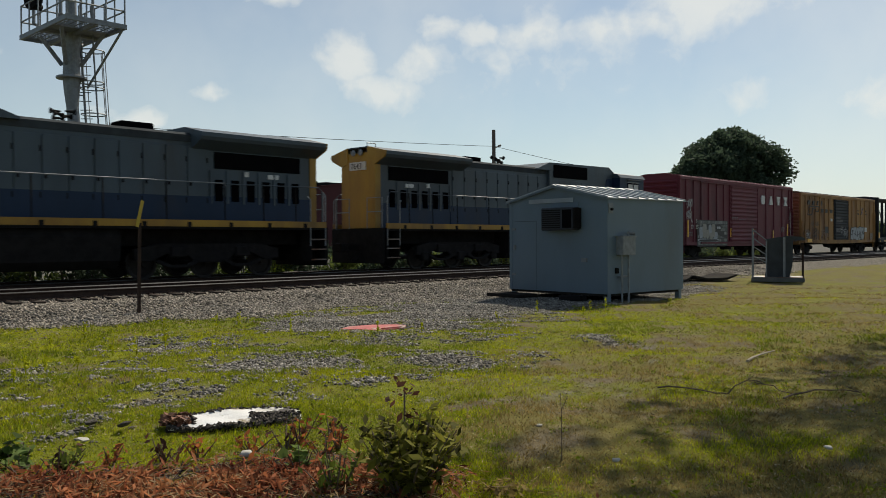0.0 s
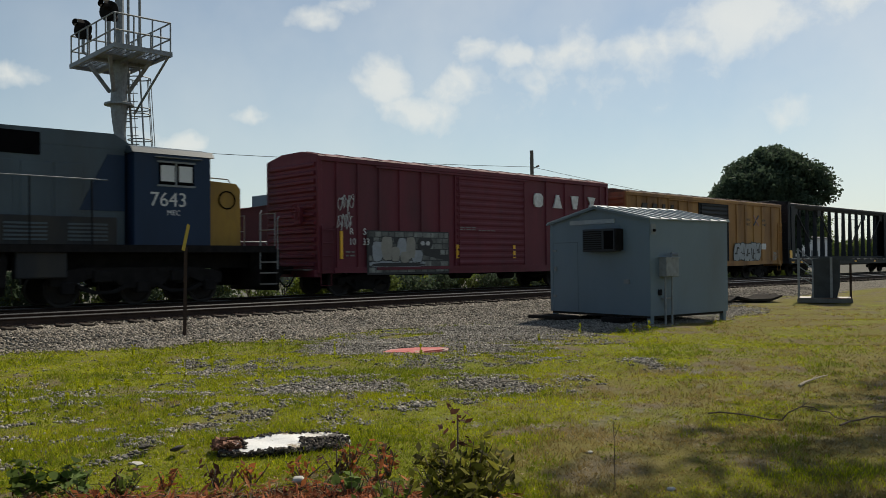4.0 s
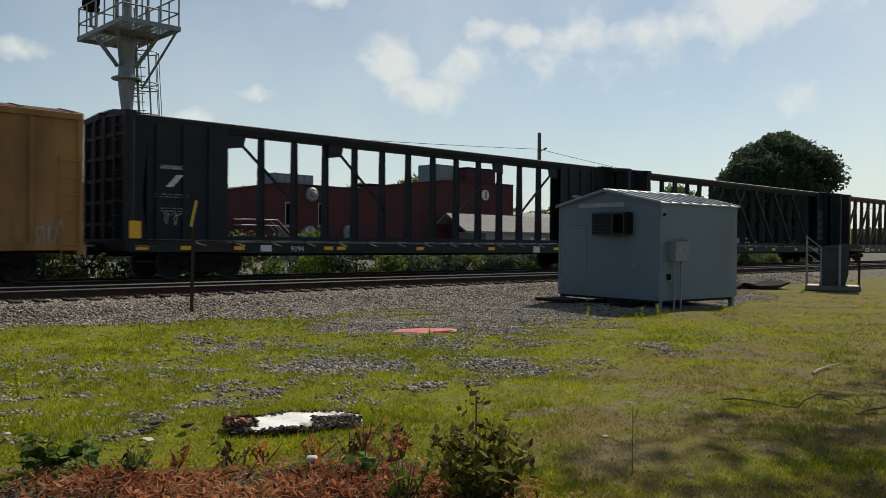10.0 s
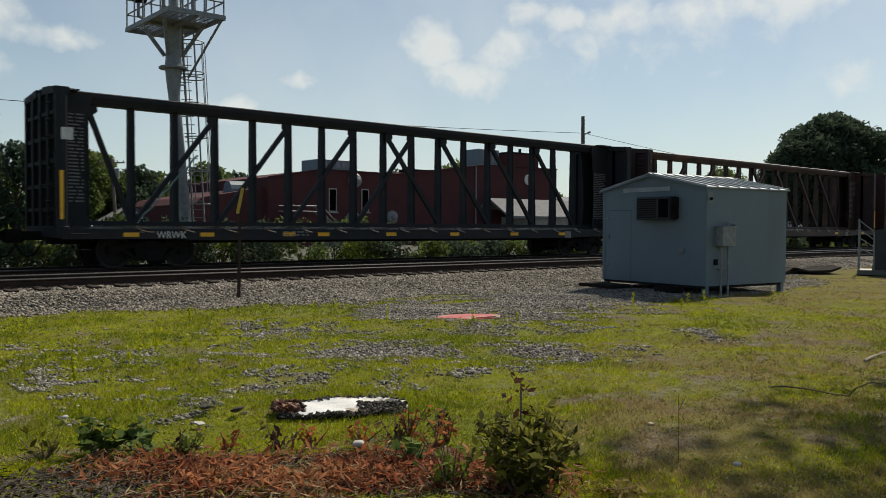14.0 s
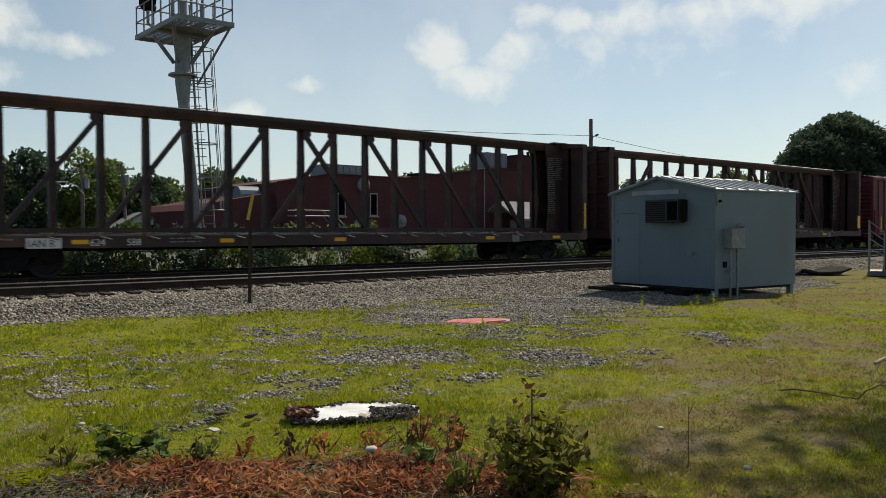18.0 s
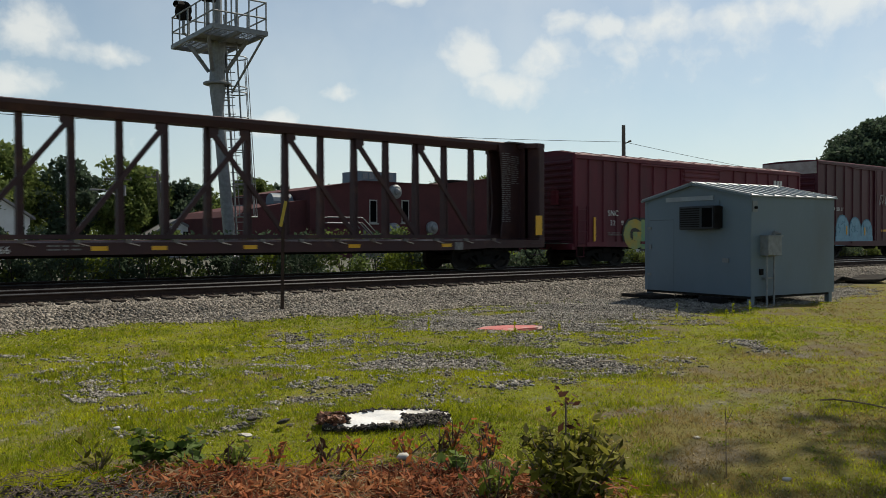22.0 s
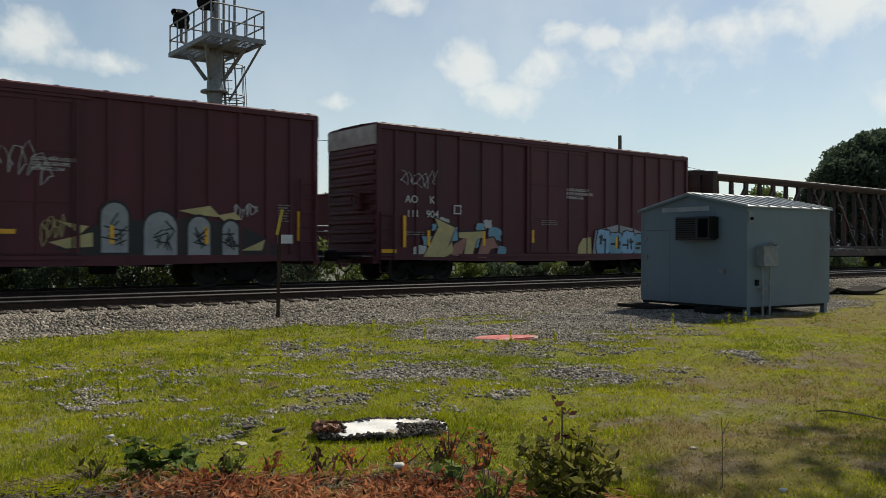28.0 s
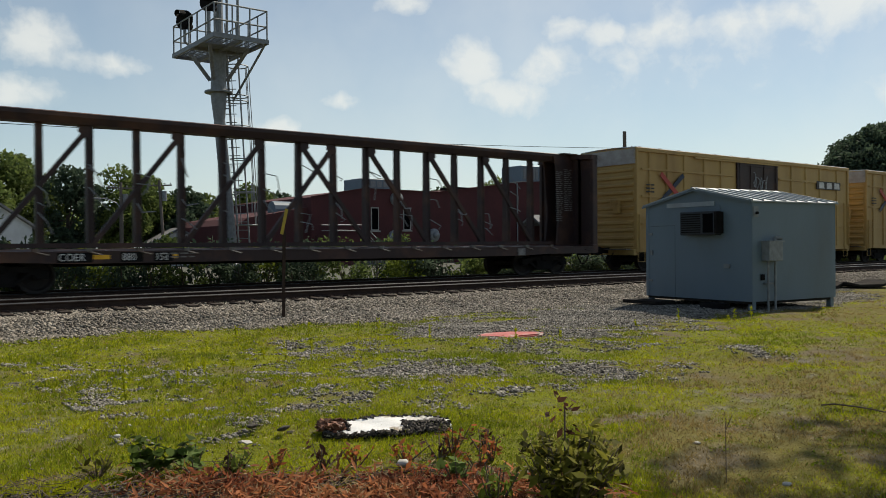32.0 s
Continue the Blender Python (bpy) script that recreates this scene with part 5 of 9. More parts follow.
def broken_board():
    """A warped white board with a blackened, crumbling rim."""
    rng = np.random.default_rng(9)
    t = thing("broken_board", pose(3.84, 5.86, 0.015, 0, 0, -30), "warped white painted board, blackened and crumbling at its rim", "board")
    n, m = 30, 12
    hl, hw = 0.53, 0.20

    def half(x):
        return hw * (1 - 0.45 * abs(x / hl) ** 2.5)

    def top(x, v):
        return 0.045 + 0.012 * math.sin(x * 5 + 1) + 0.045 * (v + 1) / 2 + 0.006 * math.sin(x * 15 + v * 3)

    vs, fs = [], []
    for side in (1, 0):
        for i in range(n):
            for j in range(m):
                x, v = -hl + 2 * hl * i / (n - 1), -1 + 2 * j / (m - 1)
                wob = 0.018 * math.sin(i * 1.3) + 0.012 * math.sin(i * 2.7 + 1)
                z = top(x, v)
                vs.append((x + 0.015 * math.sin(j * 2.1), v * half(x) + wob * abs(v) ** 3 * (1 if v > 0 else -1), z if side else z - 0.02))
    N = n * m
    for i in range(n - 1):
        for j in range(m - 1):
            a = i * m + j
            fs.append((a, a + m, a + m + 1, a + 1))
            fs.append((N + a, N + a + 1, N + a + m + 1, N + a + m))
    for i in range(n - 1):
        for j in (0, m - 1):
            a = i * m + j
            fs.append((a, N + a, N + a + m, a + m) if j == 0 else (a, a + m, N + a + m, N + a))
    for j in range(m - 1):
        for i in (0, n - 1):
            a = i * m + j
            fs.append((a, a + 1, N + a + 1, N + a) if i == 0 else (a, N + a, N + a + 1, a + 1))
    mat = shade("peeling white paint", (0.84, 0.84, 0.82), 0.5, colour2=(0.78, 0.76, 0.72), scale=4, dirt=(0.30, 0.24, 0.17), dirt_scale=3.6, dirt_low=0.57, dirt_high=0.62, bump=0.4)
    split = int(n * 0.64)
    white = [f for f in fs if max(f) % N // m <= split and all((q % N) // m <= split for q in f)]
    crusted = [f for f in fs if f not in set(white)]

    def only(faces):
        used = sorted({q for f in faces for q in f})
        at = {q: i for i, q in enumerate(used)}
        return [vs[q] for q in used], [tuple(at[q] for q in f) for f in faces]

    part("sheet", Geo().add(*only(white)), mat, t, "peeling white face")
    part("scorched_sheet", Geo().add(*only(crusted)), shade("scorched peeling paint", (0.6, 0.56, 0.48), 0.8, colour2=(0.75, 0.73, 0.7), scale=5, dirt=(0.05, 0.042, 0.036), dirt_scale=4.0, dirt_low=0.5, dirt_high=0.56, bump=0.4), t, "scorched half with patches of paint")
    part("tar_backing", Geo().prism([(x, -half(x) - 0.012 + 0.008 * math.sin(k * 1.9)) for k, x in enumerate(np.linspace(-hl - 0.02, hl + 0.02, 22))] + [(x, half(x) + 0.012) for x in np.linspace(hl + 0.02, -hl - 0.02, 12)], "z", 0.0, 0.028), M_RUBBER, t, "black crumbling underside")
    g = Geo()
    for k in range(900):
        u = rng.random()
        if u < 0.6:  # along the rim
            x = rng.uniform(-hl, hl)
            v = (-1 if rng.random() < 0.7 else 1) * rng.normal(1.02, 0.07)
        elif u < 0.87:  # the crusted half
            x, v = rng.uniform(0.12, hl), rng.uniform(-1, 0.3)
        else:
            x, v = rng.uniform(-hl, -hl * 0.6), rng.uniform(-1, 1)
        s = rng.uniform(0.006, 0.02)
        g.box(-s, s, -s * 0.7, s * 0.7, -s * 0.35, s * 0.35, pose(x, v * half(x), top(x, v) - rng.uniform(-0.004, 0.02) * (abs(v) > 0.85) + 0.002, rng.uniform(-50, 50), rng.uniform(-50, 50), rng.uniform(0, 180)))
    tagged(part("crust", g, shade("charred crust", (0.03, 0.026, 0.023), 0.95, spec=0.15, colour2=(0.11, 0.095, 0.08), scale=14, vary=0.6), t, "black and grey crumbling crust"), kind="stuff")
    g = Geo()
    for k in range(90):
        g.box(-0.035, 0.035, -0.014, 0.014, -0.003, 0.003, pose(-hl + rng.uniform(-0.06, 0.16), rng.uniform(-0.1, 0.13), 0.075 + rng.uniform(-0.04, 0.035), rng.uniform(-40, 40), rng.uniform(-40, 40), rng.uniform(0, 180)))
    tagged(part("rust_flake", g, shade("rusty flakes", (0.16, 0.06, 0.028), 0.8, vary=0.5), t), kind="stuff")


broken_board()


def stone_like(name, x, y, r, label, material, seed, squash=0.7):
    rng = np.random.default_rng(seed)
    t = new(name, None)
    g = Geo()
    n = 12
    prof = [(r * 0.35, -r * 0.3), (r * 0.85, 0.0), (r, r * 0.35), (r * 0.75, r * squash), (r * 0.3, r * (squash + 0.15))]
    g.lathe(prof, n)
    g.v = [(a * (1 + 0.28 * math.sin(3 * b / r + seed)), b * (1 + 0.25 * math.cos(4 * a / r + seed)), c * 0.8 + 0.2 * a * math.sin(seed)) for a, b, c in g.v]
    bpy.data.objects.remove(t)
    ob = new(name, g.mesh(name, material, True))
    ob.matrix_basis = pose(x, y, 0.06 if r > 0.045 else 0.01, rng.uniform(-8, 8), rng.uniform(-8, 8), rng.uniform(0, 180))
    return tagged(ob, label, "stone", "pale stones")


M_PALE = shade("pale stone", (0.5, 0.48, 0.43), 0.85, colour2=(0.36, 0.34, 0.3), scale=12)
for k, (x, y, r) in enumerate([(3.27, 4.8, 0.048), (5.55, 4.0, 0.026), (8.9, 2.2, 0.04), (6.4, 2.0, 0.03), (7.9, 1.6, 0.035), (2.45, 5.6, 0.03), (5.05, 2.95, 0.03), (9.6, 2.9, 0.035), (2.0, 7.2, 0.03)]):
    stone_like("pale_stone", x, y, r, "small pale stone lying in the grass", M_PALE, k)


M_BLEACHED = shade("bleached wood", (0.42, 0.36, 0.28), 0.9, colour2=(0.3, 0.25, 0.19), scale=10, bump=0.3)


M_CLOD = shade("dry dark clod", (0.085, 0.072, 0.058), 0.95, colour2=(0.04, 0.034, 0.028), scale=18, fine=60, bump=0.9, depth=0.02)
for k, (x, y, r) in enumerate([(2.95, 6.62, 0.05), (3.12, 6.36, 0.055), (3.0, 6.7, 0.035), (2.86, 6.66, 0.03), (3.2, 6.4, 0.03)]):
    tagged(stone_like("earth_clod", x, y, r, "dark crumbling clod of earth on the lawn", M_CLOD, 60 + k, 0.5), "dark crumbling clod of earth on the lawn", "clod", "clods of earth")
stone_like("pale_stone", 2.76, 6.3, 0.04, "flat white chip lying in the grass", M_PALE, 71, 0.3)


def dead_branch(points, r, label, seed, twigs=4, wood=M_STICK):
    rng = random.Random(seed)
    t = thing("dead_branch", pose(0, 0, 0), label, "branch", "fallen branches")
    pts = [Vector(p) for p in points]
    bent = []
    for a, b in zip(pts, pts[1:]):
        bent += [a, (a + b) / 2 + Vector((rng.uniform(-0.03, 0.03), rng.uniform(-0.03, 0.03), rng.uniform(0, 0.02)))]
    part("stem", Geo().pipe(bent + [pts[-1]], r, 6, end=r * 0.4), wood, t)
    for k in range(twigs):
        a = pts[rng.randrange(1, len(pts))]
        part("twig", Geo().tube(a, a + Vector((rng.uniform(-0.2, 0.2), rng.uniform(-0.2, 0.2), rng.uniform(0.0, 0.08))), r * 0.4, r * 0.2, n=5), wood, t)


dead_branch([(7.74, 4.15, 0.025), (7.79, 3.85, 0.05), (7.82, 3.55, 0.03), (7.86, 3.45, 0.03), (7.98, 3.3, 0.17), (8.06, 3.18, 0.13), (8.15, 3.06, 0.07), (8.25, 2.95, 0.02)], 0.009, "crooked dead branch lying on the dry lawn", 1)
dead_branch([(8.05, 2.98, 0.02), (8.3, 2.86, 0.06), (8.45, 2.7, 0.08), (8.7, 2.5, 0.05)], 0.011, "short thick dead branch on the dry lawn", 2, 1)
dead_branch([(10.2, 4.28, 0.02), (10.6, 4.3, 0.05), (11.1, 4.3, 0.06)], 0.020, "pale broken stick lying on the lawn", 3, 1, M_BLEACHED)
dead_branch([(7.9, 7.15, 0.03), (8.05, 7.05, 0.04), (8.2, 6.95, 0.03)], 0.011, "thin pale stick beside gravel", 4, 0, M_BLEACHED)


# ---- plants in the foreground ----
def sapling():
    t = thing("seedling", pose(4.88, 3.29, 0), "thin bare seedling standing in the lawn", "plant")
    part("stem", Geo().pipe([(0, 0, -0.02), (0.005, 0.005, 0.18), (-0.004, 0.0, 0.34), (0.0, 0.01, 0.46)], 0.0035, 5, end=0.002), M_STICK, t)
    part("twig", Geo().pipe([(-0.004, 0, 0.34), (0.03, -0.03, 0.44)], 0.0025, 4), M_STICK, t)


sapling()


def leafy_bush(x, y, r, h, n, size, material, label, seed, name="bush", stalks=9, top_spike=0.0, tips=None, broad=False):
    rng = np.random.default_rng(seed)
    t = thing(name, pose(x, y, 0), label, "bush")
    pts = []
    for k in range(stalks):
        a, l = rng.uniform(0, 6.28), rng.uniform(0.2, 1.0)
        end = Vector((r * l * math.cos(a), r * l * math.sin(a), h * rng.uniform(0.75, 1.05) * (1.15 - 0.4 * l)))
        part("stem", Geo().tube((end.x * 0.15, end.y * 0.15, -0.02), end, 0.007, 0.003, n=5), M_STICK, t)
        for j in range(n // stalks):
            f = rng.uniform(0.15, 1.05)
            pts.append((end.x * (0.15 + 0.85 * f) + rng.normal() * r * 0.12, end.y * (0.15 + 0.85 * f) + rng.normal() * r * 0.12, end.z * f + rng.normal() * 0.02))
    v, f = broad_leaves(np.array(pts), size, rng) if broad else folded_leaves(np.array(pts), size, rng, 0.3, 2.0, 0.4)
    part("foliage", fast_mesh("foliage", v, f, material), None, t)
    if top_spike:
        part("stem", Geo().pipe([(0.02, 0.03, h * 0.6), (0.05, 0.06, h + top_spike)], 0.006, 5), M_STICK, t)
        p = np.array([(0.03, 0.04, h + top_spike * 0.6)] * 26) + rng.normal(size=(26, 3)) * np.array([0.06, 0.06, 0.06])
        v, f = leaf_quads(p, size * 0.7, rng, 0.2, 1.8)
        tagged(part("withered_tip", fast_mesh("withered_tip", v, f, tips or M_DEAD), None, t), kind="stuff")
    return t


M_BUSH = leafy("bush leaves", (0.2, 0.19, 0.03), (0.1, 0.1, 0.02), 0.75)
M_WEED = leafy("grey-green weed leaves", (0.15, 0.21, 0.055), (0.09, 0.14, 0.045), 0.4)
M_WITHER = leafy("withered leaves", (0.10, 0.045, 0.03), (0.06, 0.03, 0.022), 0.4)
M_SHOOT = leafy("dark green shoot leaves", (0.085, 0.13, 0.02), (0.05, 0.08, 0.014), 0.5)
leafy_bush(3.52, 3.46, 0.36, 0.5, 720, 0.05, M_BUSH, "dense dark green bush with withered tips", 31, stalks=34, top_spike=0.15, tips=M_WITHER)
leafy_bush(3.27, 3.82, 0.2, 0.28, 130, 0.036, M_LEAFB, "small light green bush beside the dark one", 32, stalks=12)
leafy_bush(3.38, 4.32, 0.17, 0.19, 26, 0.075, M_WEED, "broad-leaved grey-green weed among dead leaves", 33, "weed", 6, broad=True)
leafy_bush(1.86, 5.95, 0.28, 0.25, 90, 0.085, M_SHOOT, "broad-leaved dark green weed at the edge of the leaf litter", 34, "weed", 9, broad=True)
leafy_bush(2.14, 5.8, 0.22, 0.17, 50, 0.075, M_WEED, "grey-green weed with round leaves in the litter", 36, "weed", 7, broad=True)
leafy_bush(1.55, 6.1, 0.22, 0.15, 60, 0.04, M_BUSH, "light green weed at the edge of the lawn", 35, "weed", 8)
leafy_bush(2.35, 5.55, 0.16, 0.14, 60, 0.04, M_LEAFB, "low light green weed among dead leaves", 37, "weed", 8)
for k, (x, y, h) in enumerate([(3.9, 5.05, 0.46), (3.72, 4.98, 0.36), (2.62, 5.5, 0.26), (3.12, 5.2, 0.26), (2.3, 5.6, 0.3), (4.0, 4.7, 0.34), (3.75, 4.55, 0.3), (2.9, 5.3, 0.3), (3.5, 5.1, 0.26), (3.3, 4.6, 0.22), (4.12, 4.95, 0.3), (2.05, 5.45, 0.22)]):
    leafy_bush(x, y, 0.19, h * 0.55, 44, 0.033, M_WITHER if k % 3 == 1 else M_DEAD, "withered red-brown weed in the leaf litter", 40 + k, "dead_weed", 6)


def litter():
    """The bed of dead leaves, from the brightest leaves on top down to dark crumbs."""
    rng = np.random.default_rng(50)

    def bed(n, spread, low):
        x = rng.uniform(1.0, 4.4, n)
        y = 5.28 - 0.70 * (x - 1.9) + rng.normal(size=n) * spread - 0.22
        k = (fbm(x, y, 2.2, 61) + rng.normal(size=n) * 0.08 > low) & (x + rng.normal(size=n) * 0.15 > 1.75) & (x + rng.normal(size=n) * 0.2 < 3.75)
        return x[k], y[k]

    x, y = bed(18000, 0.30, 0.34)
    c = np.stack([x, y, rng.uniform(0.0, 1, len(x)) ** 2 * 0.05 + 0.006], -1)
    v, f = folded_leaves(c, 0.025, rng, 0.5, 2.4, 0.8, 0.3)
    tagged(new("leaf_litter", fast_mesh("leaf_litter", v, f, leafy("red-brown dead leaves", (0.38, 0.105, 0.045), (0.075, 0.028, 0.02), 0.85))), "bed of red-brown dead leaves and twigs", "dead leaves", kind="stuff")
    x, y = bed(5200, 0.26, 0.38)
    c = np.stack([x, y, rng.uniform(0.02, 0.075, len(x))], -1)
    v, f = folded_leaves(c, 0.034, rng, 0.3, 2.8, 1.2, 0.28)
    tagged(new("curled_leaves", fast_mesh("curled_leaves", v, f, leafy("curled brown leaves", (0.46, 0.20, 0.085), (0.24, 0.065, 0.035), 0.6))), "larger curled brown leaves on the litter", "dead leaves", kind="stuff")
    x, y = bed(6500, 0.36, 0.30)
    c = np.stack([x, y, rng.uniform(0.01, 0.07, len(x))], -1)
    v, f = leaf_quads(c, 0.011, rng, 0.5, 8.0)
    tagged(new("straw_litter", fast_mesh("straw_litter", v, f, leafy("pale straw", (0.5, 0.38, 0.22), (0.3, 0.2, 0.11), 0.5))), "pale straw and dry stalks among dead leaves", "straw", kind="stuff")
    c = np.stack([3.93 + rng.normal(size=160) * 0.08, 3.05 + rng.normal(size=160) * 0.08, rng.uniform(0.01, 0.06, 160)], -1)
    v, f = folded_leaves(c, 0.032, rng, 0.6, 1.6)
    tagged(new("leaf_heap", fast_mesh("leaf_heap", v, f, M_DRY)), "small heap of pale dead leaves on the lawn", "dead leaves", kind="stuff")
    # dark mulch of broken stalks and crumbs where the leaves end, and under them
    n = 26000
    x, y = rng.uniform(-0.3, 4.0, n), rng.uniform(3.4, 6.4, n)
    edge = np.where(x < 1.8, 6.3 - 0.3 * x, 5.9 - 0.70 * (x - 1.75))
    k = (y < edge + rng.normal(size=n) * 0.07 - 0.12) & (y > edge - 1.3) & (fbm(x, y, 3.0, 63) > 0.3)
    c = np.stack([x[k], y[k], rng.uniform(0.0, 0.035, k.sum())], -1)
    v, f = folded_leaves(c, 0.02, rng, 0.5, 2.8)
    tagged(new("mulch", fast_mesh("mulch", v, f, shade("dark mulch", (0.10, 0.08, 0.066), 0.9, colour2=(0.035, 0.028, 0.023), scale=6, vary=0.8, bump=0))), "dark mulch of broken stalks and crumbs", "mulch", kind="stuff")
    g = Geo()
    for k in range(700):
        px = rng.uniform(-0.2, 3.7)
        py = 6.5 - 0.63 * px + rng.normal() * 0.35 - 0.2
        a = rng.uniform(0, 6.28)
        l = rng.uniform(0.05, 0.22)
        g.tube((px, py, 0.03), (px + l * math.cos(a), py + l * math.sin(a), 0.05), 0.003, 0.002, n=4)
    tagged(new("twig_litter", g.mesh("twig_litter", M_STICK)), "thin dead twigs scattered among dead leaves", "twigs", kind="stuff")


litter()


def lawn_debris():
    """Crumbs of earth, straw and small chips strewn over the whole lawn."""
    rng = np.random.default_rng(54)
    for name, n, size, long, colours, low, label in (("earth_crumbs", 12000, 0.0058, 1.4, ((0.09, 0.075, 0.045), (0.045, 0.036, 0.024)), 0.44, "dark crumbs of earth strewn through the lawn"),
                                                     ("dry_chips", 30000, 0.0058, 2.6, ((0.42, 0.36, 0.25), (0.24, 0.19, 0.11)), 0.40, "pale straw and chips strewn over the lawn")):
        a, d = rng.uniform(radians(6), radians(86), n), np.exp(rng.uniform(np.log(4.2), np.log(18), n))
        x, y = d * np.cos(a), d * np.sin(a)
        k = (y < toe(x)) & (fbm(x, y, 1.4, 71 + len(name)) + 0.12 * dryness(x, y) + rng.normal(size=n) * 0.05 > low)
        x, y, d = x[k], y[k], d[k]
        c = np.stack([x, y, height(x, y) + rng.uniform(0.012, 0.03, len(x))], -1)
        v, f = leaf_quads(c, 1.0, rng, 0.4, long)
        v = np.repeat(c, 4, 0) + (v - np.repeat(c, 4, 0)) * np.repeat(size * (0.55 + d / 7), 4)[:, None]
        tagged(new(name, fast_mesh(name, v, f, shade(name.replace("_", " "), colours[0], 0.95, spec=0.1, colour2=colours[1], scale=5, vary=0.5, bump=0))), label, "debris", kind="stuff")


lawn_debris()


# ---- grass and stones ----
def blades(name, n, xr, yr, height_range, width, material, seed, keep, label, droop=0.5, sector=(-4, 100)):
    rng = np.random.default_rng(seed)
    # more blades close by: distances drawn evenly in the logarithm
    a = rng.uniform(radians(sector[0]), radians(sector[1]), n)
    d = np.exp(rng.uniform(np.log(xr), np.log(yr), n))
    x, y = d * np.cos(a), d * np.sin(a)
    k = keep(x, y, rng)
    x, y, d = x[k], y[k], d[k]
    n = len(x)
    tuft = rng.normal(size=(n, 4, 2)) * 0.02
    X = (x[:, None] + tuft[..., 0]).ravel()
    Y = (y[:, None] + tuft[..., 1]).ravel()
    D = np.repeat(d, 4)
    h = rng.uniform(*height_range, len(X)) * (0.8 + 0.4 * np.sin(X * 1.9) * np.sin(Y * 2.3))
    w = width * (0.6 + D / 9)
    turn = rng.uniform(0, 2 * np.pi, len(X))
    ux, uy = np.cos(turn) * w, np.sin(turn) * w
    lx, ly = rng.normal(size=len(X)) * h * droop, rng.normal(size=len(X)) * h * droop
    Z = height(X, Y) - 0.005
    v = np.stack([np.stack([X - ux, Y - uy, Z], -1), np.stack([X + ux, Y + uy, Z], -1), np.stack([X + lx, Y + ly, Z + h], -1)], 1).reshape(-1, 3)
    return tagged(new(name, fast_mesh(name, v, np.arange(len(v)).reshape(-1, 3), material)), label, "grass", kind="stuff")


def litter_share(x, y):
    """Where dead leaves and mulch smother the grass, 0 to 1."""
    edge = np.where(x < 1.8, 6.3 - 0.3 * x, 5.9 - 0.70 * (x - 1.75)) - 0.2
    return smooth(-0.12, 0.08, edge - y) * (1 - smooth(1.1, 1.5, edge - y)) * (1 - smooth(3.5, 3.85, x))


def lush(x, y, r, share=1.0):
    n = len(x)
    return (litter_share(x, y) < r.uniform(0.0, 1.03, n)) & (gravel_share(x, y) < r.uniform(0.15, 1.0, n)) & (bareness(x, y) < r.uniform(0.2, 1.0, n)) & (y < toe(x)) & (r.random(n) < share)


M_GRASS2 = leafy("deep green grass blades", (0.23, 0.28, 0.016), (0.14, 0.18, 0.013), 0.45)
blades("yellow_grass", 200000, 3.2, 26, (0.02, 0.055), 0.0029, M_GRASS, 60, lambda x, y, r: lush(x, y, r) & (dryness(x, y) < r.uniform(0.05, 0.95, len(x))) & (fbm(x, y, 0.7, 41) + r.normal(size=len(x)) * 0.06 > 0.43), "short bright yellow-green grass", 0.5)
blades("green_grass", 120000, 3.2, 22, (0.025, 0.08), 0.0029, M_GRASS2, 62, lambda x, y, r: lush(x, y, r) & (dryness(x, y) < r.uniform(0.1, 1.0, len(x))) & (fbm(x, y, 0.7, 41) + r.normal(size=len(x)) * 0.06 < 0.50), "short green grass in uneven tufts", 0.45)
blades("dry_grass", 75000, 3.2, 30, (0.02, 0.06), 0.003, M_DRY, 61, lambda x, y, r: (gravel_share(x, y) < 0.4) & (dryness(x, y) + 0.15 > r.uniform(0.0, 0.9, len(x))) & (y < toe(x)), "thin dry brown grass", 0.8)


blades("stray_grass", 30000, 0.6, 16, (0.025, 0.07), 0.004, M_GRASS2, 63, lambda x, y, r: lush(x, y, r) & (dryness(x, y) < r.uniform(0.1, 1.1, len(x))), "loose tufts of green grass all over the lawn", 0.5, (-180, 180))


def low_weeds():
    rng = np.random.default_rng(66)
    n = 1300
    a, d = rng.uniform(radians(9), radians(84), n), np.exp(rng.uniform(np.log(3.6), np.log(20), n))
    x, y = d * np.cos(a), d * np.sin(a)
    k = (gravel_share(x, y) < 0.75) & (y < toe(x) + 0.3) & (fbm(x, y, 1.8, 51) > 0.5)
    x, y = x[k], y[k]
    c = np.repeat(np.stack([x, y, height(x, y) + 0.02], -1), 9, 0)
    c += rng.normal(size=c.shape) * np.array([0.04, 0.04, 0.012])
    v, f = leaf_quads(c, 0.022, rng, 0.5, 1.6)
    tagged(new("low_weeds", fast_mesh("low_weeds", v, f, M_GRASS2)), "small dark flat weeds scattered through the lawn", "weeds", kind="stuff")


low_weeds()


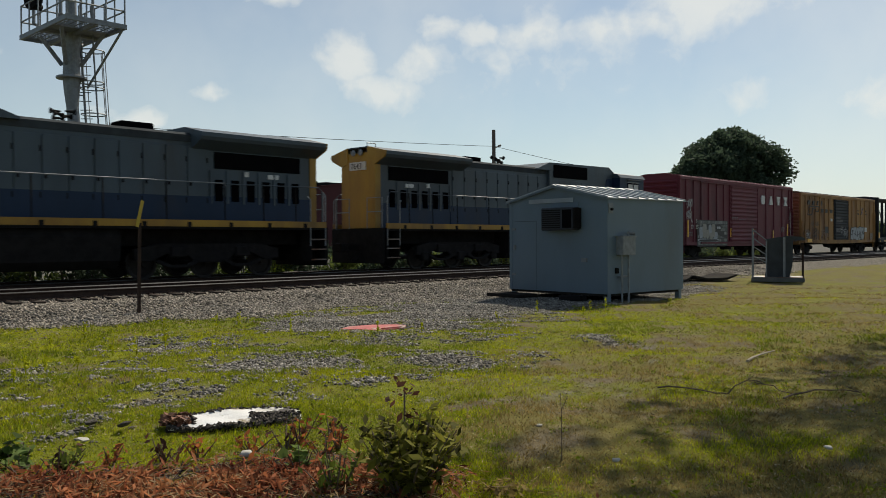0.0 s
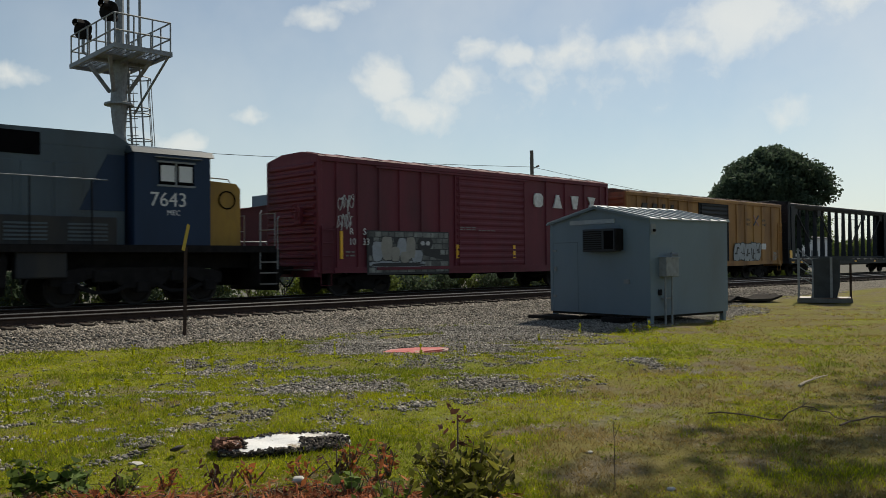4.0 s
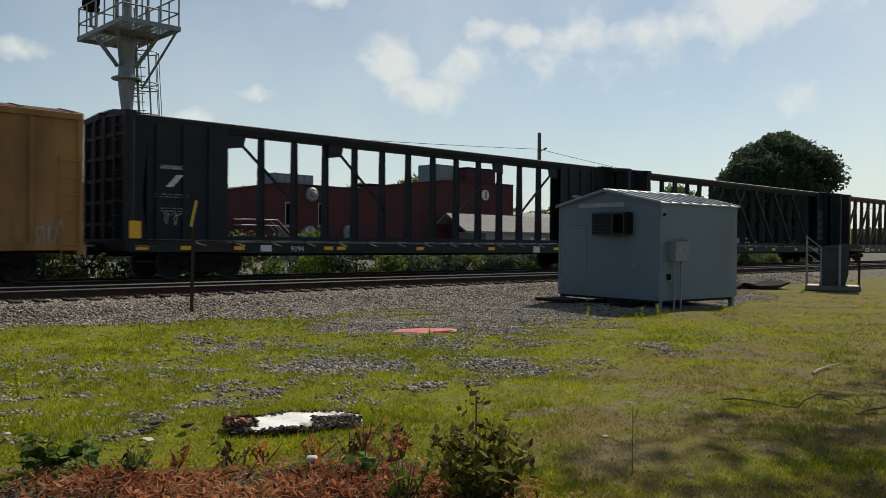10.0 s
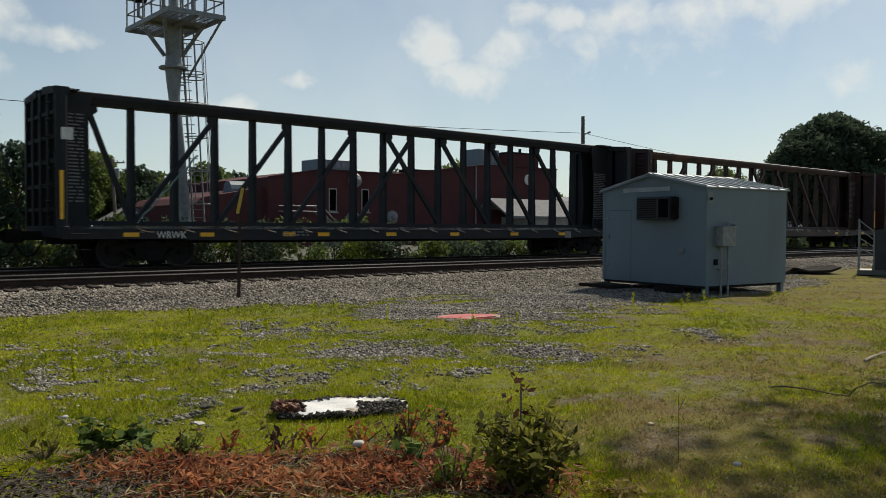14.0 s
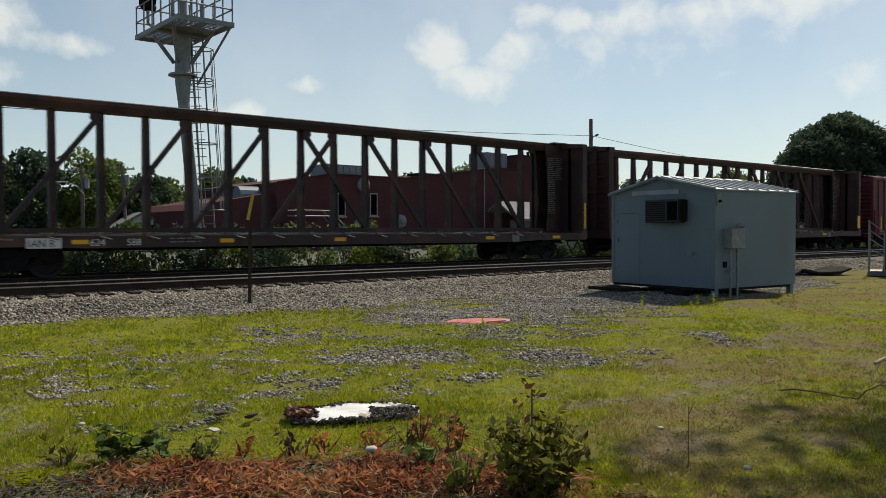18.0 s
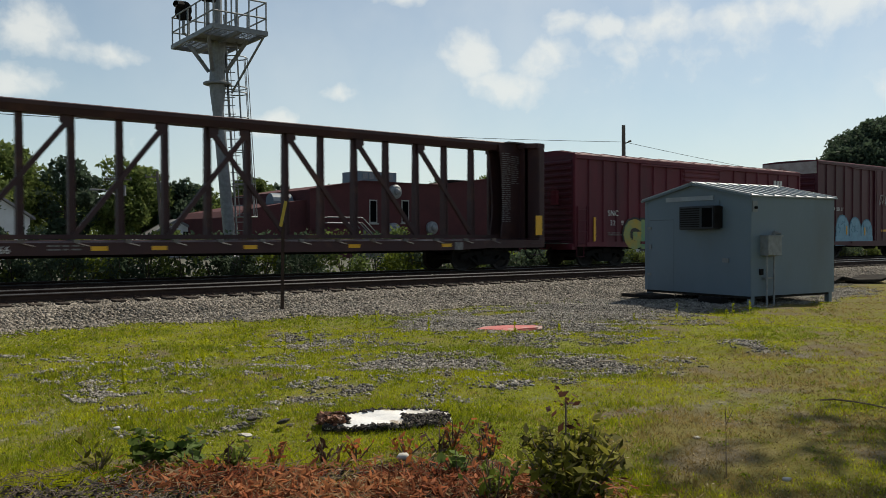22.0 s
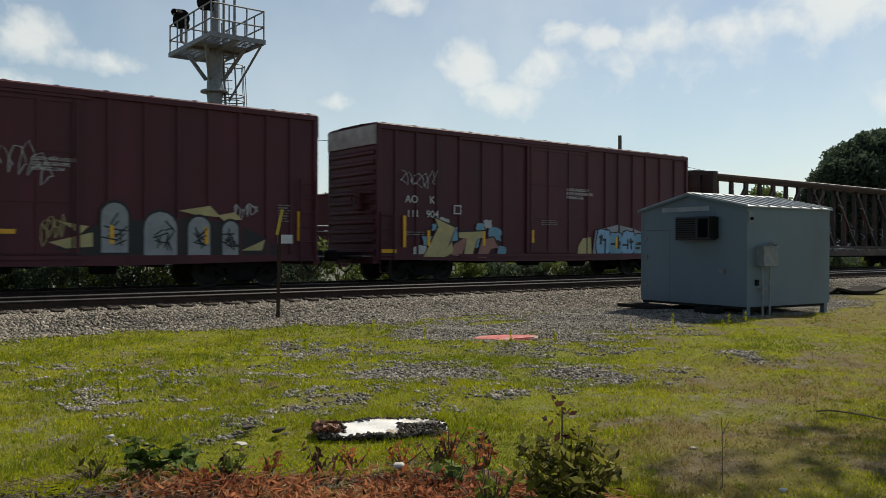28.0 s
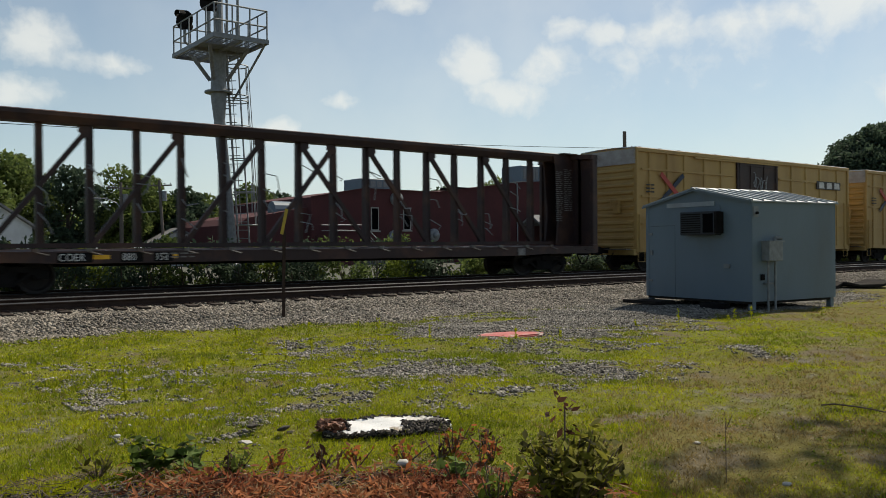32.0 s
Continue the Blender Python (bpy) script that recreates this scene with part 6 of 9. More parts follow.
def weed_spikes():
    rng = np.random.default_rng(70)
    spots = [(4.0, 10.4), (4.3, 10.2), (3.6, 9.9), (5.1, 11.0), (5.3, 10.7), (6.0, 11.2), (6.4, 12.0), (7.4, 12.2), (4.7, 12.1), (3.3, 9.4), (3.0, 10.5), (8.3, 12.9), (9.9, 9.8), (9.0, 9.9), (12.8, 10.6), (13.6, 10.2), (15.4, 10.1), (15.7, 9.9), (6.9, 13.0), (2.6, 9.0),
             (3.7, 11.8), (5.6, 13.1), (14.4, 9.6), (17.3, 9.2), (8.0, 10.9), (5.9, 9.7)]
    for x, y in spots:
        h = rng.uniform(0.16, 0.34)
        t = thing("tall_weed", pose(x, y, float(height(x, y))), "single tall green weed stalk in the grass", "weed", "tall weeds on the lawn")
        part("stalk", Geo().tube((0, 0, -0.02), (rng.normal() * 0.03, rng.normal() * 0.03, h), 0.008, 0.004, n=5), M_GRASS, t)
        p = np.stack([rng.normal(size=22) * 0.014, rng.normal(size=22) * 0.014, rng.uniform(0.05, h, 22)], -1)
        v, f = leaf_quads(p, 0.028, rng, 0.0, 2.2)
        part("foliage", fast_mesh("foliage", v, f, M_GRASS), None, t)


weed_spikes()


def stones(name, n, seed, place, size, label, material):
    rng = np.random.default_rng(seed)
    x, y = place(rng, n)
    n = len(x)
    base = np.array([(a, b, c) for c in (-1, 1) for a, b in ((-1, -1), (1, -1), (1, 1), (-1, 1))], float)
    v = base[None] * rng.uniform(0.55, 1.2, (n, 1, 3)) + rng.normal(size=(n, 8, 3)) * 0.28
    q = rng.normal(size=(n, 4))
    q /= np.linalg.norm(q, axis=1, keepdims=True)
    w, i, j, k = q.T
    R = np.stack([1 - 2 * (j * j + k * k), 2 * (i * j - k * w), 2 * (i * k + j * w), 2 * (i * j + k * w), 1 - 2 * (i * i + k * k), 2 * (j * k - i * w), 2 * (i * k - j * w), 2 * (j * k + i * w), 1 - 2 * (i * i + j * j)], -1).reshape(n, 3, 3)
    s = rng.uniform(*size, n)
    v = np.einsum("nab,nkb->nka", R, v) * s[:, None, None] * np.array([1.0, 1.0, 0.75])
    v += np.stack([x, y, height(x, y) + s * rng.uniform(0.0, 0.45, n)], -1)[:, None, :]
    f = np.array([(3, 2, 1, 0), (4, 5, 6, 7), (0, 1, 5, 4), (1, 2, 6, 5), (2, 3, 7, 6), (3, 0, 4, 7)])
    quads = (f[None] + 8 * np.arange(n)[:, None, None]).reshape(-1, 4)
    return tagged(new(name, fast_mesh(name, v.reshape(-1, 3), quads, material)), label, "stones", kind="stuff")


def bank_place(rng, n):
    x = 2 + 38 * rng.uniform(0, 1, n) ** 1.5
    y = rng.uniform(14.2, 21.6, n)
    k = (y > toe(x) + rng.normal(size=n) * 0.25) & ((y < 18.6) | (y > 20.6) | (rng.random(n) < 0.5))
    return x[k], y[k]


def patch_place(rng, n):
    x = 2 + 26 * rng.uniform(0, 1, n) ** 1.6
    y = rng.uniform(6.2, 16.2, n)
    k = np.maximum(gravel_share(x, y) ** 1.3, 0.028 * (fbm(x, y, 1.1, 77) > 0.5) * (x < 9)) > rng.uniform(0.02, 1.15, n)
    return x[k], y[k]


stones("ballast_stones", 120000, 80, bank_place, (0.012, 0.028), "grey and brown crushed stone ballast", M_STONE)
stones("gravel_stones", 300000, 81, patch_place, (0.007, 0.019), "grey gravel lying in the grass", M_GRAVEL)


# ---- shade tree, unseen off to the right, added to cast the lawn's shade ----
def shade_tree():
    rng = np.random.default_rng(90)
    tx, ty = 19.0, 1.0
    t = thing("shade_tree", pose(tx, ty, 0), "tall leafy tree that shades the dry lawn", "tree")
    part("trunk", Geo().tube((0, 0, -0.2), (-0.2, 0.5, 4.5), 0.36, 0.28, n=12).tube((-0.2, 0.5, 4.5), (-0.5, 1.6, 8.0), 0.28, 0.2, n=10), M_BARK, t)
    cl = []
    for k in range(84):  # boughs set back towards the sun so their shadows fall on the dry lawn
        h = rng.uniform(9.4, 13.0)
        sx = 4.3 + 10.5 * (k + rng.uniform(0, 1)) / 84
        sy = rng.uniform(0.3, 3.75 + 0.3 * math.sin(sx * 1.9))
        cl.append((sx + 0.848 * h - tx, sy + 0.257 * h - ty, h, rng.uniform(0.85, 1.4), rng.uniform(0.4, 0.7)))
    for c in cl[::7]:
        part("limb", Geo().tube((-0.5, 1.5, 7.8), c[:3], 0.1, 0.03, n=6), M_BARK, t)
    v, f = leaf_quads(clump_points(cl, 50, rng, 0.02), 0.14, rng, 0.3, 1.5)
    part("crown", fast_mesh("crown", v, f, M_LEAF), None, t)


shade_tree()


# ---- the train ----
TRACK_Y, RAIL_Z = 22.9, 0.5
CARS, WHEELS = [], []  # things that roll, and the wheelsets that turn under them


def ground_pose(u):
    return pose(u, TRACK_Y, RAIL_Z)


WHEEL_GEO = Geo()
for s in (-1, 1):
    turn = pose(0, s * 0.75, 0, 90 * s, 0, 0)
    WHEEL_GEO.lathe([(0.12, 0.10), (0.16, 0.09), (0.34, 0.03), (0.40, 0.06), (0.425, 0.06), (0.43, -0.05), (0.46, -0.075), (0.455, -0.09), (0.38, -0.08), (0.34, -0.02), (0.14, -0.06), (0.1, -0.08)], 24, turn)
    for k in range(5):
        WHEEL_GEO.tube((0.24 * math.cos(k * 1.2566), s * 0.71, 0.24 * math.sin(k * 1.2566)), (0.24 * math.cos(k * 1.2566), s * 0.80, 0.24 * math.sin(k * 1.2566)), 0.028, n=6)
WHEEL_GEO.tube((0, -1.0, 0), (0, 1.0, 0), 0.075, n=10)
WHEEL_MESH = WHEEL_GEO.mesh("wheelset", M_WHEEL)
ENDCAP = Geo()
for s in (-1, 1):
    ENDCAP.lathe([(0.13, 0), (0.13, 0.05), (0.1, 0.07)], 10, pose(0, s * 1.0, 0, -90 * s, 0, 0))
ENDCAP_MESH = ENDCAP.mesh("bearing_cap", M_UNDER)

SIDES = []
for s in (-1, 1):
    SIDE = Geo()
    SIDES.append(SIDE)
    y0, y1 = (0.90, 1.08) if s > 0 else (-1.08, -0.90)
    SIDE.prism([(-1.12, 0.36), (-1.12, 0.56), (-0.78, 0.62), (-0.45, 0.66), (0.45, 0.66), (0.78, 0.62), (1.12, 0.56), (1.12, 0.36), (0.9, 0.34), (0.7, 0.5), (0.42, 0.52), (0.36, 0.24), (-0.36, 0.24), (-0.42, 0.52), (-0.7, 0.5), (-0.9, 0.34)], "y", y0, y1)
    SIDE.prism([(-0.78, 0.46), (-0.36, 0.18), (0.36, 0.18), (0.78, 0.46), (0.70, 0.52), (0.34, 0.26), (-0.34, 0.26), (-0.70, 0.52)], "y", y0 + 0.02, y1 - 0.02)
SIDES = [g.mesh("side_frame", M_UNDER) for g in SIDES]
SPRING = Geo()
for x in (-0.2, 0, 0.2):
    for s in (-1, 1):
        SPRING.lathe([(0.075, 0.25 + 0.03 * k) if k % 2 else (0.055, 0.25 + 0.03 * k) for k in range(9)], 10, pose(x, s * 0.99, 0))
SPRING_MESH = SPRING.mesh("spring_nest", M_UNDER)
BOLSTER_MESH = Geo().box(-0.2, 0.2, -1.15, 1.15, 0.5, 0.72, chamfer=0.03).mesh("bolster", M_UNDER)


def bogie(car, x, axles=(-0.88, 0.88), low=0.0):
    b = part("bogie", BOLSTER_MESH, None, car, "cast steel freight truck with two axles", pose(x, 0, 0))
    part("spring_nest", SPRING_MESH, None, b)
    for me in SIDES:
        part("side_frame", me, None, b)
    for a in axles:
        w = part("wheelset", WHEEL_MESH, None, b, "", pose(a, 0, 0.43))
        WHEELS.append((w, a, 0.43))
    return b


def coupler(car, x, way):
    g = Geo().box(min(x, x + way * 0.75), max(x, x + way * 0.75), -0.09, 0.09, 0.72, 0.95, chamfer=0.02)
    g.box(min(x + way * 0.62, x + way * 0.98), max(x + way * 0.62, x + way * 0.98), -0.2, 0.16, 0.66, 1.0, chamfer=0.05)
    part("coupler", g, M_UNDER, car)
    h = Geo().pipe([(x + way * (0.1 + 0.09 * k), -0.35, 0.74 - 0.42 * math.sin(math.pi * k / 8)) for k in range(9)], 0.028)
    part("brake_hose", h, M_UNDER, car)


def rungs(car, x0, x1, y, zs, material, name="grab_iron", stiles=False):
    for z in zs:
        g = Geo().pipe([(x0, y + 0.06, z), (x0, y, z), (x1, y, z), (x1, y + 0.06, z)], 0.014, 5)
        part(name, g, material, car)
    if stiles:
        for x in (x0 - 0.02, x1 + 0.02):
            part("ladder_stile", Geo().box(x - 0.012, x + 0.012, y - 0.01, y + 0.05, min(zs) - 0.12, max(zs) + 0.12), material, car)


def patch(car, x, z, w, h, material=None, y=-1.5, name="reflector", label=""):
    return part(name, Geo().box(x - w / 2, x + w / 2, y - 0.006, y + 0.02, z - h / 2, z + h / 2), material or M_REFL, car, label)


def bars(car, x, z, w, rows, y, material=None, pitch=0.075, seed=0, name="small_print"):
    """Unreadable small print: bars of uneven length."""
    rng = random.Random(seed)
    g = Geo()
    for k in range(rows):
        a = x
        while a < x + w - 0.05:
            b = min(x + w, a + rng.uniform(0.08, 0.3))
            g.box(a, b, y - 0.004, y + 0.01, z - k * pitch - pitch * 0.42, z - k * pitch)
            a = b + 0.06
    return part(name, g, material or M_FADED, car)


def sheet(outline, y0, y1):
    """A thin raised patch with an outline in x and z."""
    return Geo().prism(outline, "y", y0, y1)


def grow(outline, d):
    cx, cz = sum(p[0] for p in outline) / len(outline), sum(p[1] for p in outline) / len(outline)
    return [(x + d * (1 if x > cx else -1), z + d * (1 if z > cz else -1)) for x, z in outline]


def blob(x0, x1, z0, z1, rng, lean=0.0, n=14, wob=0.08):
    """A puffed-up patch: a rounded box with a wobbly edge."""
    pts = []
    w, h = (x1 - x0) / 2, (z1 - z0) / 2
    for k in range(n):
        a = 2 * math.pi * k / n
        c, s = math.cos(a), math.sin(a)
        r = 1 / max(abs(c), abs(s)) ** 0.75 * (1 + rng.uniform(-wob, wob))
        pts.append((x0 + w + c * w * r + lean * s * h, z0 + h + s * h * r))
    return pts


def tag_panel(car, x0, x1, z0, z1, count, fills, rim, seed, y=-1.5, lean=0.1, strokes=2, name="spray_patch", ink=None, label=""):
    """Spray paint: a row of swollen patches with rims and inner strokes, none of which says anything."""
    rng = random.Random(seed)
    step = (x1 - x0) / count
    for k in range(count):
        a, b = x0 + step * k - step * 0.06, x0 + step * (k + 1) + step * 0.02
        lo, hi = z0 + rng.uniform(-0.04, 0.05), z1 + rng.uniform(-0.12, 0.06)
        o = blob(a, b, lo, hi, rng, lean)
        d = 0.0012 * (k % 3)
        p = part(name, Geo().add(*_prism(grow(o, 0.045), y - 0.007 - d, y + 0.004)), rim, car, label or "spray-painted swollen shape with a dark rim")
        part("spray_fill", Geo().add(*_prism(o, y - 0.012 - d, y + 0.004)), fills[k % len(fills)], p)
        for j in range(strokes):
            cx, cz = rng.uniform(a + step * 0.25, b - step * 0.25), rng.uniform(lo + (hi - lo) * 0.3, hi - (hi - lo) * 0.25)
            w, h = rng.uniform(0.03, 0.06), (hi - lo) * rng.uniform(0.15, 0.3)
            if rng.random() < 0.5:
                w, h = step * rng.uniform(0.12, 0.25), rng.uniform(0.03, 0.06)
            t = rng.uniform(-0.25, 0.25)
            part("spray_stroke", Geo().add(*_prism([(cx - w + t * -h, cz - h), (cx + w + t * -h, cz - h), (cx + w + t * h, cz + h), (cx - w + t * h, cz + h)], y - 0.018 - d - 0.0012 * j, y)), ink or rim, p)


def _prism(outline, y0, y1):
    n = len(outline)
    vs = [(x, y0, z) for x, z in outline] + [(x, y1, z) for x, z in outline]
    return vs, [tuple(range(n))] + [(i, i + n, (i + 1) % n + n, (i + 1) % n) for i in range(n)]


def scrawl(car, x0, x1, z0, z1, material, seed, y=-1.5, turns=18, r=0.018, name="scrawl"):
    """One loose looping line of spray paint that says nothing."""
    rng = random.Random(seed)
    loops = max(2, turns // 4)
    w, h = (x1 - x0), (z1 - z0)
    pts = []
    for k in range(loops * 9):
        u = k / (loops * 9 - 1)
        i = int(u * loops)
        q = random.Random(seed * 31 + i)
        amp, lift, lead = q.uniform(0.45, 1.0), q.uniform(-0.2, 0.2), q.uniform(0.5, 1.5)
        a = u * loops * 2 * math.pi
        pts.append((x0 + w * (0.06 + 0.88 * u) + lead * w / loops * 0.6 * math.sin(a + q.uniform(0, 0.4)), (z0 + z1) / 2 + h * (0.42 * amp * math.cos(a) + lift) + 0.2 * h * math.sin(2 * a + seed)))
    wid = [r * rng.uniform(0.4, 0.75) for _ in pts]
    vs, fs = [], []
    for k, (x, z) in enumerate(pts):
        a, b = pts[max(0, k - 1)], pts[min(len(pts) - 1, k + 1)]
        n = math.hypot(b[0] - a[0], b[1] - a[1]) or 1
        ox, oz = -(b[1] - a[1]) / n * wid[k], (b[0] - a[0]) / n * wid[k]
        yy = y - 0.006 - 0.0005 * (k % 9)
        vs += [(x + ox, yy, z + oz), (x - ox, yy, z - oz)]
    n = len(vs)
    vs += [(a, y + 0.004, c) for a, b, c in vs]
    for k in range(len(pts) - 1):
        p = 2 * k
        fs += [(p, p + 1, p + 3, p + 2), (p, p + 2, n + p + 2, n + p), (p + 1, n + p + 1, n + p + 3, p + 3)]
    return part(name, Geo().add(vs, fs), material, car)


def bold_word(car, text, x, z, height, widths, fills, rim, y=-1.5, label=""):
    """Large sprayed letters, each with a dark halo behind it."""
    for k, ch in enumerate(text):
        for grow_by, mat, dy, name in ((0.15, rim, 0.007, "letter_halo"), (0.085, fills[k % len(fills)], 0.016, "letter")):
            cu = bpy.data.curves.new("letter", "FONT")
            cu.body, cu.size, cu.extrude, cu.offset, cu.resolution_u = ch, 1.0, 0.004, grow_by * 0.9, 3
            tmp = bpy.data.objects.new("letter", cu)
            me = bpy.data.meshes.new_from_object(tmp)
            bpy.data.objects.remove(tmp)
            bpy.data.curves.remove(cu)
            me.materials.clear()
            me.materials.append(mat)
            if name == "letter_halo":
                halo = part(name, me, None, car, label, pose(x, y - dy - 0.001 * k, z, 90, 0, 0) @ Matrix.Diagonal((widths[k] / 0.72, height / 0.73, 1, 1)))
            else:
                part(name, me, None, halo, "", pose(0, 0, dy - 0.005))
        x += widths[k]


def arch(x0, x1, z0, z1):
    """An upright shape with a round top."""
    r = (x1 - x0) / 2
    return [(x0, z0), (x1, z0)] + [(x0 + r + r * math.cos(a), z1 - r + r * math.sin(a)) for a in np.linspace(0, math.pi, 9)]


def arch_patch(car, x0, x1, z0, z1, fill, y, rim, label="", marks=2, seed=0):
    marks = 2 * marks + 1
    rng = random.Random(seed)
    p = part("spray_patch", Geo().add(*_prism(arch(x0 - 0.06, x1 + 0.06, z0 - 0.05, z1 + 0.07), y - 0.006, y + 0.004)), rim, car, label or "round-topped spray-painted shape with a dark rim")
    part("spray_fill", Geo().add(*_prism(arch(x0, x1, z0, z1), y - 0.011, y + 0.004)), fill, p)
    for j in range(marks):
        cx, cz = rng.uniform(x0 + 0.15, x1 - 0.15), rng.uniform(z0 + 0.25, z1 - 0.3)
        l, a, w = rng.uniform(0.12, 0.22), rng.uniform(0, 3.1), 0.018
        dx, dz, ox, oz = l * math.cos(a), l * math.sin(a), -w * math.sin(a), w * math.cos(a)
        part("spray_stroke", Geo().add(*_prism([(cx - dx + ox, cz - dz + oz), (cx - dx - ox, cz - dz - oz), (cx + dx - ox, cz + dz - oz), (cx + dx + ox, cz + dz + oz)], y - 0.015 - 0.001 * j, y)), rim, p)


def boxcar(label, u, L, z0, z1, paint, end_paint, ribs, door, roof_paint, door_paint=None, door_style="ridged", white_cap=False, rib_w=0.1, reflect=(), round_roof=0.22, seam=0.022):
    """A closed goods wagon: ribbed sides, corrugated ends, low-pitched roof, sliding door, trucks and couplers. x from 0 to L, the near side at y = -1.5."""
    car = thing("boxcar", ground_pose(u), label, "boxcar", "wagons of the train")
    for s in (-1, 1):
        y0, y1 = sorted((s * 1.45, s * 1.40))
        part("side_wall", Geo().box(0.03, L - 0.03, y0, y1, z0 + 0.12, z1), paint, car)
    dx0, dx1 = door
    for s in (-1, 1):
        for x in ribs:
            y0, y1 = sorted((s * 1.51, s * 1.46))
            g = Geo().prism([(x - rib_w / 2 - 0.02, s * 1.445), (x + rib_w / 2 + 0.02, s * 1.445), (x + rib_w / 2, s * 1.506), (x - rib_w / 2, s * 1.506)], "z", z0 + 0.16, z1 - 0.1)
            part("side_rib", g, paint, car)
        y0, y1 = sorted((s * 1.52, s * 1.44))
        part("side_sill", Geo().prism([(0, z0 + 0.2), (0, z0 + 0.02), (1.2, z0 + 0.02), (dx0 - 1.2, z0 - 0.06), (dx1 + 1.2, z0 - 0.06), (L - 1.2, z0 + 0.02), (L, z0 + 0.02), (L, z0 + 0.2)], "y", y0, y1), paint, car)
        part("top_rail", Geo().box(0, L, *sorted((s * 1.53, s * 1.42)), z1 - 0.14, z1 + 0.02, chamfer=0.01), paint, car)
        for x in (0.05, L - 0.05):
            part("corner_post", Geo().box(x - 0.07, x + 0.07, *sorted((s * 1.515, s * 1.40)), z0 + 0.02, z1 + 0.03, chamfer=0.012), paint, car)
        # sliding door on its track
        dp = door_paint or paint
        d = part("door", Geo().box(dx0 + 0.05, dx1 - 0.05, *sorted((s * 1.50, s * 1.46)), z0 + 0.22, z1 - 0.2), dp, car, "sliding side door")
        if door_style == "ridged":
            n = 14
            for k in range(n):
                z = z0 + 0.32 + (z1 - z0 - 0.62) * k / (n - 1)
                part("door_corrugation", Geo().prism([(s * 1.495, z - 0.09), (s * 1.495, z + 0.09), (s * 1.53, z + 0.03), (s * 1.53, z - 0.03)], "x", dx0 + 0.14, dx1 - 0.14), dp, d)
        else:
            for x in np.linspace(dx0 + 0.1, dx1 - 0.1, 4):
                part("door_stiffener", Geo().box(x - 0.05, x + 0.05, *sorted((s * 1.535, s * 1.49)), z0 + 0.24, z1 - 0.22), dp, d)
            for k in range(4):
                z = z0 + 0.3 + (z1 - z0 - 0.6) * k / 3
                part("door_stiffener", Geo().box(dx0 + 0.1, dx1 - 0.1, *sorted((s * 1.525, s * 1.49)), z - 0.04, z + 0.04), dp, d)
        for x in (dx0 + 0.22, dx1 - 0.22):
            part("lock_bar", Geo().tube((x, s * 1.55, z0 + 0.2), (x, s * 1.55, z1 - 0.25), 0.02), dp, d)
        part("door_track", Geo().box(dx0 - (dx1 - dx0) * 0.9, dx1 + 0.1, *sorted((s * 1.57, s * 1.5)), z0 + 0.1, z0 + 0.2), paint, car)
        part("door_hood", Geo().box(dx0 - (dx1 - dx0) * 0.9, dx1 + 0.1, *sorted((s * 1.55, s * 1.5)), z1 - 0.22, z1 - 0.15), paint, car)
    # ends: horizontal corrugations
    for x, way in ((0.0, -1), (L, 1)):
        e = part("end_wall", Geo().box(*sorted((x, x - way * 0.06)), -1.41, 1.41, z0 + 0.1, z1), end_paint, car)
        n = 13
        for k in range(n):
            z = z0 + 0.3 + (z1 - z0 - 0.55) * k / (n - 1)
            part("end_corrugation", Geo().prism([(x, z - 0.09), (x, z + 0.09), (x + way * 0.07, z + 0.035), (x + way * 0.07, z - 0.035)], "y", -1.34, 1.34), end_paint, e)
        part("gable", Geo().prism([(-1.47, z1), (1.47, z1), (0.5, z1 + round_roof), (-0.5, z1 + round_roof)], "x", *sorted((x, x - way * 0.05))), end_paint, car)
        if white_cap:
            part("cap_panel", Geo().box(*sorted((x + way * 0.075, x + way * 0.005)), -1.45, 1.45, z1 - 0.62, z1 - 0.02), M_CAP, car, "pale painted top panel of the end")
        rungs(car, -0.0 if False else min(x + way * -0.55, x + way * -0.1), max(x + way * -0.55, x + way * -0.1), -1.57, [z0 + 0.15 + 0.42 * k for k in range(4 if way < 0 else 6)], paint, stiles=True)
        for k in range(5):
            zz = z0 + 0.2 + 0.42 * k
            part("end_rung", Geo().pipe([(x + way * 0.02, -1.3, zz), (x + way * 0.13, -1.3, zz), (x + way * 0.13, -0.9, zz), (x + way * 0.02, -0.9, zz)], 0.014, 5), paint, car)
        part("end_sill", Geo().box(*sorted((x + way * 0.12, x - way * 0.1)), -1.45, 1.45, z0 - 0.1, z0 + 0.14, chamfer=0.02), paint, car)
        part("crossover_step", Geo().box(*sorted((x + way * 0.05, x + way * 0.4)), -1.25, 1.25, z0 + 0.12, z0 + 0.16), M_STEEL, car)
        part("stirrup_step", Geo().pipe([(x - way * 0.1, -1.47, z0 + 0.05), (x - way * 0.1, -1.47, z0 - 0.36), (x - way * 0.5, -1.47, z0 - 0.36), (x - way * 0.5, -1.47, z0 + 0.05)], 0.018, 5), paint, car)
        coupler(car, x, way)
    hb = part("hand_brake", Geo().box(-0.2, -0.02, -0.7, -0.4, z0 + 1.6, z0 + 2.15, chamfer=0.02), paint, car)
    part("wheel_rim", Geo().pipe([(-0.22, -0.55 + 0.26 * math.cos(k * math.pi / 6), z0 + 2.0 + 0.26 * math.sin(k * math.pi / 6)) for k in range(12)], 0.018, 5, closed=True), paint, hb)
    for k in range(4):
        a = k * math.pi / 2
        part("spoke", Geo().tube((-0.22, -0.55, z0 + 2.0), (-0.22, -0.55 + 0.26 * math.cos(a), z0 + 2.0 + 0.26 * math.sin(a)), 0.014, n=5), paint, hb)
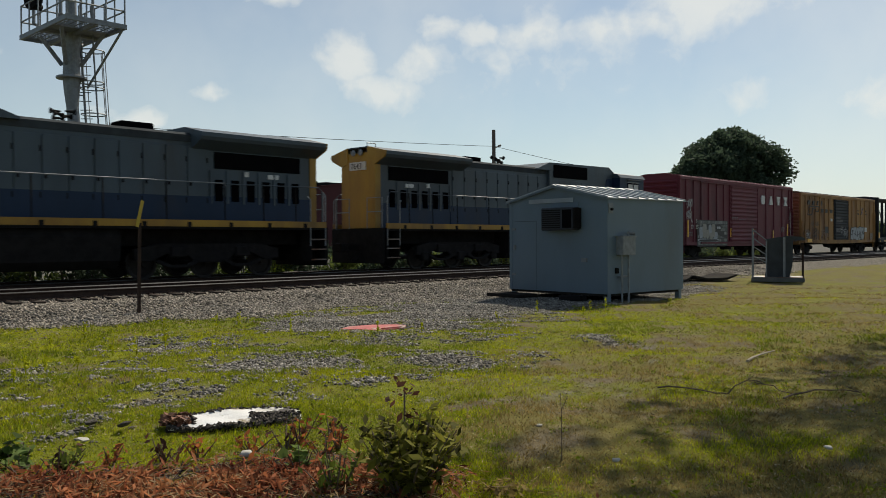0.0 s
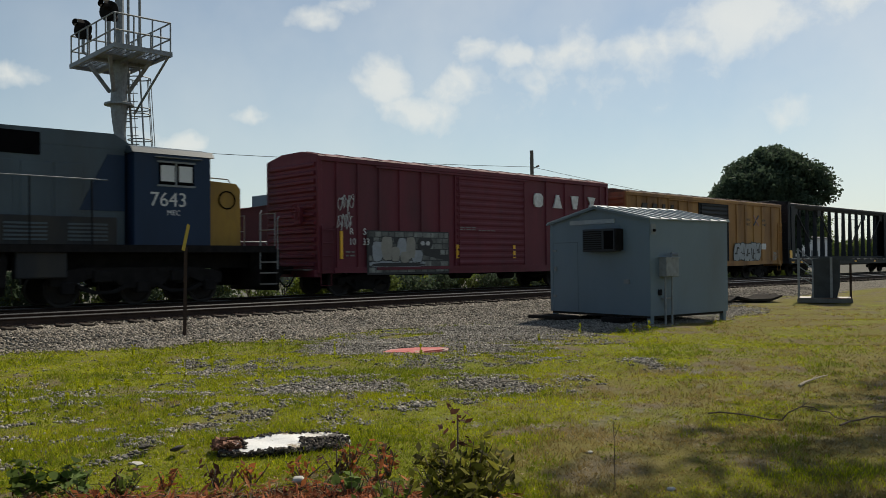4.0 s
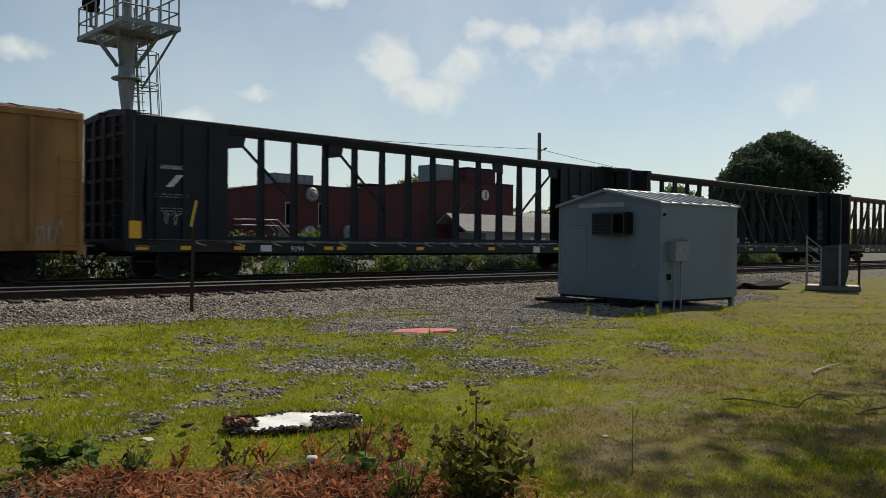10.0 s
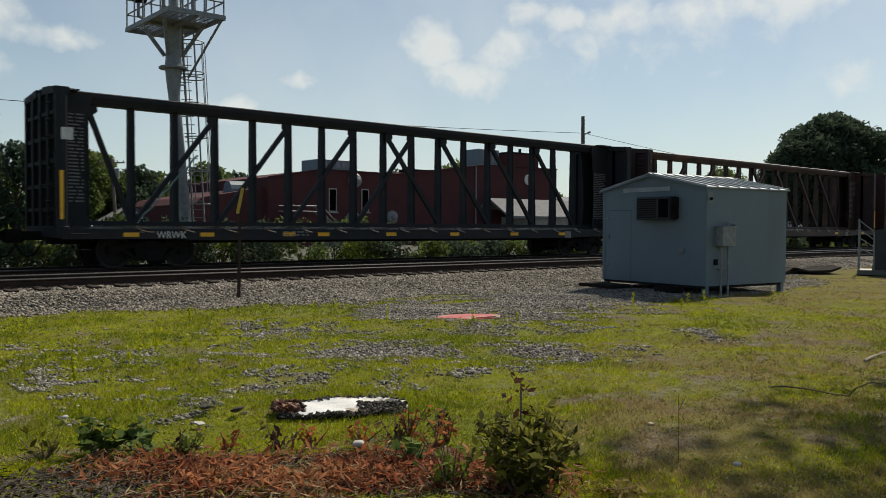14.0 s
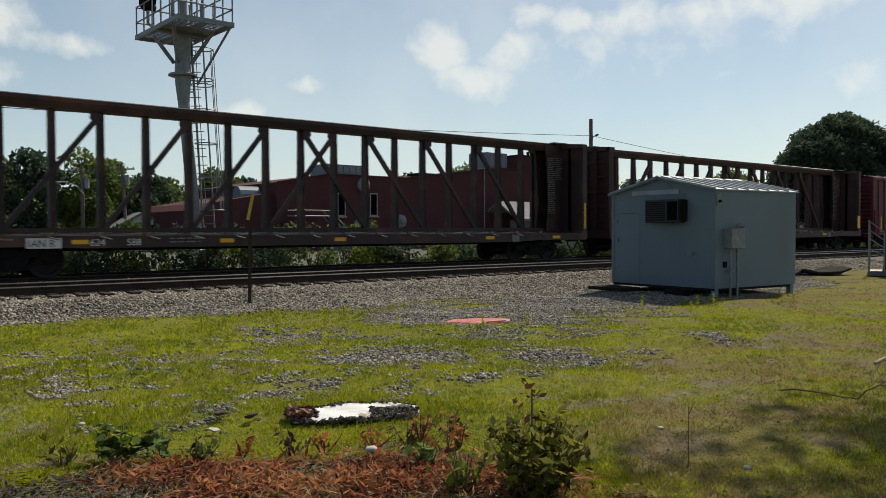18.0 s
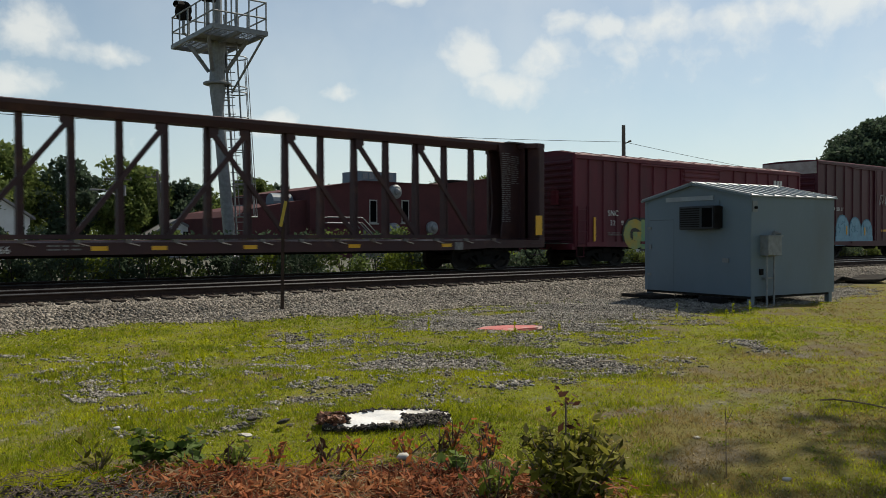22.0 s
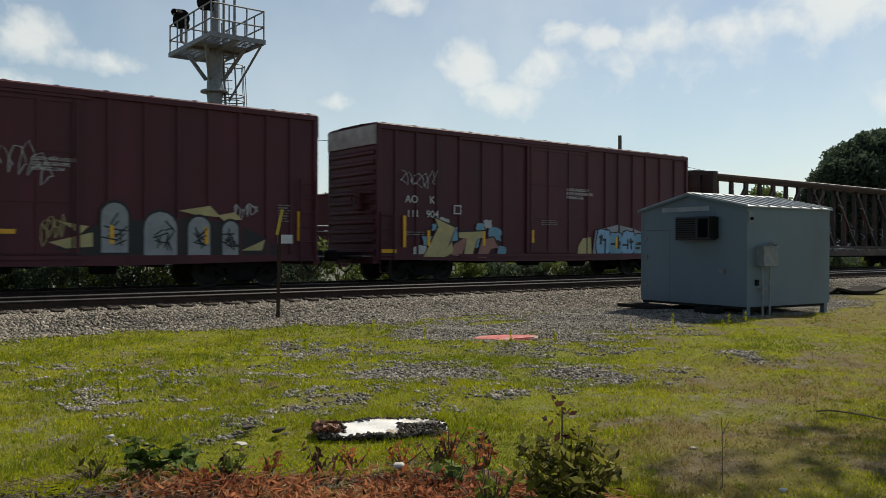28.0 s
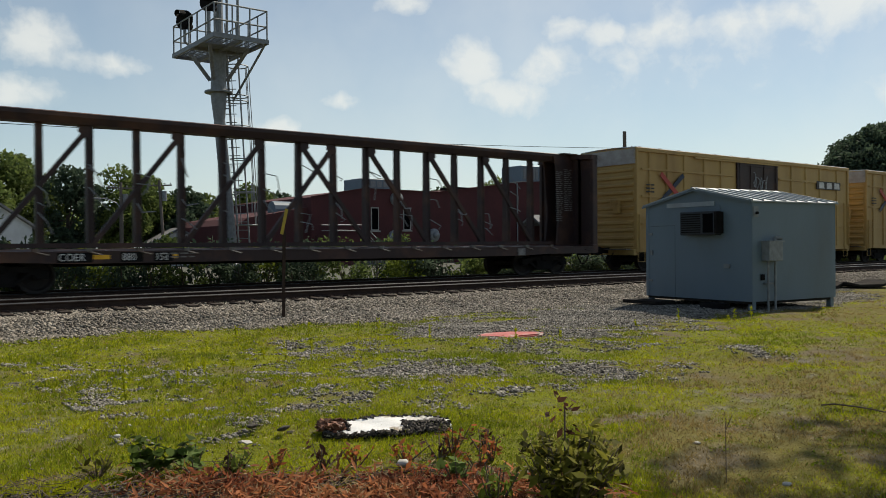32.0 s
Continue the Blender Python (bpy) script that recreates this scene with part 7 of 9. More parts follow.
    # roof with raised seams
    prof = [(-1.5, z1 + 0.02), (-1.48, z1 + 0.05), (-0.6, z1 + round_roof), (0.6, z1 + round_roof), (1.48, z1 + 0.05), (1.5, z1 + 0.02)]
    roof = part("roof", Geo().prism(prof, "x", 0.0, L), roof_paint, car)
    for k in range(14):
        x = 0.25 + (L - 0.5) * k / 13
        g = Geo()
        up = [(y, z + seam) for y, z in prof[1:5]]
        g.prism([(-1.5, z1 + 0.03)] + up + [(1.5, z1 + 0.03)] + [(y, z - 0.02) for y, z in reversed(prof[1:5])], "x", x - 0.05, x + 0.05)
        part("roof_seam", g, roof_paint, roof)
    # underframe
    part("centre_sill", Geo().box(0.1, L - 0.1, -0.35, 0.35, 0.72, z0 + 0.1), M_UNDER, car)
    for x in np.linspace(2.9, L - 2.9, 7):
        part("cross_bearer", Geo().box(x - 0.06, x + 0.06, -1.4, 1.4, z0 - 0.12, z0 + 0.1), M_UNDER, car)
    part("brake_cylinder", Geo().tube((L * 0.42, -0.8, 0.62), (L * 0.42 + 0.9, -0.8, 0.62), 0.18, n=12), M_UNDER, car)
    part("air_reservoir", Geo().tube((L * 0.6, -0.7, 0.6), (L * 0.6 + 0.6, -0.7, 0.6), 0.22, n=12), M_UNDER, car)
    bogie(car, 2.15)
    bogie(car, L - 2.15)
    for x, z, w, h in reflect:
        patch(car, x, z, w, h, y=-1.52)
    CARS.append((car, u))
    return car


def centerbeam(label, u, L, paint, solid=0.0, flip_at=None, columns=None, bulk=1.0):
    """A flat wagon for timber: deck, two bulkheads and a tall central truss. solid: length of plated panels at each end of the truss."""
    car = thing("centerbeam_flatcar", ground_pose(u), label, "flatcar", "wagons of the train")
    top = 4.49
    for s in (-1, 1):
        part("side_sill", Geo().prism([(0.0, 1.0), (0, 0.76), (2.6, 0.76), (4.0, 0.71), (L - 4.0, 0.71), (L - 2.6, 0.76), (L, 0.76), (L, 1.0)], "y", *sorted((s * 1.50, s * 1.38))), paint, car)
        part("sill_flange", Geo().box(0, L, *sorted((s * 1.515, s * 1.40)), 0.985, 1.02), paint, car)
        for k in range(int(L / 1.22) - 1):
            x = 1.8 + 1.22 * k
            if x < L - 1.6:
                g = Geo().box(x, x + 0.16, *sorted((s * 1.53, s * 1.40)), 1.01, 1.09).tube((x + 0.08, s * 1.53, 1.0), (x + 0.36, s * 1.54, 0.93), 0.018, n=5)
                part("strap_winch", g, M_STEEL, car)
    part("deck", Geo().prism([(-1.4, 0.92), (1.4, 0.92), (1.4, 0.99), (0.2, 1.08), (-0.2, 1.08), (-1.4, 0.99)], "x", 0.2, L - 0.2), paint, car)
    part("centre_sill", Geo().box(0.1, L - 0.1, -0.3, 0.3, 0.62, 0.95), M_UNDER, car)
    for x in np.linspace(3.6, L - 3.6, 10):
        part("cross_bearer", Geo().prism([(-1.38, 0.84), (-0.3, 0.7), (0.3, 0.7), (1.38, 0.84), (1.38, 0.92), (-1.38, 0.92)], "x", x - 0.05, x + 0.05), M_UNDER, car)
    # bulkheads
    for x, way in ((0.0, -1), (L, 1)):
        inner = x - way * bulk
        b = part("bulkhead", Geo().box(*sorted((x, x - way * 0.08)), -1.42, 1.42, 1.05, top - 0.04), paint, car, "tall ribbed bulkhead")
        for y in (-1.37, -0.7, 0.0, 0.7, 1.37):
            part("bulkhead_post", Geo().box(*sorted((x + way * 0.10, x - way * 0.08)), y - 0.07, y + 0.07, 1.0, top), paint, b)
        for z in (1.5, 2.1, 2.7, 3.3, 3.9, 4.45):
            part("bulkhead_rib", Geo().box(*sorted((x + way * 0.07, x)), -1.4, 1.4, z - 0.05, z + 0.05), paint, b)
        for s in (-1, 1):
            if way < 0 or True:
                part("wing_plate", Geo().prism([(x, 1.08), (inner, 1.08), (inner + way * 0.15, 2.2), (inner, top - 0.45), (inner - way * 0.12, top), (x, top)], "y", *sorted((s * 0.34, s * 0.28))), paint, car)
            part("corner_post", Geo().box(*sorted((x, x - way * 0.16)), *sorted((s * 1.46, s * 1.30)), 1.05, top - 0.02, chamfer=0.02), paint, car)
            part("bulkhead_cap", Geo().prism([(s * 1.46, top - 0.16), (s * 1.46, top), (s * 0.3, top + 0.10), (s * 0.3, top - 0.1)], "x", *sorted((x - way * 0.22, x + way * 0.1))), paint, car)
        part("end_sill", Geo().box(*sorted((x + way * 0.1, x - way * 0.2)), -1.48, 1.48, 0.78, 1.09, chamfer=0.02), paint, car)
        rungs(car, min(x - way * 0.2, x - way * 0.65), max(x - way * 0.2, x - way * 0.65), -1.56, [0.5, 0.9], paint)
        for k in range(8):
            zz = 1.3 + 0.4 * k
            part("end_rung", Geo().pipe([(x + way * 0.08, -1.3, zz), (x + way * 0.2, -1.3, zz), (x + way * 0.2, -0.9, zz), (x + way * 0.08, -0.9, zz)], 0.014, 5), paint, car)
        part("tread_board", Geo().box(*sorted((x + way * 0.02, x - way * 0.75)), -0.5, 0.5, top + 0.08, top + 0.12), M_STEEL, car)
        coupler(car, x, way)
        # plated panels next to the bulkheads
        if solid:
            for s in (-1, 1):
                pl = part("truss_panel", Geo().box(*sorted((inner, x - way * solid)), *sorted((s * 0.3, s * 0.26)), 1.1, top - 0.05), paint, car, "solid plated panel of the centre truss")
                for k in range(int(solid / 0.85)):
                    xx = x - way * (bulk + 0.3 + 0.8 * k)
                    if abs(xx - x) < solid - 0.1:
                        part("panel_rib", Geo().box(xx - 0.06, xx + 0.06, *sorted((s * 0.36, s * 0.29)), 1.1, top - 0.1), paint, pl)
    # truss: top chord, columns, braces
    part("top_chord", Geo().prism([(-0.30, top - 0.02), (-0.30, top + 0.08), (-0.18, top + 0.12), (0.18, top + 0.12), (0.30, top + 0.08), (0.30, top - 0.02), (0.22, top - 0.2), (-0.22, top - 0.2)], "x", 0.1, L - 0.1), paint, car)
    part("bottom_chord", Geo().box(0.3, L - 0.3, -0.2, 0.2, 1.1, 1.22), paint, car)
    bogie(car, 2.35)
    bogie(car, L - 2.35)
    return car


def truss(car, paint, xs, braces, wide=0.17, low=1.1, high=4.32, gusset=True):
    """Columns at xs; braces: (column index at the top, column index at the foot)."""
    for x in xs:
        g = Geo()
        g.prism([(-0.14, low), (0.14, low), (0.08, high), (-0.08, high)], "x", x - wide / 2, x - wide / 2 + 0.03)
        g.prism([(-0.14, low), (0.14, low), (0.08, high), (-0.08, high)], "x", x + wide / 2 - 0.03, x + wide / 2)
        g.prism([(-0.11, low), (0.11, low), (0.06, high), (-0.06, high)], "x", x - wide / 2 + 0.03, x + wide / 2 - 0.03)
        part("column", g, paint, car)
    for a, b in braces:
        xa, xb = xs[a], xs[b]
        d = 1 if xb > xa else -1
        part("brace", Geo().beam((xa + d * 0.05, -0.1, high - 0.12), (xb - d * 0.05, -0.1, low + 0.1), 0.12, 0.13), paint, car)
        if gusset:
            part("gusset", Geo().prism([(xa, high + 0.05), (xa + d * 0.28, high + 0.05), (xa + d * 0.30, high - 0.2), (xa + d * 0.16, high - 0.32), (xa, high - 0.36)], "y", -0.15, -0.11), paint, car)


# the order of the wagons behind the engines
def red_gatx():
    c = boxcar("red boxcar with ribbed ridged doors and spray paint", 40.67, 15.46, 0.72, 4.45, M_RED, M_RED, [0.75, 1.6, 2.5, 3.4, 4.4, 5.3, 11.25, 12.48, 13.81, 14.94], (5.95, 10.0), M_RED,
               reflect=[(0.87, 1.65, 0.11, 0.9), (6.1, 1.45, 0.13, 0.5), (9.2, 1.45, 0.13, 0.5), (12.26, 1.38, 0.11, 0.5), (14.58, 1.6, 0.11, 0.9), (3.2, 1.4, 0.1, 0.5)])
    # four plain pale shapes in place of the maker's initials
    y = -1.5
    for k, x in enumerate((10.43, 11.65, 12.85, 14.0)):
        shape = [[(x + 0.1, 3.25), (x + 0.42, 3.25), (x + 0.54, 3.37), (x + 0.54, 3.68), (x + 0.42, 3.8), (x + 0.1, 3.8), (x, 3.68), (x, 3.37)],
                 [(x, 3.25), (x + 0.56, 3.25), (x + 0.36, 3.8), (x + 0.2, 3.8)],
                 [(x + 0.12, 3.25), (x + 0.36, 3.25), (x + 0.48, 3.8), (x, 3.8)],
                 [(x, 3.25), (x + 0.54, 3.25), (x + 0.38, 3.52), (x + 0.54, 3.8), (x, 3.8), (x + 0.16, 3.52)]][k]
        part("emblem", sheet(shape, y - 0.02, y + 0.03), M_WHITE, c, "plain white painted shape")
    # brick-like panel of spray paint with pale shapes on a table
    yp = -1.522
    p = part("spray_painting", sheet([(1.9, 0.66), (5.65, 0.66), (5.65, 2.14), (1.9, 2.14)], yp - 0.005, yp + 0.01), M_KBLACK, c, "black and grey spray-painted block pattern")
    rng = random.Random(4)
    M_DIM = shade("grey spray paint in two tones", (0.21, 0.22, 0.2), 0.6, colour2=(0.07, 0.075, 0.07), scale=3, vary=0.5, bump=0)
    M_BONE = spray("grey-beige spray paint", (0.24, 0.225, 0.19))
    for r in range(7):
        x = 1.98 + (0.2 if r % 2 else 0)
        while x < 5.5:
            w = rng.uniform(0.22, 0.4)
            if rng.random() < 0.93:
                part("spray_fill", Geo().box(x, min(x + w, 5.6), yp - 0.008, yp + 0.01, 0.72 + 0.2 * r + 0.015, 0.72 + 0.2 * r + 0.185), M_DIM, p)
            x += w + 0.035
    for k, (a, b, lo, hi) in enumerate(((2.12, 2.55, 1.12, 1.78), (2.5, 2.98, 1.15, 1.95), (2.95, 3.3, 1.1, 1.6), (3.2, 3.62, 1.3, 1.9), (3.35, 3.75, 1.05, 1.45), (3.6, 4.02, 1.2, 1.92), (3.85, 4.35, 1.08, 1.5))):
        part("spray_rim", Geo().add(*_prism(grow(blob(a, b, lo, hi, random.Random(k)), 0.025), yp - 0.013 - 0.001 * (k % 3), yp + 0.005)), M_KBLACK, p)
        part("spray_fill", Geo().add(*_prism(blob(a, b, lo, hi, random.Random(k)), yp - 0.019 - 0.001 * (k % 3), yp + 0.005)), M_BONE if k % 3 else M_SILVER, p)
    part("spray_fill", Geo().add(*_prism(blob(2.0, 4.5, 0.9, 1.12, random.Random(21)), yp - 0.012, yp + 0.005)), M_SILVER, p)
    part("spray_fill", Geo().add(*_prism(blob(2.1, 4.4, 0.93, 1.06, random.Random(22)), yp - 0.0135, yp + 0.005)), M_KBLACK, p)
    part("spray_fill", Geo().add(*_prism(blob(4.12, 4.82, 1.5, 1.92, random.Random(23)), yp - 0.0225, yp + 0.005)), M_KBLACK, p)
    for x in (4.36, 4.6):
        part("spray_fill", Geo().add(*_prism(blob(x - 0.09, x + 0.09, 1.66, 1.8, random.Random(24)), yp - 0.027, yp + 0.005)), M_CHALK, p)
    part("spray_fill", Geo().add(*_prism([(4.5, 1.4), (5.6, 1.3), (5.6, 1.1), (4.5, 1.3)], yp - 0.0125, yp + 0.005)), M_KBLACK, p)
    for x, txt, z in ((1.18, "R", 1.99), (1.74, "S", 1.99), (1.15, "10", 1.66), (1.72, "33", 1.66)):
        word(txt, 0.3, M_WHITE, c, on_side(x, z, y - 0.03))
    bars(c, 1.05, 1.45, 0.35, 2, y - 0.01, pitch=0.12, seed=9)
    scrawl(c, 0.75, 1.4, 2.75, 3.3, M_CHALK, 5, turns=18, r=0.02)
    scrawl(c, 0.7, 1.35, 2.15, 2.7, M_CHALK, 15, turns=22, r=0.02)
    scrawl(c, 14.85, 15.2, 1.0, 2.9, M_CHALK, 8, turns=22, r=0.014)
    bars(c, 13.6, 1.85, 0.5, 5, y, seed=2)
    bars(c, 7.2, 2.25, 0.9, 1, -1.535, seed=3)
    bars(c, 6.2, 2.35, 0.9, 2, -1.535, seed=6)
    bars(c, 14.1, 0.85, 0.6, 1, -1.53, seed=7)


def yellow_old():
    c = boxcar("weathered yellow boxcar with a black plug door", 57.59, 15.83, 0.78, 4.2, M_YEL, M_YELEND, [0.91, 1.77, 2.73, 3.65, 4.56, 5.45, 10.47, 11.46, 12.47, 13.45, 14.64], (6.4, 9.58), M_ROOF, door_paint=M_BLACK, rib_w=0.12)
    y = -1.5
    # plain dark shapes in the place of the owner's device
    for k, (x, w) in enumerate(((1.2, 0.55), (2.1, 0.5), (3.0, 0.3), (3.75, 0.3))):
        part("emblem", sheet([(x, 3.45), (x + w * 0.7, 3.45), (x + w * 0.9, 3.75), (x + w * 0.2, 3.75)], y - 0.02, y + 0.03), M_INK, c)
    for x, w in ((3.75, 0.5), (4.6, 0.5), (5.55, 0.55)):
        part("emblem", sheet([(x, 2.95), (x + w * 0.85, 2.95), (x + w, 3.2), (x + w * 0.15, 3.2)], y - 0.02, y + 0.03), M_INK, c)
    g = Geo()
    for a, b in (((1.25, 2.75), (1.5, 3.35)), ((1.5, 3.35), (3.35, 3.35)), ((3.35, 3.35), (3.25, 3.0)), ((3.25, 3.0), (2.75, 3.0)), ((2.75, 3.0), (2.7, 3.2)), ((2.7, 3.2), (2.15, 3.2)), ((2.15, 3.2), (2.0, 2.75)), ((2.0, 2.75), (1.25, 2.75))):
        g.beam((a[0], y - 0.014, a[1]), (b[0], y - 0.014, b[1]), 0.03, 0.07)
    part("emblem", g, M_INK, c, "dark painted frame shape")
    word("RB  OX-", 0.42, M_INK, c, on_side(1.92, 2.0, y - 0.012))
    word("20 705", 0.36, M_INK, c, on_side(2.1, 1.62, y - 0.012))
    word("next\nload", 0.26, M_INK, c, on_side(11.5, 3.2, y - 0.012), shear=0.25)
    word("any\nroad", 0.26, M_INK, c, on_side(13.38, 3.2, y - 0.012), shear=0.25)
    part("emblem", Geo().beam((12.35, y - 0.012, 2.95), (12.95, y - 0.012, 3.5), 0.02, 0.09), M_BLUE, c)
    part("emblem", Geo().beam((12.35, y - 0.02, 3.5), (12.95, y - 0.02, 2.95), 0.02, 0.09), M_SALMON, c)
    tag_panel(c, 10.1, 13.2, 1.0, 1.95, 5, [M_SILVER], M_KBLACK, 11, lean=0.25, strokes=3)
    M_GHOST = spray("faded brown spray paint", (0.13, 0.06, 0.03))
    for k, (a, b) in enumerate(((0.4, 1.9), (2.0, 3.6), (3.7, 5.4))):
        scrawl(c, a, b, 0.95, 1.75, M_GHOST, 130 + k, r=0.05, turns=18)
    scrawl(c, 7.6, 9.2, 1.2, 2.0, M_CHALK, 12, y=-1.54, r=0.015, turns=24)
    bars(c, 6.75, 2.65, 1.0, 2, -1.54, seed=8)
    bars(c, 6.85, 2.45, 1.3, 2, -1.54, seed=9)
    bars(c, 6.8, 1.85, 0.7, 4, -1.54, seed=10)
    part("placard", sheet([(13.3, 1.62), (13.85, 1.62), (13.85, 1.95), (13.3, 1.95)], y - 0.012, y + 0.02), M_WHITE, c)
    part("data_panel", sheet([(4.5, 1.5), (5.2, 1.5), (5.2, 1.95), (4.5, 1.95)], y - 0.015, y + 0.02), M_INK, c)
    part("placard", sheet([(5.75, 2.35), (6.05, 2.35), (6.05, 2.55), (5.75, 2.55)], y - 0.02, y + 0.02), M_WHITE, c)
    for x, m, s in ((0.9, M_INK, 21), (2.3, M_INK, 22), (14.7, M_CHALK, 23), (1.0, M_CHALK, 24)):
        scrawl(c, x, x + 0.7, 1.0, 1.7, m, s, r=0.012)
    patch(c, 1.6, 0.95, 0.8, 0.24, y=-1.525)
    bars(c, 2.0, 1.3, 1.1, 2, y - 0.01, M_INK, seed=31)


def flat_cars():
    # black one with plated ends
    L = 22.85
    c = centerbeam("black centerbeam flatcar with plated truss ends", 74.6, L, M_BLACK, solid=3.5)
    xs = [3.62] + [4.80 + 1.219 * k for k in range(12)] + [19.3]
    truss(c, M_BLACK, xs[1:-1], [], wide=0.16)
    for x, d in ((3.55, 1), (7.24, 1), (15.77, -1), (19.25, -1)):
        part("knee", sheet([(x, 4.34), (x + d * 0.62, 4.34), (x + d * 0.55, 4.05), (x + d * 0.5, 3.93), (x, 3.86)], -0.2, -0.14), M_BLACK, c)
        part("brace", Geo().beam((x + d * 0.5, -0.17, 3.98), (x + d * 2.5, -0.17, 2.2), 0.07, 0.07), M_BLACK, c)
    word("WARNING!", 0.17, M_WHITE, c, on_side(1.25, 3.1, -0.345))
    part("arrow", sheet([(1.55, 2.6), (1.75, 2.6), (2.05, 2.95), (1.85, 2.95)], -0.35, -0.32), M_WHITE, c)
    word("WARNING!", 0.17, M_WHITE, c, on_side(L - 2.75, 3.1, -0.345))
    part("arrow", sheet([(L - 2.45, 2.6), (L - 2.25, 2.6), (L - 1.95, 2.95), (L - 2.15, 2.95)], -0.35, -0.32), M_WHITE, c)
    bars(c, L - 2.8, 2.4, 1.0, 1, -0.34, seed=44)
    scrawl(c, L - 2.6, L - 2.0, 1.45, 1.9, M_CHALK, 45, y=-0.345, r=0.014, turns=9)
    bars(c, 1.2, 2.4, 1.0, 2, -0.34, seed=41)
    bars(c, 1.3, 2.0, 0.8, 2, -0.34, seed=42)
    scrawl(c, 1.4, 2.0, 1.45, 1.9, M_CHALK, 43, y=-0.345, r=0.014, turns=9)
    word("9194", 0.24, M_WHITE, c, on_side(4.95, 0.77, -1.502))
    part("placard", sheet([(3.92, 0.77), (4.28, 0.77), (4.28, 0.96), (3.92, 0.96)], -1.512, -1.49), M_WHITE, c)
    part("placard", sheet([(16.17, 0.72), (16.55, 0.72), (16.55, 0.96), (16.17, 0.96)], -1.512, -1.49), M_WHITE, c)
    part("placard", sheet([(0.02, 1.12), (0.34, 1.12), (0.34, 1.58), (0.02, 1.58)], -1.48, -1.45), M_REFL, c, "yellow plate")
    for x in (0.36, 1.6, 3.22, 6.34, 6.83, 10.19, 13.77, 17.6, 20.6, 21.9):
        patch(c, x, 0.87, 0.33, 0.11)
    CARS.append((c, 74.6))

    def lattice(c, paint, first):
        xs = [first + 1.219 * k for k in range(17)]
        truss(c, paint, xs, [(0, 1), (3, 1), (5, 3), (7, 5), (8, 10), (9, 7), (10, 12), (12, 14), (14, 16)], wide=0.17)
        return xs

    def small_marks(c, L, marks, light=M_FADED, seed=0):
        for x in marks:
            patch(c, x, 0.87, 0.4, 0.11)
        part("placard", Geo().box(L - 4.06, L - 3.72, -1.515, -1.49, 0.72, 0.97).box(L - 4.03, L - 3.75, -1.52, -1.51, 0.75, 0.94), light, c)
        bars(c, 6.1, 0.96, 0.85, 2, -1.505, light, 0.09, seed)
        bars(c, 1.9, 0.96, 0.5, 1, -1.505, light, 0.09, seed + 1)

    L2 = 22.42
    c = centerbeam("black centerbeam flatcar with diagonal truss braces", 98.95, L2, M_BLACK)
    lattice(c, M_BLACK, 1.0)
    small_marks(c, L2, (1.69, 3.75, 6.28, 7.46, 10.0, 12.7, 15.6, 18.2), seed=50)
    word("WRWK", 0.27, M_WHITE, c, on_side(2.35, 0.77, -1.504), wide=0.9)
    bars(c, 0.5, 4.0, 0.38, 26, -0.345, pitch=0.09, seed=51)
    patch(c, 0.02, 1.85, 0.09, 1.2, y=-1.48)
    part("placard", Geo().box(0.02, 0.3, -1.47, -1.45, 3.2, 3.5), M_WHITE, c)
    bars(c, L2 - 0.95, 3.4, 0.75, 26, -0.345, seed=52)
    strap = [(3.95 - 0.17 * k, -0.42 - 0.03 * math.sin(k), 3.1 - 0.19 * k + 0.04 * math.sin(k * 2.3)) for k in range(11)]
    part("hanging_strap", Geo().pipe(strap, 0.03, 6, end=0.02), spray("pale green webbing", (0.16, 0.24, 0.22)), c, "pale green load strap hanging off the truss")
    CARS.append((c, 98.95))

    L3 = 22.8
    c = centerbeam("brown centerbeam flatcar with diagonal truss braces", 122.78, L3, M_DARKBROWN)
    lattice(c, M_DARKBROWN, 1.16)
    small_marks(c, L3, (3.85, 7.72, 11.41, 17.65, 21.07), seed=60)
    part("mark_plate", sheet([(2.62, 0.72), (3.42, 0.72), (3.42, 0.97), (2.62, 0.97)], -1.508, -1.49), M_WHITE, c)
    word("IAN R", 0.24, M_INK, c, on_side(2.66, 0.76, -1.511), wide=1.0)
    word("624", 0.25, M_WHITE, c, on_side(4.08, 0.77, -1.504))
    word("588", 0.25, M_WHITE, c, on_side(4.98, 0.77, -1.504))
    bars(c, 0.6, 3.6, 0.42, 24, -0.345, seed=61)
    bars(c, L3 - 0.95, 4.0, 0.4, 30, -0.345, seed=62)
    bars(c, L3 - 0.5, 4.0, 0.35, 12, -0.345, seed=63)
    patch(c, 0.05, 1.7, 0.1, 1.0, y=-1.48)
    patch(c, L3 - 0.05, 1.7, 0.08, 1.0, y=-1.48)
    CARS.append((c, 122.78))

    L4 = 22.55
    c = centerbeam("brown-red centerbeam flatcar with diagonal truss braces", 147.16, L4, M_BROWN)
    lattice(c, M_BROWN, 0.90)
    small_marks(c, L4, (0.6, 7.29, 8.77, 11.28, 14.63, 18.15), seed=70)
    part("mark_plate", sheet([(2.58, 0.72), (3.34, 0.72), (3.34, 0.97), (2.58, 0.97)], -1.508, -1.49), M_UNDER, c)
    word("IAN R", 0.24, M_WHITE, c, on_side(2.63, 0.77, -1.511), wide=0.95)
    word("624", 0.25, M_WHITE, c, on_side(3.90, 0.77, -1.504))
    word("466", 0.25, M_WHITE, c, on_side(4.93, 0.77, -1.504))
    bars(c, 0.6, 3.6, 0.42, 24, -0.345, seed=71)
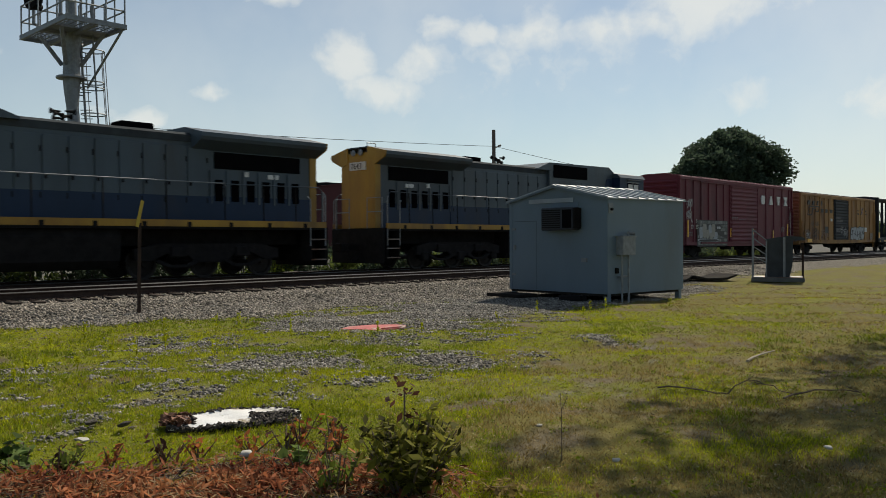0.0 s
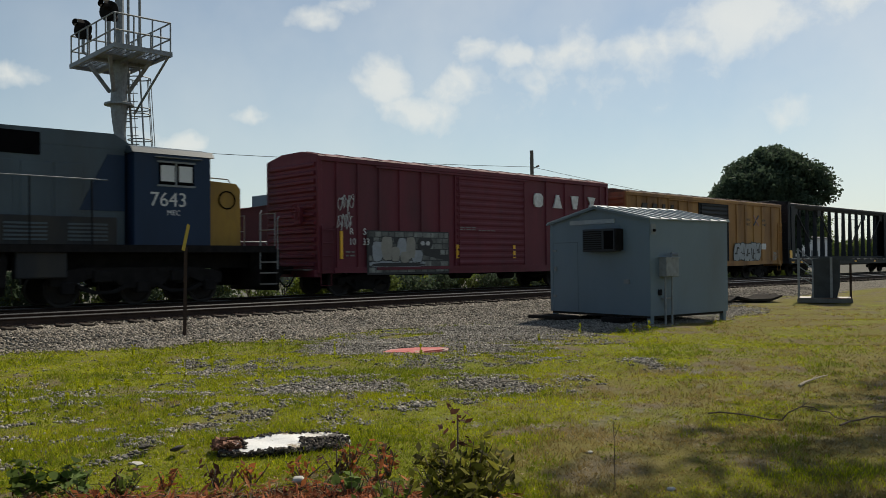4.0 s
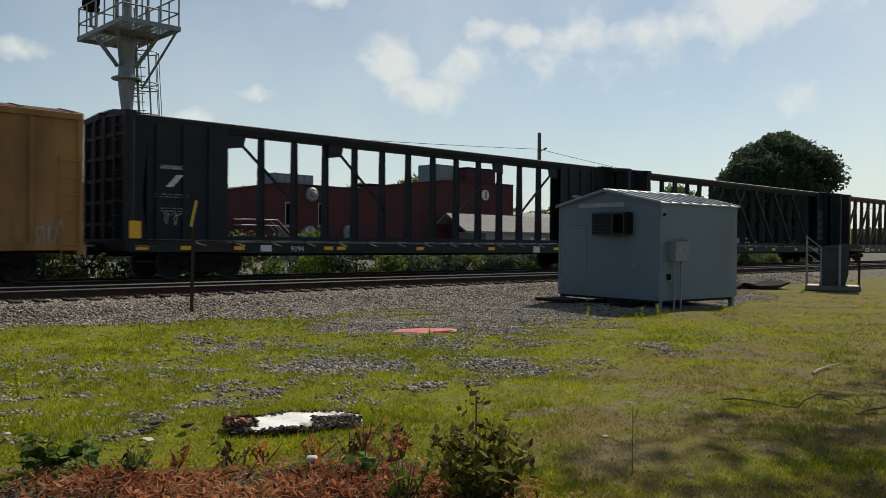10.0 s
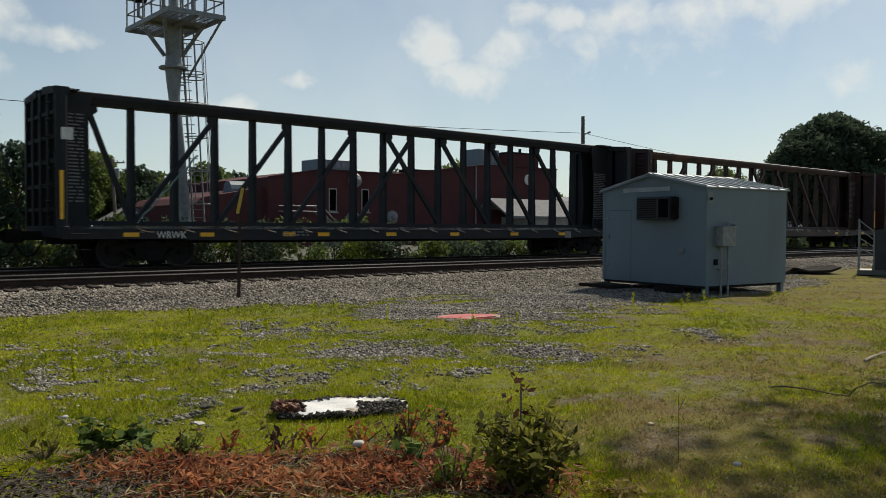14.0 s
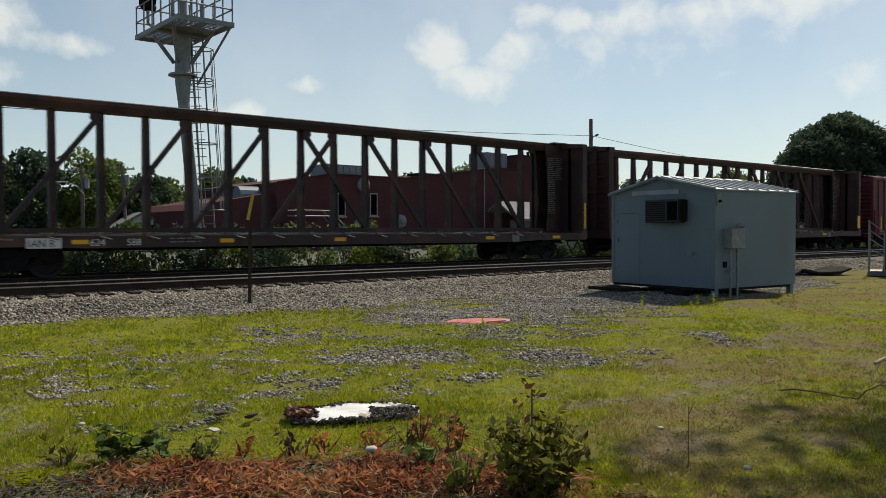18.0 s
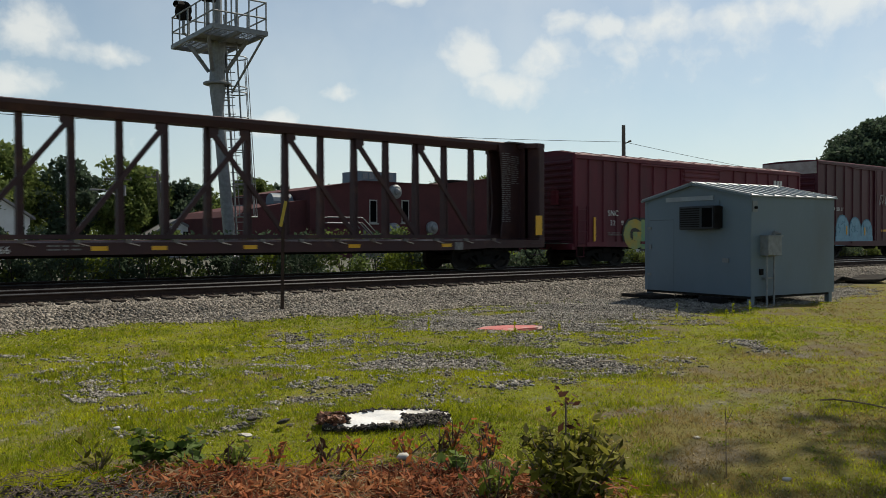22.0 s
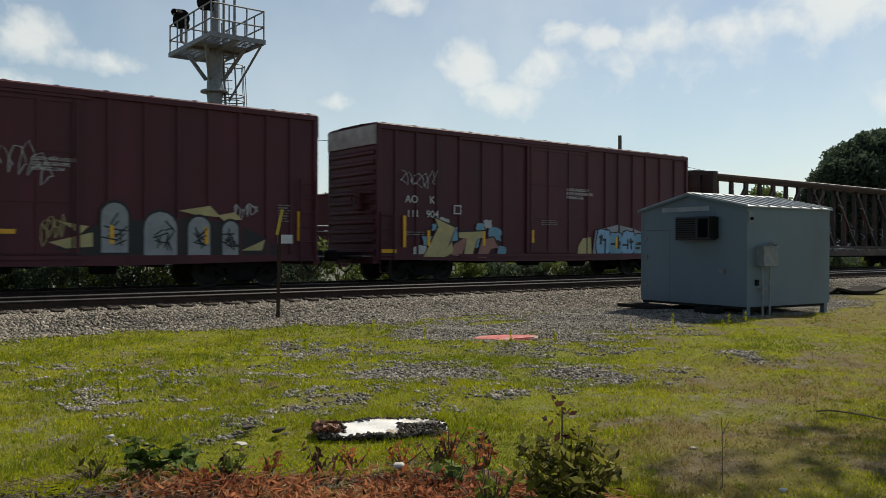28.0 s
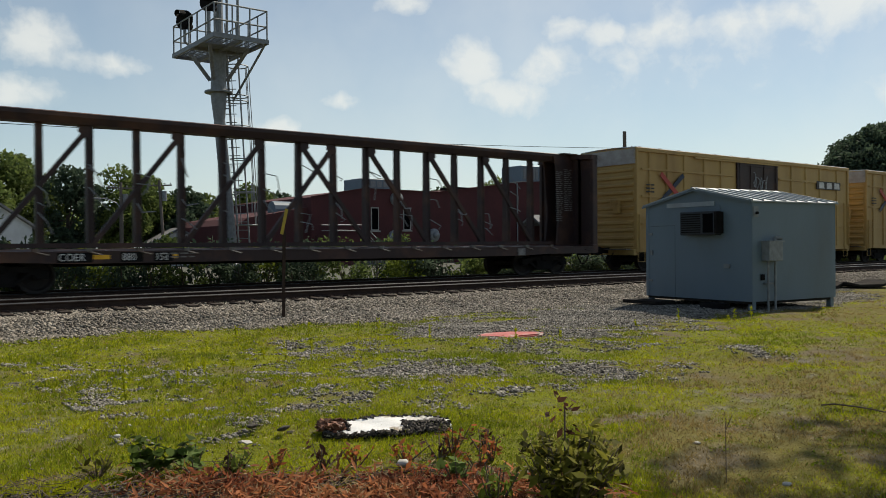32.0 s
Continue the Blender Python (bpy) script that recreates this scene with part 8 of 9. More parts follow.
    bars(c, L4 - 0.95, 4.2, 0.4, 34, -0.345, seed=72)
    bars(c, L4 - 0.5, 4.1, 0.35, 14, -0.345, seed=73)
    part("placard", sheet([(0.02, 1.4), (0.3, 1.4), (0.3, 2.0), (0.02, 2.0)], -1.48, -1.45), M_REFL, c, "yellow plate")
    patch(c, L4 - 0.2, 1.55, 0.3, 0.7, y=-1.48)
    CARS.append((c, 147.16))

    L5 = 22.6
    c = centerbeam("dark brown centerbeam flatcar with hanging straps", 223.85, L5, M_DARKBROWN)
    xs = lattice(c, M_DARKBROWN, 1.05)
    small_marks(c, L5, (4.6, 6.3), seed=80)
    for x, w in ((3.57, 0.82), (5.05, 0.56), (5.88, 0.5)):
        part("mark_plate", sheet([(x, 0.74), (x + w, 0.74), (x + w, 0.99), (x, 0.99)], -1.508, -1.49), M_UNDER, c)
    word("COER", 0.26, M_WHITE, c, on_side(3.6, 0.78, -1.511), wide=0.9)
    word("880", 0.26, M_WHITE, c, on_side(5.09, 0.78, -1.511), wide=0.9)
    word("152", 0.26, M_WHITE, c, on_side(5.91, 0.78, -1.511), wide=0.9)
    rng = random.Random(81)
    for x in xs[2:-1]:
        for k in range(3):
            z = rng.uniform(1.7, 3.6)
            part("loose_strap", Geo().pipe([(x - 0.1, -0.34, z), (x + rng.uniform(-0.1, 0.3), -0.45, z - rng.uniform(0, 0.3)), (x + rng.uniform(0, 0.4), -0.4, z - rng.uniform(0.1, 0.6))], 0.018, 4), M_GALV, c)
    bars(c, L5 - 1.0, 3.9, 0.35, 26, -0.345, seed=82)
    bars(c, L5 - 0.55, 4.0, 0.4, 22, -0.345, seed=83)
    CARS.append((c, 223.85))


def red_boxes():
    y = -1.5
    c = boxcar("dull red boxcar with green and gold spray paint", 171.35, 15.74, 0.75, 4.2, M_RED, M_RED2, [0.81, 1.62, 2.37, 3.09, 3.8, 4.63, 5.48, 10.25, 11.2, 12.11, 13.04, 13.9, 14.73], (6.33, 9.23), M_RED,
               reflect=[(1.05, 1.42, 0.1, 0.92), (9.75, 1.3, 0.1, 0.4), (14.7, 1.5, 0.1, 0.9)])
    word("SNC", 0.30, M_WHITE, c, on_side(1.8, 1.95, y - 0.012), space=1.1)
    word("32   9", 0.28, M_WHITE, c, on_side(1.92, 1.58, y - 0.012), space=1.2)
    bold_word(c, "GERV", 2.75, 0.76, 1.02, [1.02, 0.86, 1.0, 0.9], [M_GOLDMIX, M_SEAMIX, M_GOLDMIX, M_SEAMIX], M_KBLACK, label="gold and green spray-painted capital letter")
    for k in range(6):
        for j in range(4):
            part("spray_stripe", Geo().box(6.93 + 0.4 * k, 7.35 + 0.4 * k, -1.549 - 0.001 * j, -1.53, 1.1 + 0.2 * j, 1.15 + 0.2 * j), M_KBLACK if j % 2 else M_TEAL, c)
        arch_patch(c, 6.95 + 0.4 * k, 7.33 + 0.4 * k, 0.98, 1.98 - 0.1 * (k in (0, 4)), M_SILVER, -1.535 - 0.0015 * (k % 2), M_KBLACK, "silver round-topped spray-painted shape", 2, k)
    scrawl(c, 10.0, 12.1, 0.95, 1.8, M_CHALK, 91, r=0.022, turns=28)
    scrawl(c, 9.5, 10.0, 1.1, 1.4, M_CHALK, 93, r=0.02, turns=9)
    scrawl(c, 11.9, 12.6, 0.9, 1.4, M_CHALK, 94, r=0.03)
    scrawl(c, 14.7, 15.3, 2.2, 2.8, M_CHALK, 95, r=0.02)
    for k, x in enumerate((13.4, 13.68, 13.9)):
        part("emblem", sheet([(x, 3.38), (x + 0.2, 3.38), (x + 0.2, 3.76), (x + 0.05, 3.76)], y - 0.012, y + 0.02), M_WHITE, c)
    bars(c, 6.7, 2.75, 0.8, 1, -1.54, seed=96)
    bars(c, 8.1, 2.2, 0.7, 1, -1.54, seed=97)
    bars(c, 1.8, 1.3, 0.8, 2, y - 0.01, seed=98)
    part("data_panel", Geo().box(12.75, 13.2, y - 0.012, y + 0.01, 1.25, 1.58), M_WHITE, c)
    part("data_panel", Geo().box(12.79, 13.16, y - 0.016, y + 0.01, 1.29, 1.54), M_INK, c)
    bars(c, 13.6, 1.7, 0.35, 6, y - 0.01, seed=99)

    ribs = [0.94, 1.86, 2.78, 3.66, 4.59, 5.52, 9.4, 10.3, 11.15, 11.99, 12.87, 13.68, 14.42]
    c = boxcar("tall red boxcar with pale blue spray paint", 188.77, 15.25, 0.68, 4.92, M_RED2, M_RED2, ribs, (5.9, 8.75), M_RED, door_style="plug", white_cap=True, round_roof=0.09, seam=0.02,
               reflect=[(0.5, 1.62, 0.09, 0.95), (2.9, 1.45, 0.1, 0.45), (4.85, 1.4, 0.1, 0.42), (7.0, 1.45, 0.55, 0.11), (9.45, 1.4, 0.1, 0.45), (11.9, 1.4, 0.1, 0.45), (14.66, 1.7, 0.1, 0.85)])
    word("YK   R  201 31", 0.26, M_WHITE, c, on_side(1.0, 2.45, y - 0.012))
    for k, (a, b) in enumerate(((1.85, 3.1), (3.25, 4.4), (4.5, 5.65))):
        arch_patch(c, a, b, 1.1, 2.2 - 0.1 * k, M_CYAN, y - 0.001 * k, M_TEAL, "teal and pale blue round-topped spray-painted shape", 3, 100 + k)
        part("spray_band", Geo().add(*_prism([(a - 0.1, 0.66), (b + 0.1, 0.66), (b + 0.1, 1.12), (b - 0.25, 1.32), (a + 0.3, 1.25), (a - 0.1, 1.12)], y - 0.016 - 0.001 * k, y)), M_CYAN, c, "pale blue sprayed band")
    part("spray_ground", Geo().add(*_prism([(8.0, 0.95), (9.6, 0.8), (14.0, 0.8), (13.9, 1.15), (13.3, 1.5), (12.7, 1.75), (11.2, 1.85), (9.2, 1.7)], y - 0.003, y + 0.004)), M_KBLACK, c, "black sprayed ground")
    for k, (a, b, lo, hi) in enumerate(((9.2, 9.85, 0.95, 2.2), (10.25, 11.1, 0.85, 2.0), (11.4, 12.0, 0.86, 1.9), (12.35, 12.8, 0.86, 1.8))):
        arch_patch(c, a, b, lo, hi, M_SILVER, y - 0.004, M_KBLACK, "grey round-topped spray-painted shape", 5, 110 + k)
    for k, o in enumerate(([(8.0, 1.2), (9.0, 1.45), (9.0, 1.1), (8.4, 1.05)], [(11.15, 2.05), (12.0, 2.2), (12.3, 1.9), (11.6, 1.95)], [(12.9, 1.0), (13.6, 1.3), (13.5, 1.0)], [(8.3, 1.7), (8.9, 1.6), (8.7, 1.4)], [(12.2, 1.95), (12.7, 2.05), (12.9, 1.85), (12.4, 1.8)])):
        part("spray_patch", Geo().add(*_prism(o, y - 0.009, y + 0.002)), M_TAN, c, "sand-coloured sprayed wedge")
    scrawl(c, 6.4, 8.2, 2.6, 3.4, M_CHALK, 103, y=-1.54, r=0.016, turns=26)
    scrawl(c, 7.8, 8.4, 1.2, 1.8, M_TAN, 104, y=-1.54, r=0.018)
    scrawl(c, 12.6, 13.4, 1.9, 2.3, M_CHALK, 105, r=0.018)
    word("CLOSE AND LOCK\nDOORS BEFORE\nMOVING CAR", 0.12, M_WHITE, c, on_side(7.6, 3.15, -1.538))
    bars(c, 0.9, 2.2, 0.4, 9, y - 0.01, seed=106)
    bars(c, 14.0, 2.3, 0.35, 7, y - 0.01, seed=107)
    part("data_panel", Geo().box(14.0, 14.45, y - 0.012, y + 0.01, 1.2, 1.45), M_WHITE, c)

    ribs = [0.69, 1.51, 2.33, 3.28, 4.27, 5.23, 10.52, 11.27, 12.14, 12.95, 13.87, 14.82]
    c = boxcar("tall red boxcar with yellow and blue spray paint", 206.14, 15.67, 0.68, 4.92, M_RED2, M_RED2, ribs, (6.24, 9.61), M_RED, door_style="plug", white_cap=True, round_roof=0.09, seam=0.02,
               reflect=[(1.0, 1.6, 0.1, 1.0), (1.95, 1.4, 0.1, 0.5), (4.3, 1.4, 0.1, 0.5), (6.6, 1.5, 0.1, 0.45), (9.5, 1.45, 0.1, 0.45), (11.1, 1.3, 0.1, 0.45), (13.3, 1.3, 0.1, 0.45), (0.4, 0.98, 0.55, 0.12), (14.9, 1.5, 0.08, 0.9)])
    word("AO", 0.34, M_WHITE, c, on_side(1.02, 2.52, y - 0.012))
    word("K", 0.34, M_WHITE, c, on_side(1.98, 2.52, y - 0.012))
    word("111", 0.34, M_WHITE, c, on_side(1.07, 2.06, y - 0.012))
    word("904", 0.34, M_WHITE, c, on_side(1.85, 2.06, y - 0.012))
    rng = random.Random(111)
    for k in range(12):
        cx, cz, r = 1.6 + 0.32 * k, (0.95, 1.3, 1.75, 1.9, 1.55, 1.0)[k % 6], rng.uniform(0.14, 0.3)
        part("spray_cloud", Geo().add(*_prism(blob(cx - r, cx + r, cz - r * 0.8, cz + r * 0.8, rng, 0, 16, 0.22), y - 0.004 - 0.0005 * k, y + 0.004)), M_CYAN if k % 3 else M_CHALK, c, "pale blue sprayed cloud")
    for k, (o, m) in enumerate(((([(1.75, 0.8), (2.35, 1.75), (2.2, 2.05), (3.05, 1.75), (2.7, 1.05), (2.9, 1.3), (3.0, 0.95), (2.6, 0.78)]), M_TAN), ([(2.9, 0.85), (3.0, 1.2), (3.6, 1.5), (3.3, 0.8)], M_SALMON), ([(3.2, 1.6), (4.3, 1.65), (4.35, 1.45), (4.0, 1.4), (3.75, 0.78), (3.4, 0.78), (3.55, 1.4), (3.2, 1.42)], M_TAN), ([(4.0, 0.75), (4.2, 1.35), (4.7, 1.45), (4.95, 1.1), (4.6, 1.05), (4.4, 0.75)], M_SALMON))):
        p = part("spray_patch", Geo().add(*_prism(grow(o, 0.05), y - 0.014 - 0.001 * k, y + 0.004)), M_KBLACK, c, "angular spray-painted shape with a black rim")
        part("spray_fill", Geo().add(*_prism(o, y - 0.021 - 0.001 * k, y)), m, p)
    part("spray_ground", Geo().add(*_prism([(9.75, 0.85), (13.3, 0.85), (13.1, 1.6), (12.2, 1.85), (11.2, 2.0), (9.9, 1.75)], y - 0.003, y + 0.004)), M_SILVER, c, "pale grey sprayed ground")
    tag_panel(c, 10.0, 12.9, 0.85, 1.75, 4, [M_LBLUE, M_CYAN], M_KBLACK, 113, lean=0.1, strokes=4, label="bright blue spray-painted swollen shapes")
    part("spray_patch", Geo().add(*_prism([(8.9, 0.85), (9.65, 0.85), (9.6, 1.5), (9.2, 1.45), (8.95, 1.2)], y - 0.042, y)), M_TAN, c, "sand-coloured sprayed patch")
    part("spray_patch", Geo().add(*_prism([(12.95, 0.85), (14.0, 0.88), (13.8, 1.4), (13.1, 1.5)], y - 0.01, y)), M_FADED, c, "faded sprayed patch")
    scrawl(c, 0.75, 2.4, 3.0, 3.6, M_CHALK, 114, r=0.014, turns=22)
    word("CLOSE AND LOCK\nBOTH DOORS BEFORE\nMOVING CAR", 0.145, M_WHITE, c, on_side(8.28, 3.2, -1.542))
    bars(c, 1.0, 1.6, 0.8, 2, y - 0.01, seed=115)
    for x in (13.2, 13.7, 14.2):
        bars(c, x, 2.6, 0.3, 7, y - 0.01, seed=int(x * 10))
    part("placard", Geo().box(3.0, 3.3, y - 0.012, y + 0.01, 2.2, 2.5), M_WHITE, c)
    part("placard", Geo().box(3.04, 3.26, y - 0.016, y + 0.01, 2.24, 2.46), M_RED2, c)
    part("data_panel", Geo().box(14.0, 14.45, y - 0.012, y + 0.01, 1.2, 1.45), M_WHITE, c)
    bars(c, 7.0, 2.1, 0.8, 3, -1.54, seed=117)


def yellow_new():
    for k, u in enumerate((248.8, 267.65)):
        ribs = [0.82, 1.97, 3.1, 4.48, 5.71, 11.45, 12.74, 14.07, 15.75]
        c = boxcar("tall yellow boxcar with a dark door", u, 16.9, 0.74, 4.92, M_YEL2, M_YEL2, ribs, (6.8, 10.2), M_WALLW, door_paint=M_DARKBROWN if k == 0 else M_YEL2, door_style="plug", white_cap=True, round_roof=0.09, seam=0.02)
        y = -1.5
        for z in (1.9, 3.0, 4.1):
            for a, b in ((0.3, 6.7), (10.3, 16.6)):
                part("side_girt", Geo().box(a, b, y - 0.012, y + 0.04, z - 0.04, z + 0.04), M_YEL2, c)
        part("emblem", Geo().beam((1.45, y - 0.03, 2.8), (2.95, y - 0.03, 3.95), 0.02, 0.2), M_BLUE, c, "blue painted diagonal band")
        part("emblem", Geo().beam((1.45, y - 0.045, 3.95), (2.95, y - 0.045, 2.8), 0.02, 0.2), spray("red paint", (0.4, 0.04, 0.03)), c, "red painted diagonal band")
        for x in (0.55, 3.5):
            bars(c, x, 3.5, 0.5, 3, y - 0.02, M_INK, 0.14, int(x * 10))
        part("emblem", sheet([(13.7, 3.75), (16.0, 3.75), (16.0, 4.15), (13.7, 4.15)], y - 0.03, y + 0.02), M_INK, c, "dark painted band with pale blocks")
        for x in (13.9, 14.65, 15.4):
            part("emblem", sheet([(x, 3.8), (x + 0.5, 3.8), (x + 0.45, 4.1), (x, 4.1)], y - 0.04, y + 0.02), M_WHITE, c)
        scrawl(c, 8.0, 9.3, 3.3, 4.2, M_SILVER, 120 + k, y=-1.54, r=0.03)


red_gatx()
yellow_old()
flat_cars()
red_boxes()
yellow_new()


# ---- the engines ----
def engine(label, m, u, numbered):
    """A six-axle diesel engine with a long hood; x from 0 (rear of the hood) to 19.7 (front platform, past the cab)."""
    L = 19.7
    e = thing("locomotive", m, label, "locomotive", "engines of the train")
    part("deck", Geo().box(0.0, L, -1.5, 1.5, 1.42, 1.52), M_UNDER, e)
    for s in (-1, 1):
        part("frame_stripe", Geo().box(0.05, 11.7, *sorted((s * 1.53, s * 1.45)), 1.49, 1.68), M_LYEL, e, "yellow side sill")
        part("frame_stripe", Geo().box(11.7, L - 0.1, *sorted((s * 1.52, s * 1.45)), 1.40, 1.6), M_UNDER, e)
        for x in np.arange(0.9, 11.6, 1.35):
            part("jacking_pad", Geo().box(x - 0.06, x + 0.06, *sorted((s * 1.545, s * 1.5)), 1.45, 1.62), M_UNDER, e)
    # hood
    part("hood_lower", Geo().box(0.25, 15.2, -0.92, 0.92, 1.5, 2.42), M_BLUE, e, "dark blue lower hood band")
    part("hood", Geo().box(0.25, 15.2, -0.90, 0.90, 2.42, 4.0), M_GREYLOCO, e, "grey hood")
    # roof colour darkened below the hood grey to hold down its sunlit edge
    part("hood_roof", Geo().prism([(-0.92, 3.98), (-0.92, 4.18), (-0.8, 4.26), (0.8, 4.26), (0.92, 4.18), (0.92, 3.98)], "x", 3.6, 10.1), shade("darkened hood roof paint", (0.055, 0.065, 0.072), 0.9, spec=0.1, colour2=(0.04, 0.045, 0.05), scale=2), e)
    part("hood_end", Geo().prism([(-0.93, 1.5), (0.93, 1.5), (0.93, 4.05), (0.6, 4.42), (-0.6, 4.42), (-0.93, 4.05)], "x", 0.0, 0.26), M_LYEL, e, "yellow end of the hood")
    # radiator wings
    for s in (-1, 1):
        part("radiator_wing", Geo().prism([(s * 0.9, 3.78), (s * 1.45, 4.02), (s * 1.52, 4.12), (s * 1.52, 4.24), (s * 0.55, 4.46), (s * 0.55, 3.9)], "x", 0.02, 4.55), M_GREYLOCO, e, "overhanging radiator wing")
        part("wing_end", Geo().prism([(s * 0.9, 3.78), (s * 1.45, 4.02), (s * 1.52, 4.12), (s * 1.52, 4.24), (s * 0.55, 4.46), (s * 0.55, 3.9)], "x", -0.03, 0.05), M_LYEL, e)
    part("radiator_roof", Geo().prism([(-1.52, 4.24), (-0.55, 4.46), (0.55, 4.46), (1.52, 4.24)], "x", 0.0, 4.55), M_GREYLOCO, e)
    for s in (-1, 1):
        fr = part("radiator_grille", Geo().box(0.66, 3.79, *sorted((s * 0.925, s * 0.88)), 3.25, 3.75), M_GRILLE, e, "black radiator grille")
        for k in range(6):
            x = 0.70 + 0.56 * k
            part("louvre_slot", Geo().box(x, x + 0.27, *sorted((s * 0.93, s * 0.88)), 2.27, 2.92), M_DARK, e)
            part("slot_frame", Geo().box(x + 0.36, x + 0.44, *sorted((s * 0.94, s * 0.89)), 2.2, 3.2), M_GREYLOCO, e)
        part("placard", Geo().box(1.5, 1.9, *sorted((s * 0.94, s * 0.9)), 3.02, 3.16), M_WHITE, e)
        part("placard", Geo().box(2.6, 2.75, *sorted((s * 0.94, s * 0.9)), 3.05, 3.2), M_WHITE, e)
        # hood doors
        for k in range(9):
            x = 4.0 + 0.68 * k
            d = part("hood_door", Geo().box(x + 0.02, x + 0.66, *sorted((s * 0.935, s * 0.89)), 2.0 if k % 2 else 1.7, 3.85, chamfer=0.008), M_GREYLOCO, e)
            part("latch", Geo().box(x + 0.55, x + 0.61, *sorted((s * 0.96, s * 0.92)), 2.7, 2.8), M_UNDER, d)
            part("hinge", Geo().box(x + 0.02, x + 0.06, *sorted((s * 0.95, s * 0.92)), 3.4, 3.55).box(x + 0.02, x + 0.06, *sorted((s * 0.95, s * 0.92)), 2.2, 2.35), M_UNDER, d)
        part("blue_band", Geo().box(3.9, 10.3, *sorted((s * 0.945, s * 0.89)), 1.52, 2.40), M_BLUE, e)
        # tall equipment section behind the cab
        part("equipment_side", Geo().box(10.15, 15.2, *sorted((s * 1.06, s * 0.9)), 1.52, 4.2), M_GREYLOCO, e)
        part("blower_grille", Geo().box(10.43, 13.06, *sorted((s * 1.085, s * 1.0)), 3.85, 4.42), M_GRILLE, e)
        for x in (10.9, 11.7, 12.6, 13.4):
            part("equipment_door", Geo().box(x, x + 0.72, *sorted((s * 1.08, s * 1.04)), 2.0, 3.7, chamfer=0.01), M_GREYLOCO, e)
        part("blue_band", Geo().box(10.16, 11.85, *sorted((s * 1.078, s * 1.0)), 1.52, 2.38), M_BLUE, e)
        locker = part("equipment_locker", Geo().box(11.95, 14.9, *sorted((s * 1.3, s * 1.05)), 1.53, 2.32, chamfer=0.02), M_LOCKER, e, "dusty dark locker with louvred doors")
        for x in (12.15, 13.65):
            for k in range(5):
                part("louvre", Geo().box(x, x + 1.0, *sorted((s * 1.315, s * 1.28)), 1.7 + 0.1 * k, 1.75 + 0.1 * k), M_GREYLOCO, locker)
        part("slant_panel", Geo().prism([(14.0, 2.5), (15.2, 2.5), (15.2, 4.0), (14.75, 4.0)], "y", *sorted((s * 1.082, s * 1.0))), M_BLUE, e)
    part("equipment_roof", Geo().prism([(9.3, 4.2), (10.15, 4.5), (14.9, 4.56), (15.35, 4.32), (15.35, 4.15), (9.3, 4.15)], "y", -1.07, 1.07), M_GREYLOCO, e)
    # cab
    part("cab", Geo().prism([(15.3, 1.5), (17.5, 1.5), (17.5, 4.05), (17.45, 4.1), (15.3, 4.1)], "y", -1.45, 1.45), M_BLUE, e, "dark blue cab")
    part("cab_roof", Geo().prism([(-1.48, 4.08), (-1.35, 4.24), (-0.6, 4.38), (0.6, 4.38), (1.35, 4.24), (1.48, 4.08)], "x", 15.25, 17.62), M_GREYLOCO, e)
    for s in (-1, 1):
        part("cab_window", Geo().box(15.98, 17.0, *sorted((s * 1.47, s * 1.4)), 3.25, 3.85), M_DARK, e)
        part("window_frame", Geo().box(15.94, 17.04, *sorted((s * 1.475, s * 1.44)), 3.2, 3.25).box(15.94, 17.04, *sorted((s * 1.475, s * 1.44)), 3.85, 3.9).box(16.44, 16.49, *sorted((s * 1.475, s * 1.44)), 3.25, 3.85), M_GALV, e)
        # opaque pale panes: their colour stands in for sky seen through the cab
        for x in (16.0, 16.52):
            part("window_pane", Geo().box(x + 0.03, x + 0.42, *sorted((s * 1.478, s * 1.46)), 3.34, 3.78), M_WALLW if s < 0 and numbered else M_GALV, e)
        part("sunshade", Geo().box(15.85, 17.2, *sorted((s * 1.6, s * 1.44)), 3.98, 4.0), M_GALV, e)
    part("front_window", Geo().box(17.49, 17.53, -1.25, -0.45, 3.3, 3.95).box(17.49, 17.53, 0.45, 1.25, 3.3, 3.95), M_DARK, e)
    # short nose
    part("nose", Geo().prism([(17.5, 1.5), (18.75, 1.5), (18.75, 3.3), (18.6, 3.45), (17.5, 3.5)], "y", -0.92, 0.92), M_LYEL, e, "yellow short nose")
    part("nose_rail", Geo().pipe([(17.6, -0.8, 3.5), (17.65, -0.8, 3.6), (18.4, -0.8, 3.58), (18.5, -0.8, 3.45)], 0.02), M_GALV, e)
    g = Geo()
    for k in range(12):
        a, b = k * math.pi / 6, (k + 1) * math.pi / 6
        g.tube((18.3 + 0.26 * math.cos(a), -0.95, 2.95 + 0.26 * math.sin(a)), (18.3 + 0.26 * math.cos(b), -0.95, 2.95 + 0.26 * math.sin(b)), 0.02, n=5)
    part("brake_wheel", g, M_DARK, e)
    if numbered:
        word("7643", 0.55, M_WHITE, e, on_side(15.72, 2.66, -1.455), wide=0.98)
        word("MEC", 0.2, M_WHITE, e, on_side(16.2, 2.42, -1.455))
        plate = part("number_board", Geo().box(-0.03, 0.0, -0.45, 0.45, 3.62, 3.92), M_WHITE, e, "white number board")
        word("7643", 0.3, M_INK, plate, pose(-0.034, 0.36, 3.67, 90, 0, -90))
    else:
        part("number_board", Geo().box(-0.03, 0.0, -0.45, 0.45, 3.62, 3.92), M_WHITE, e, "white number board")
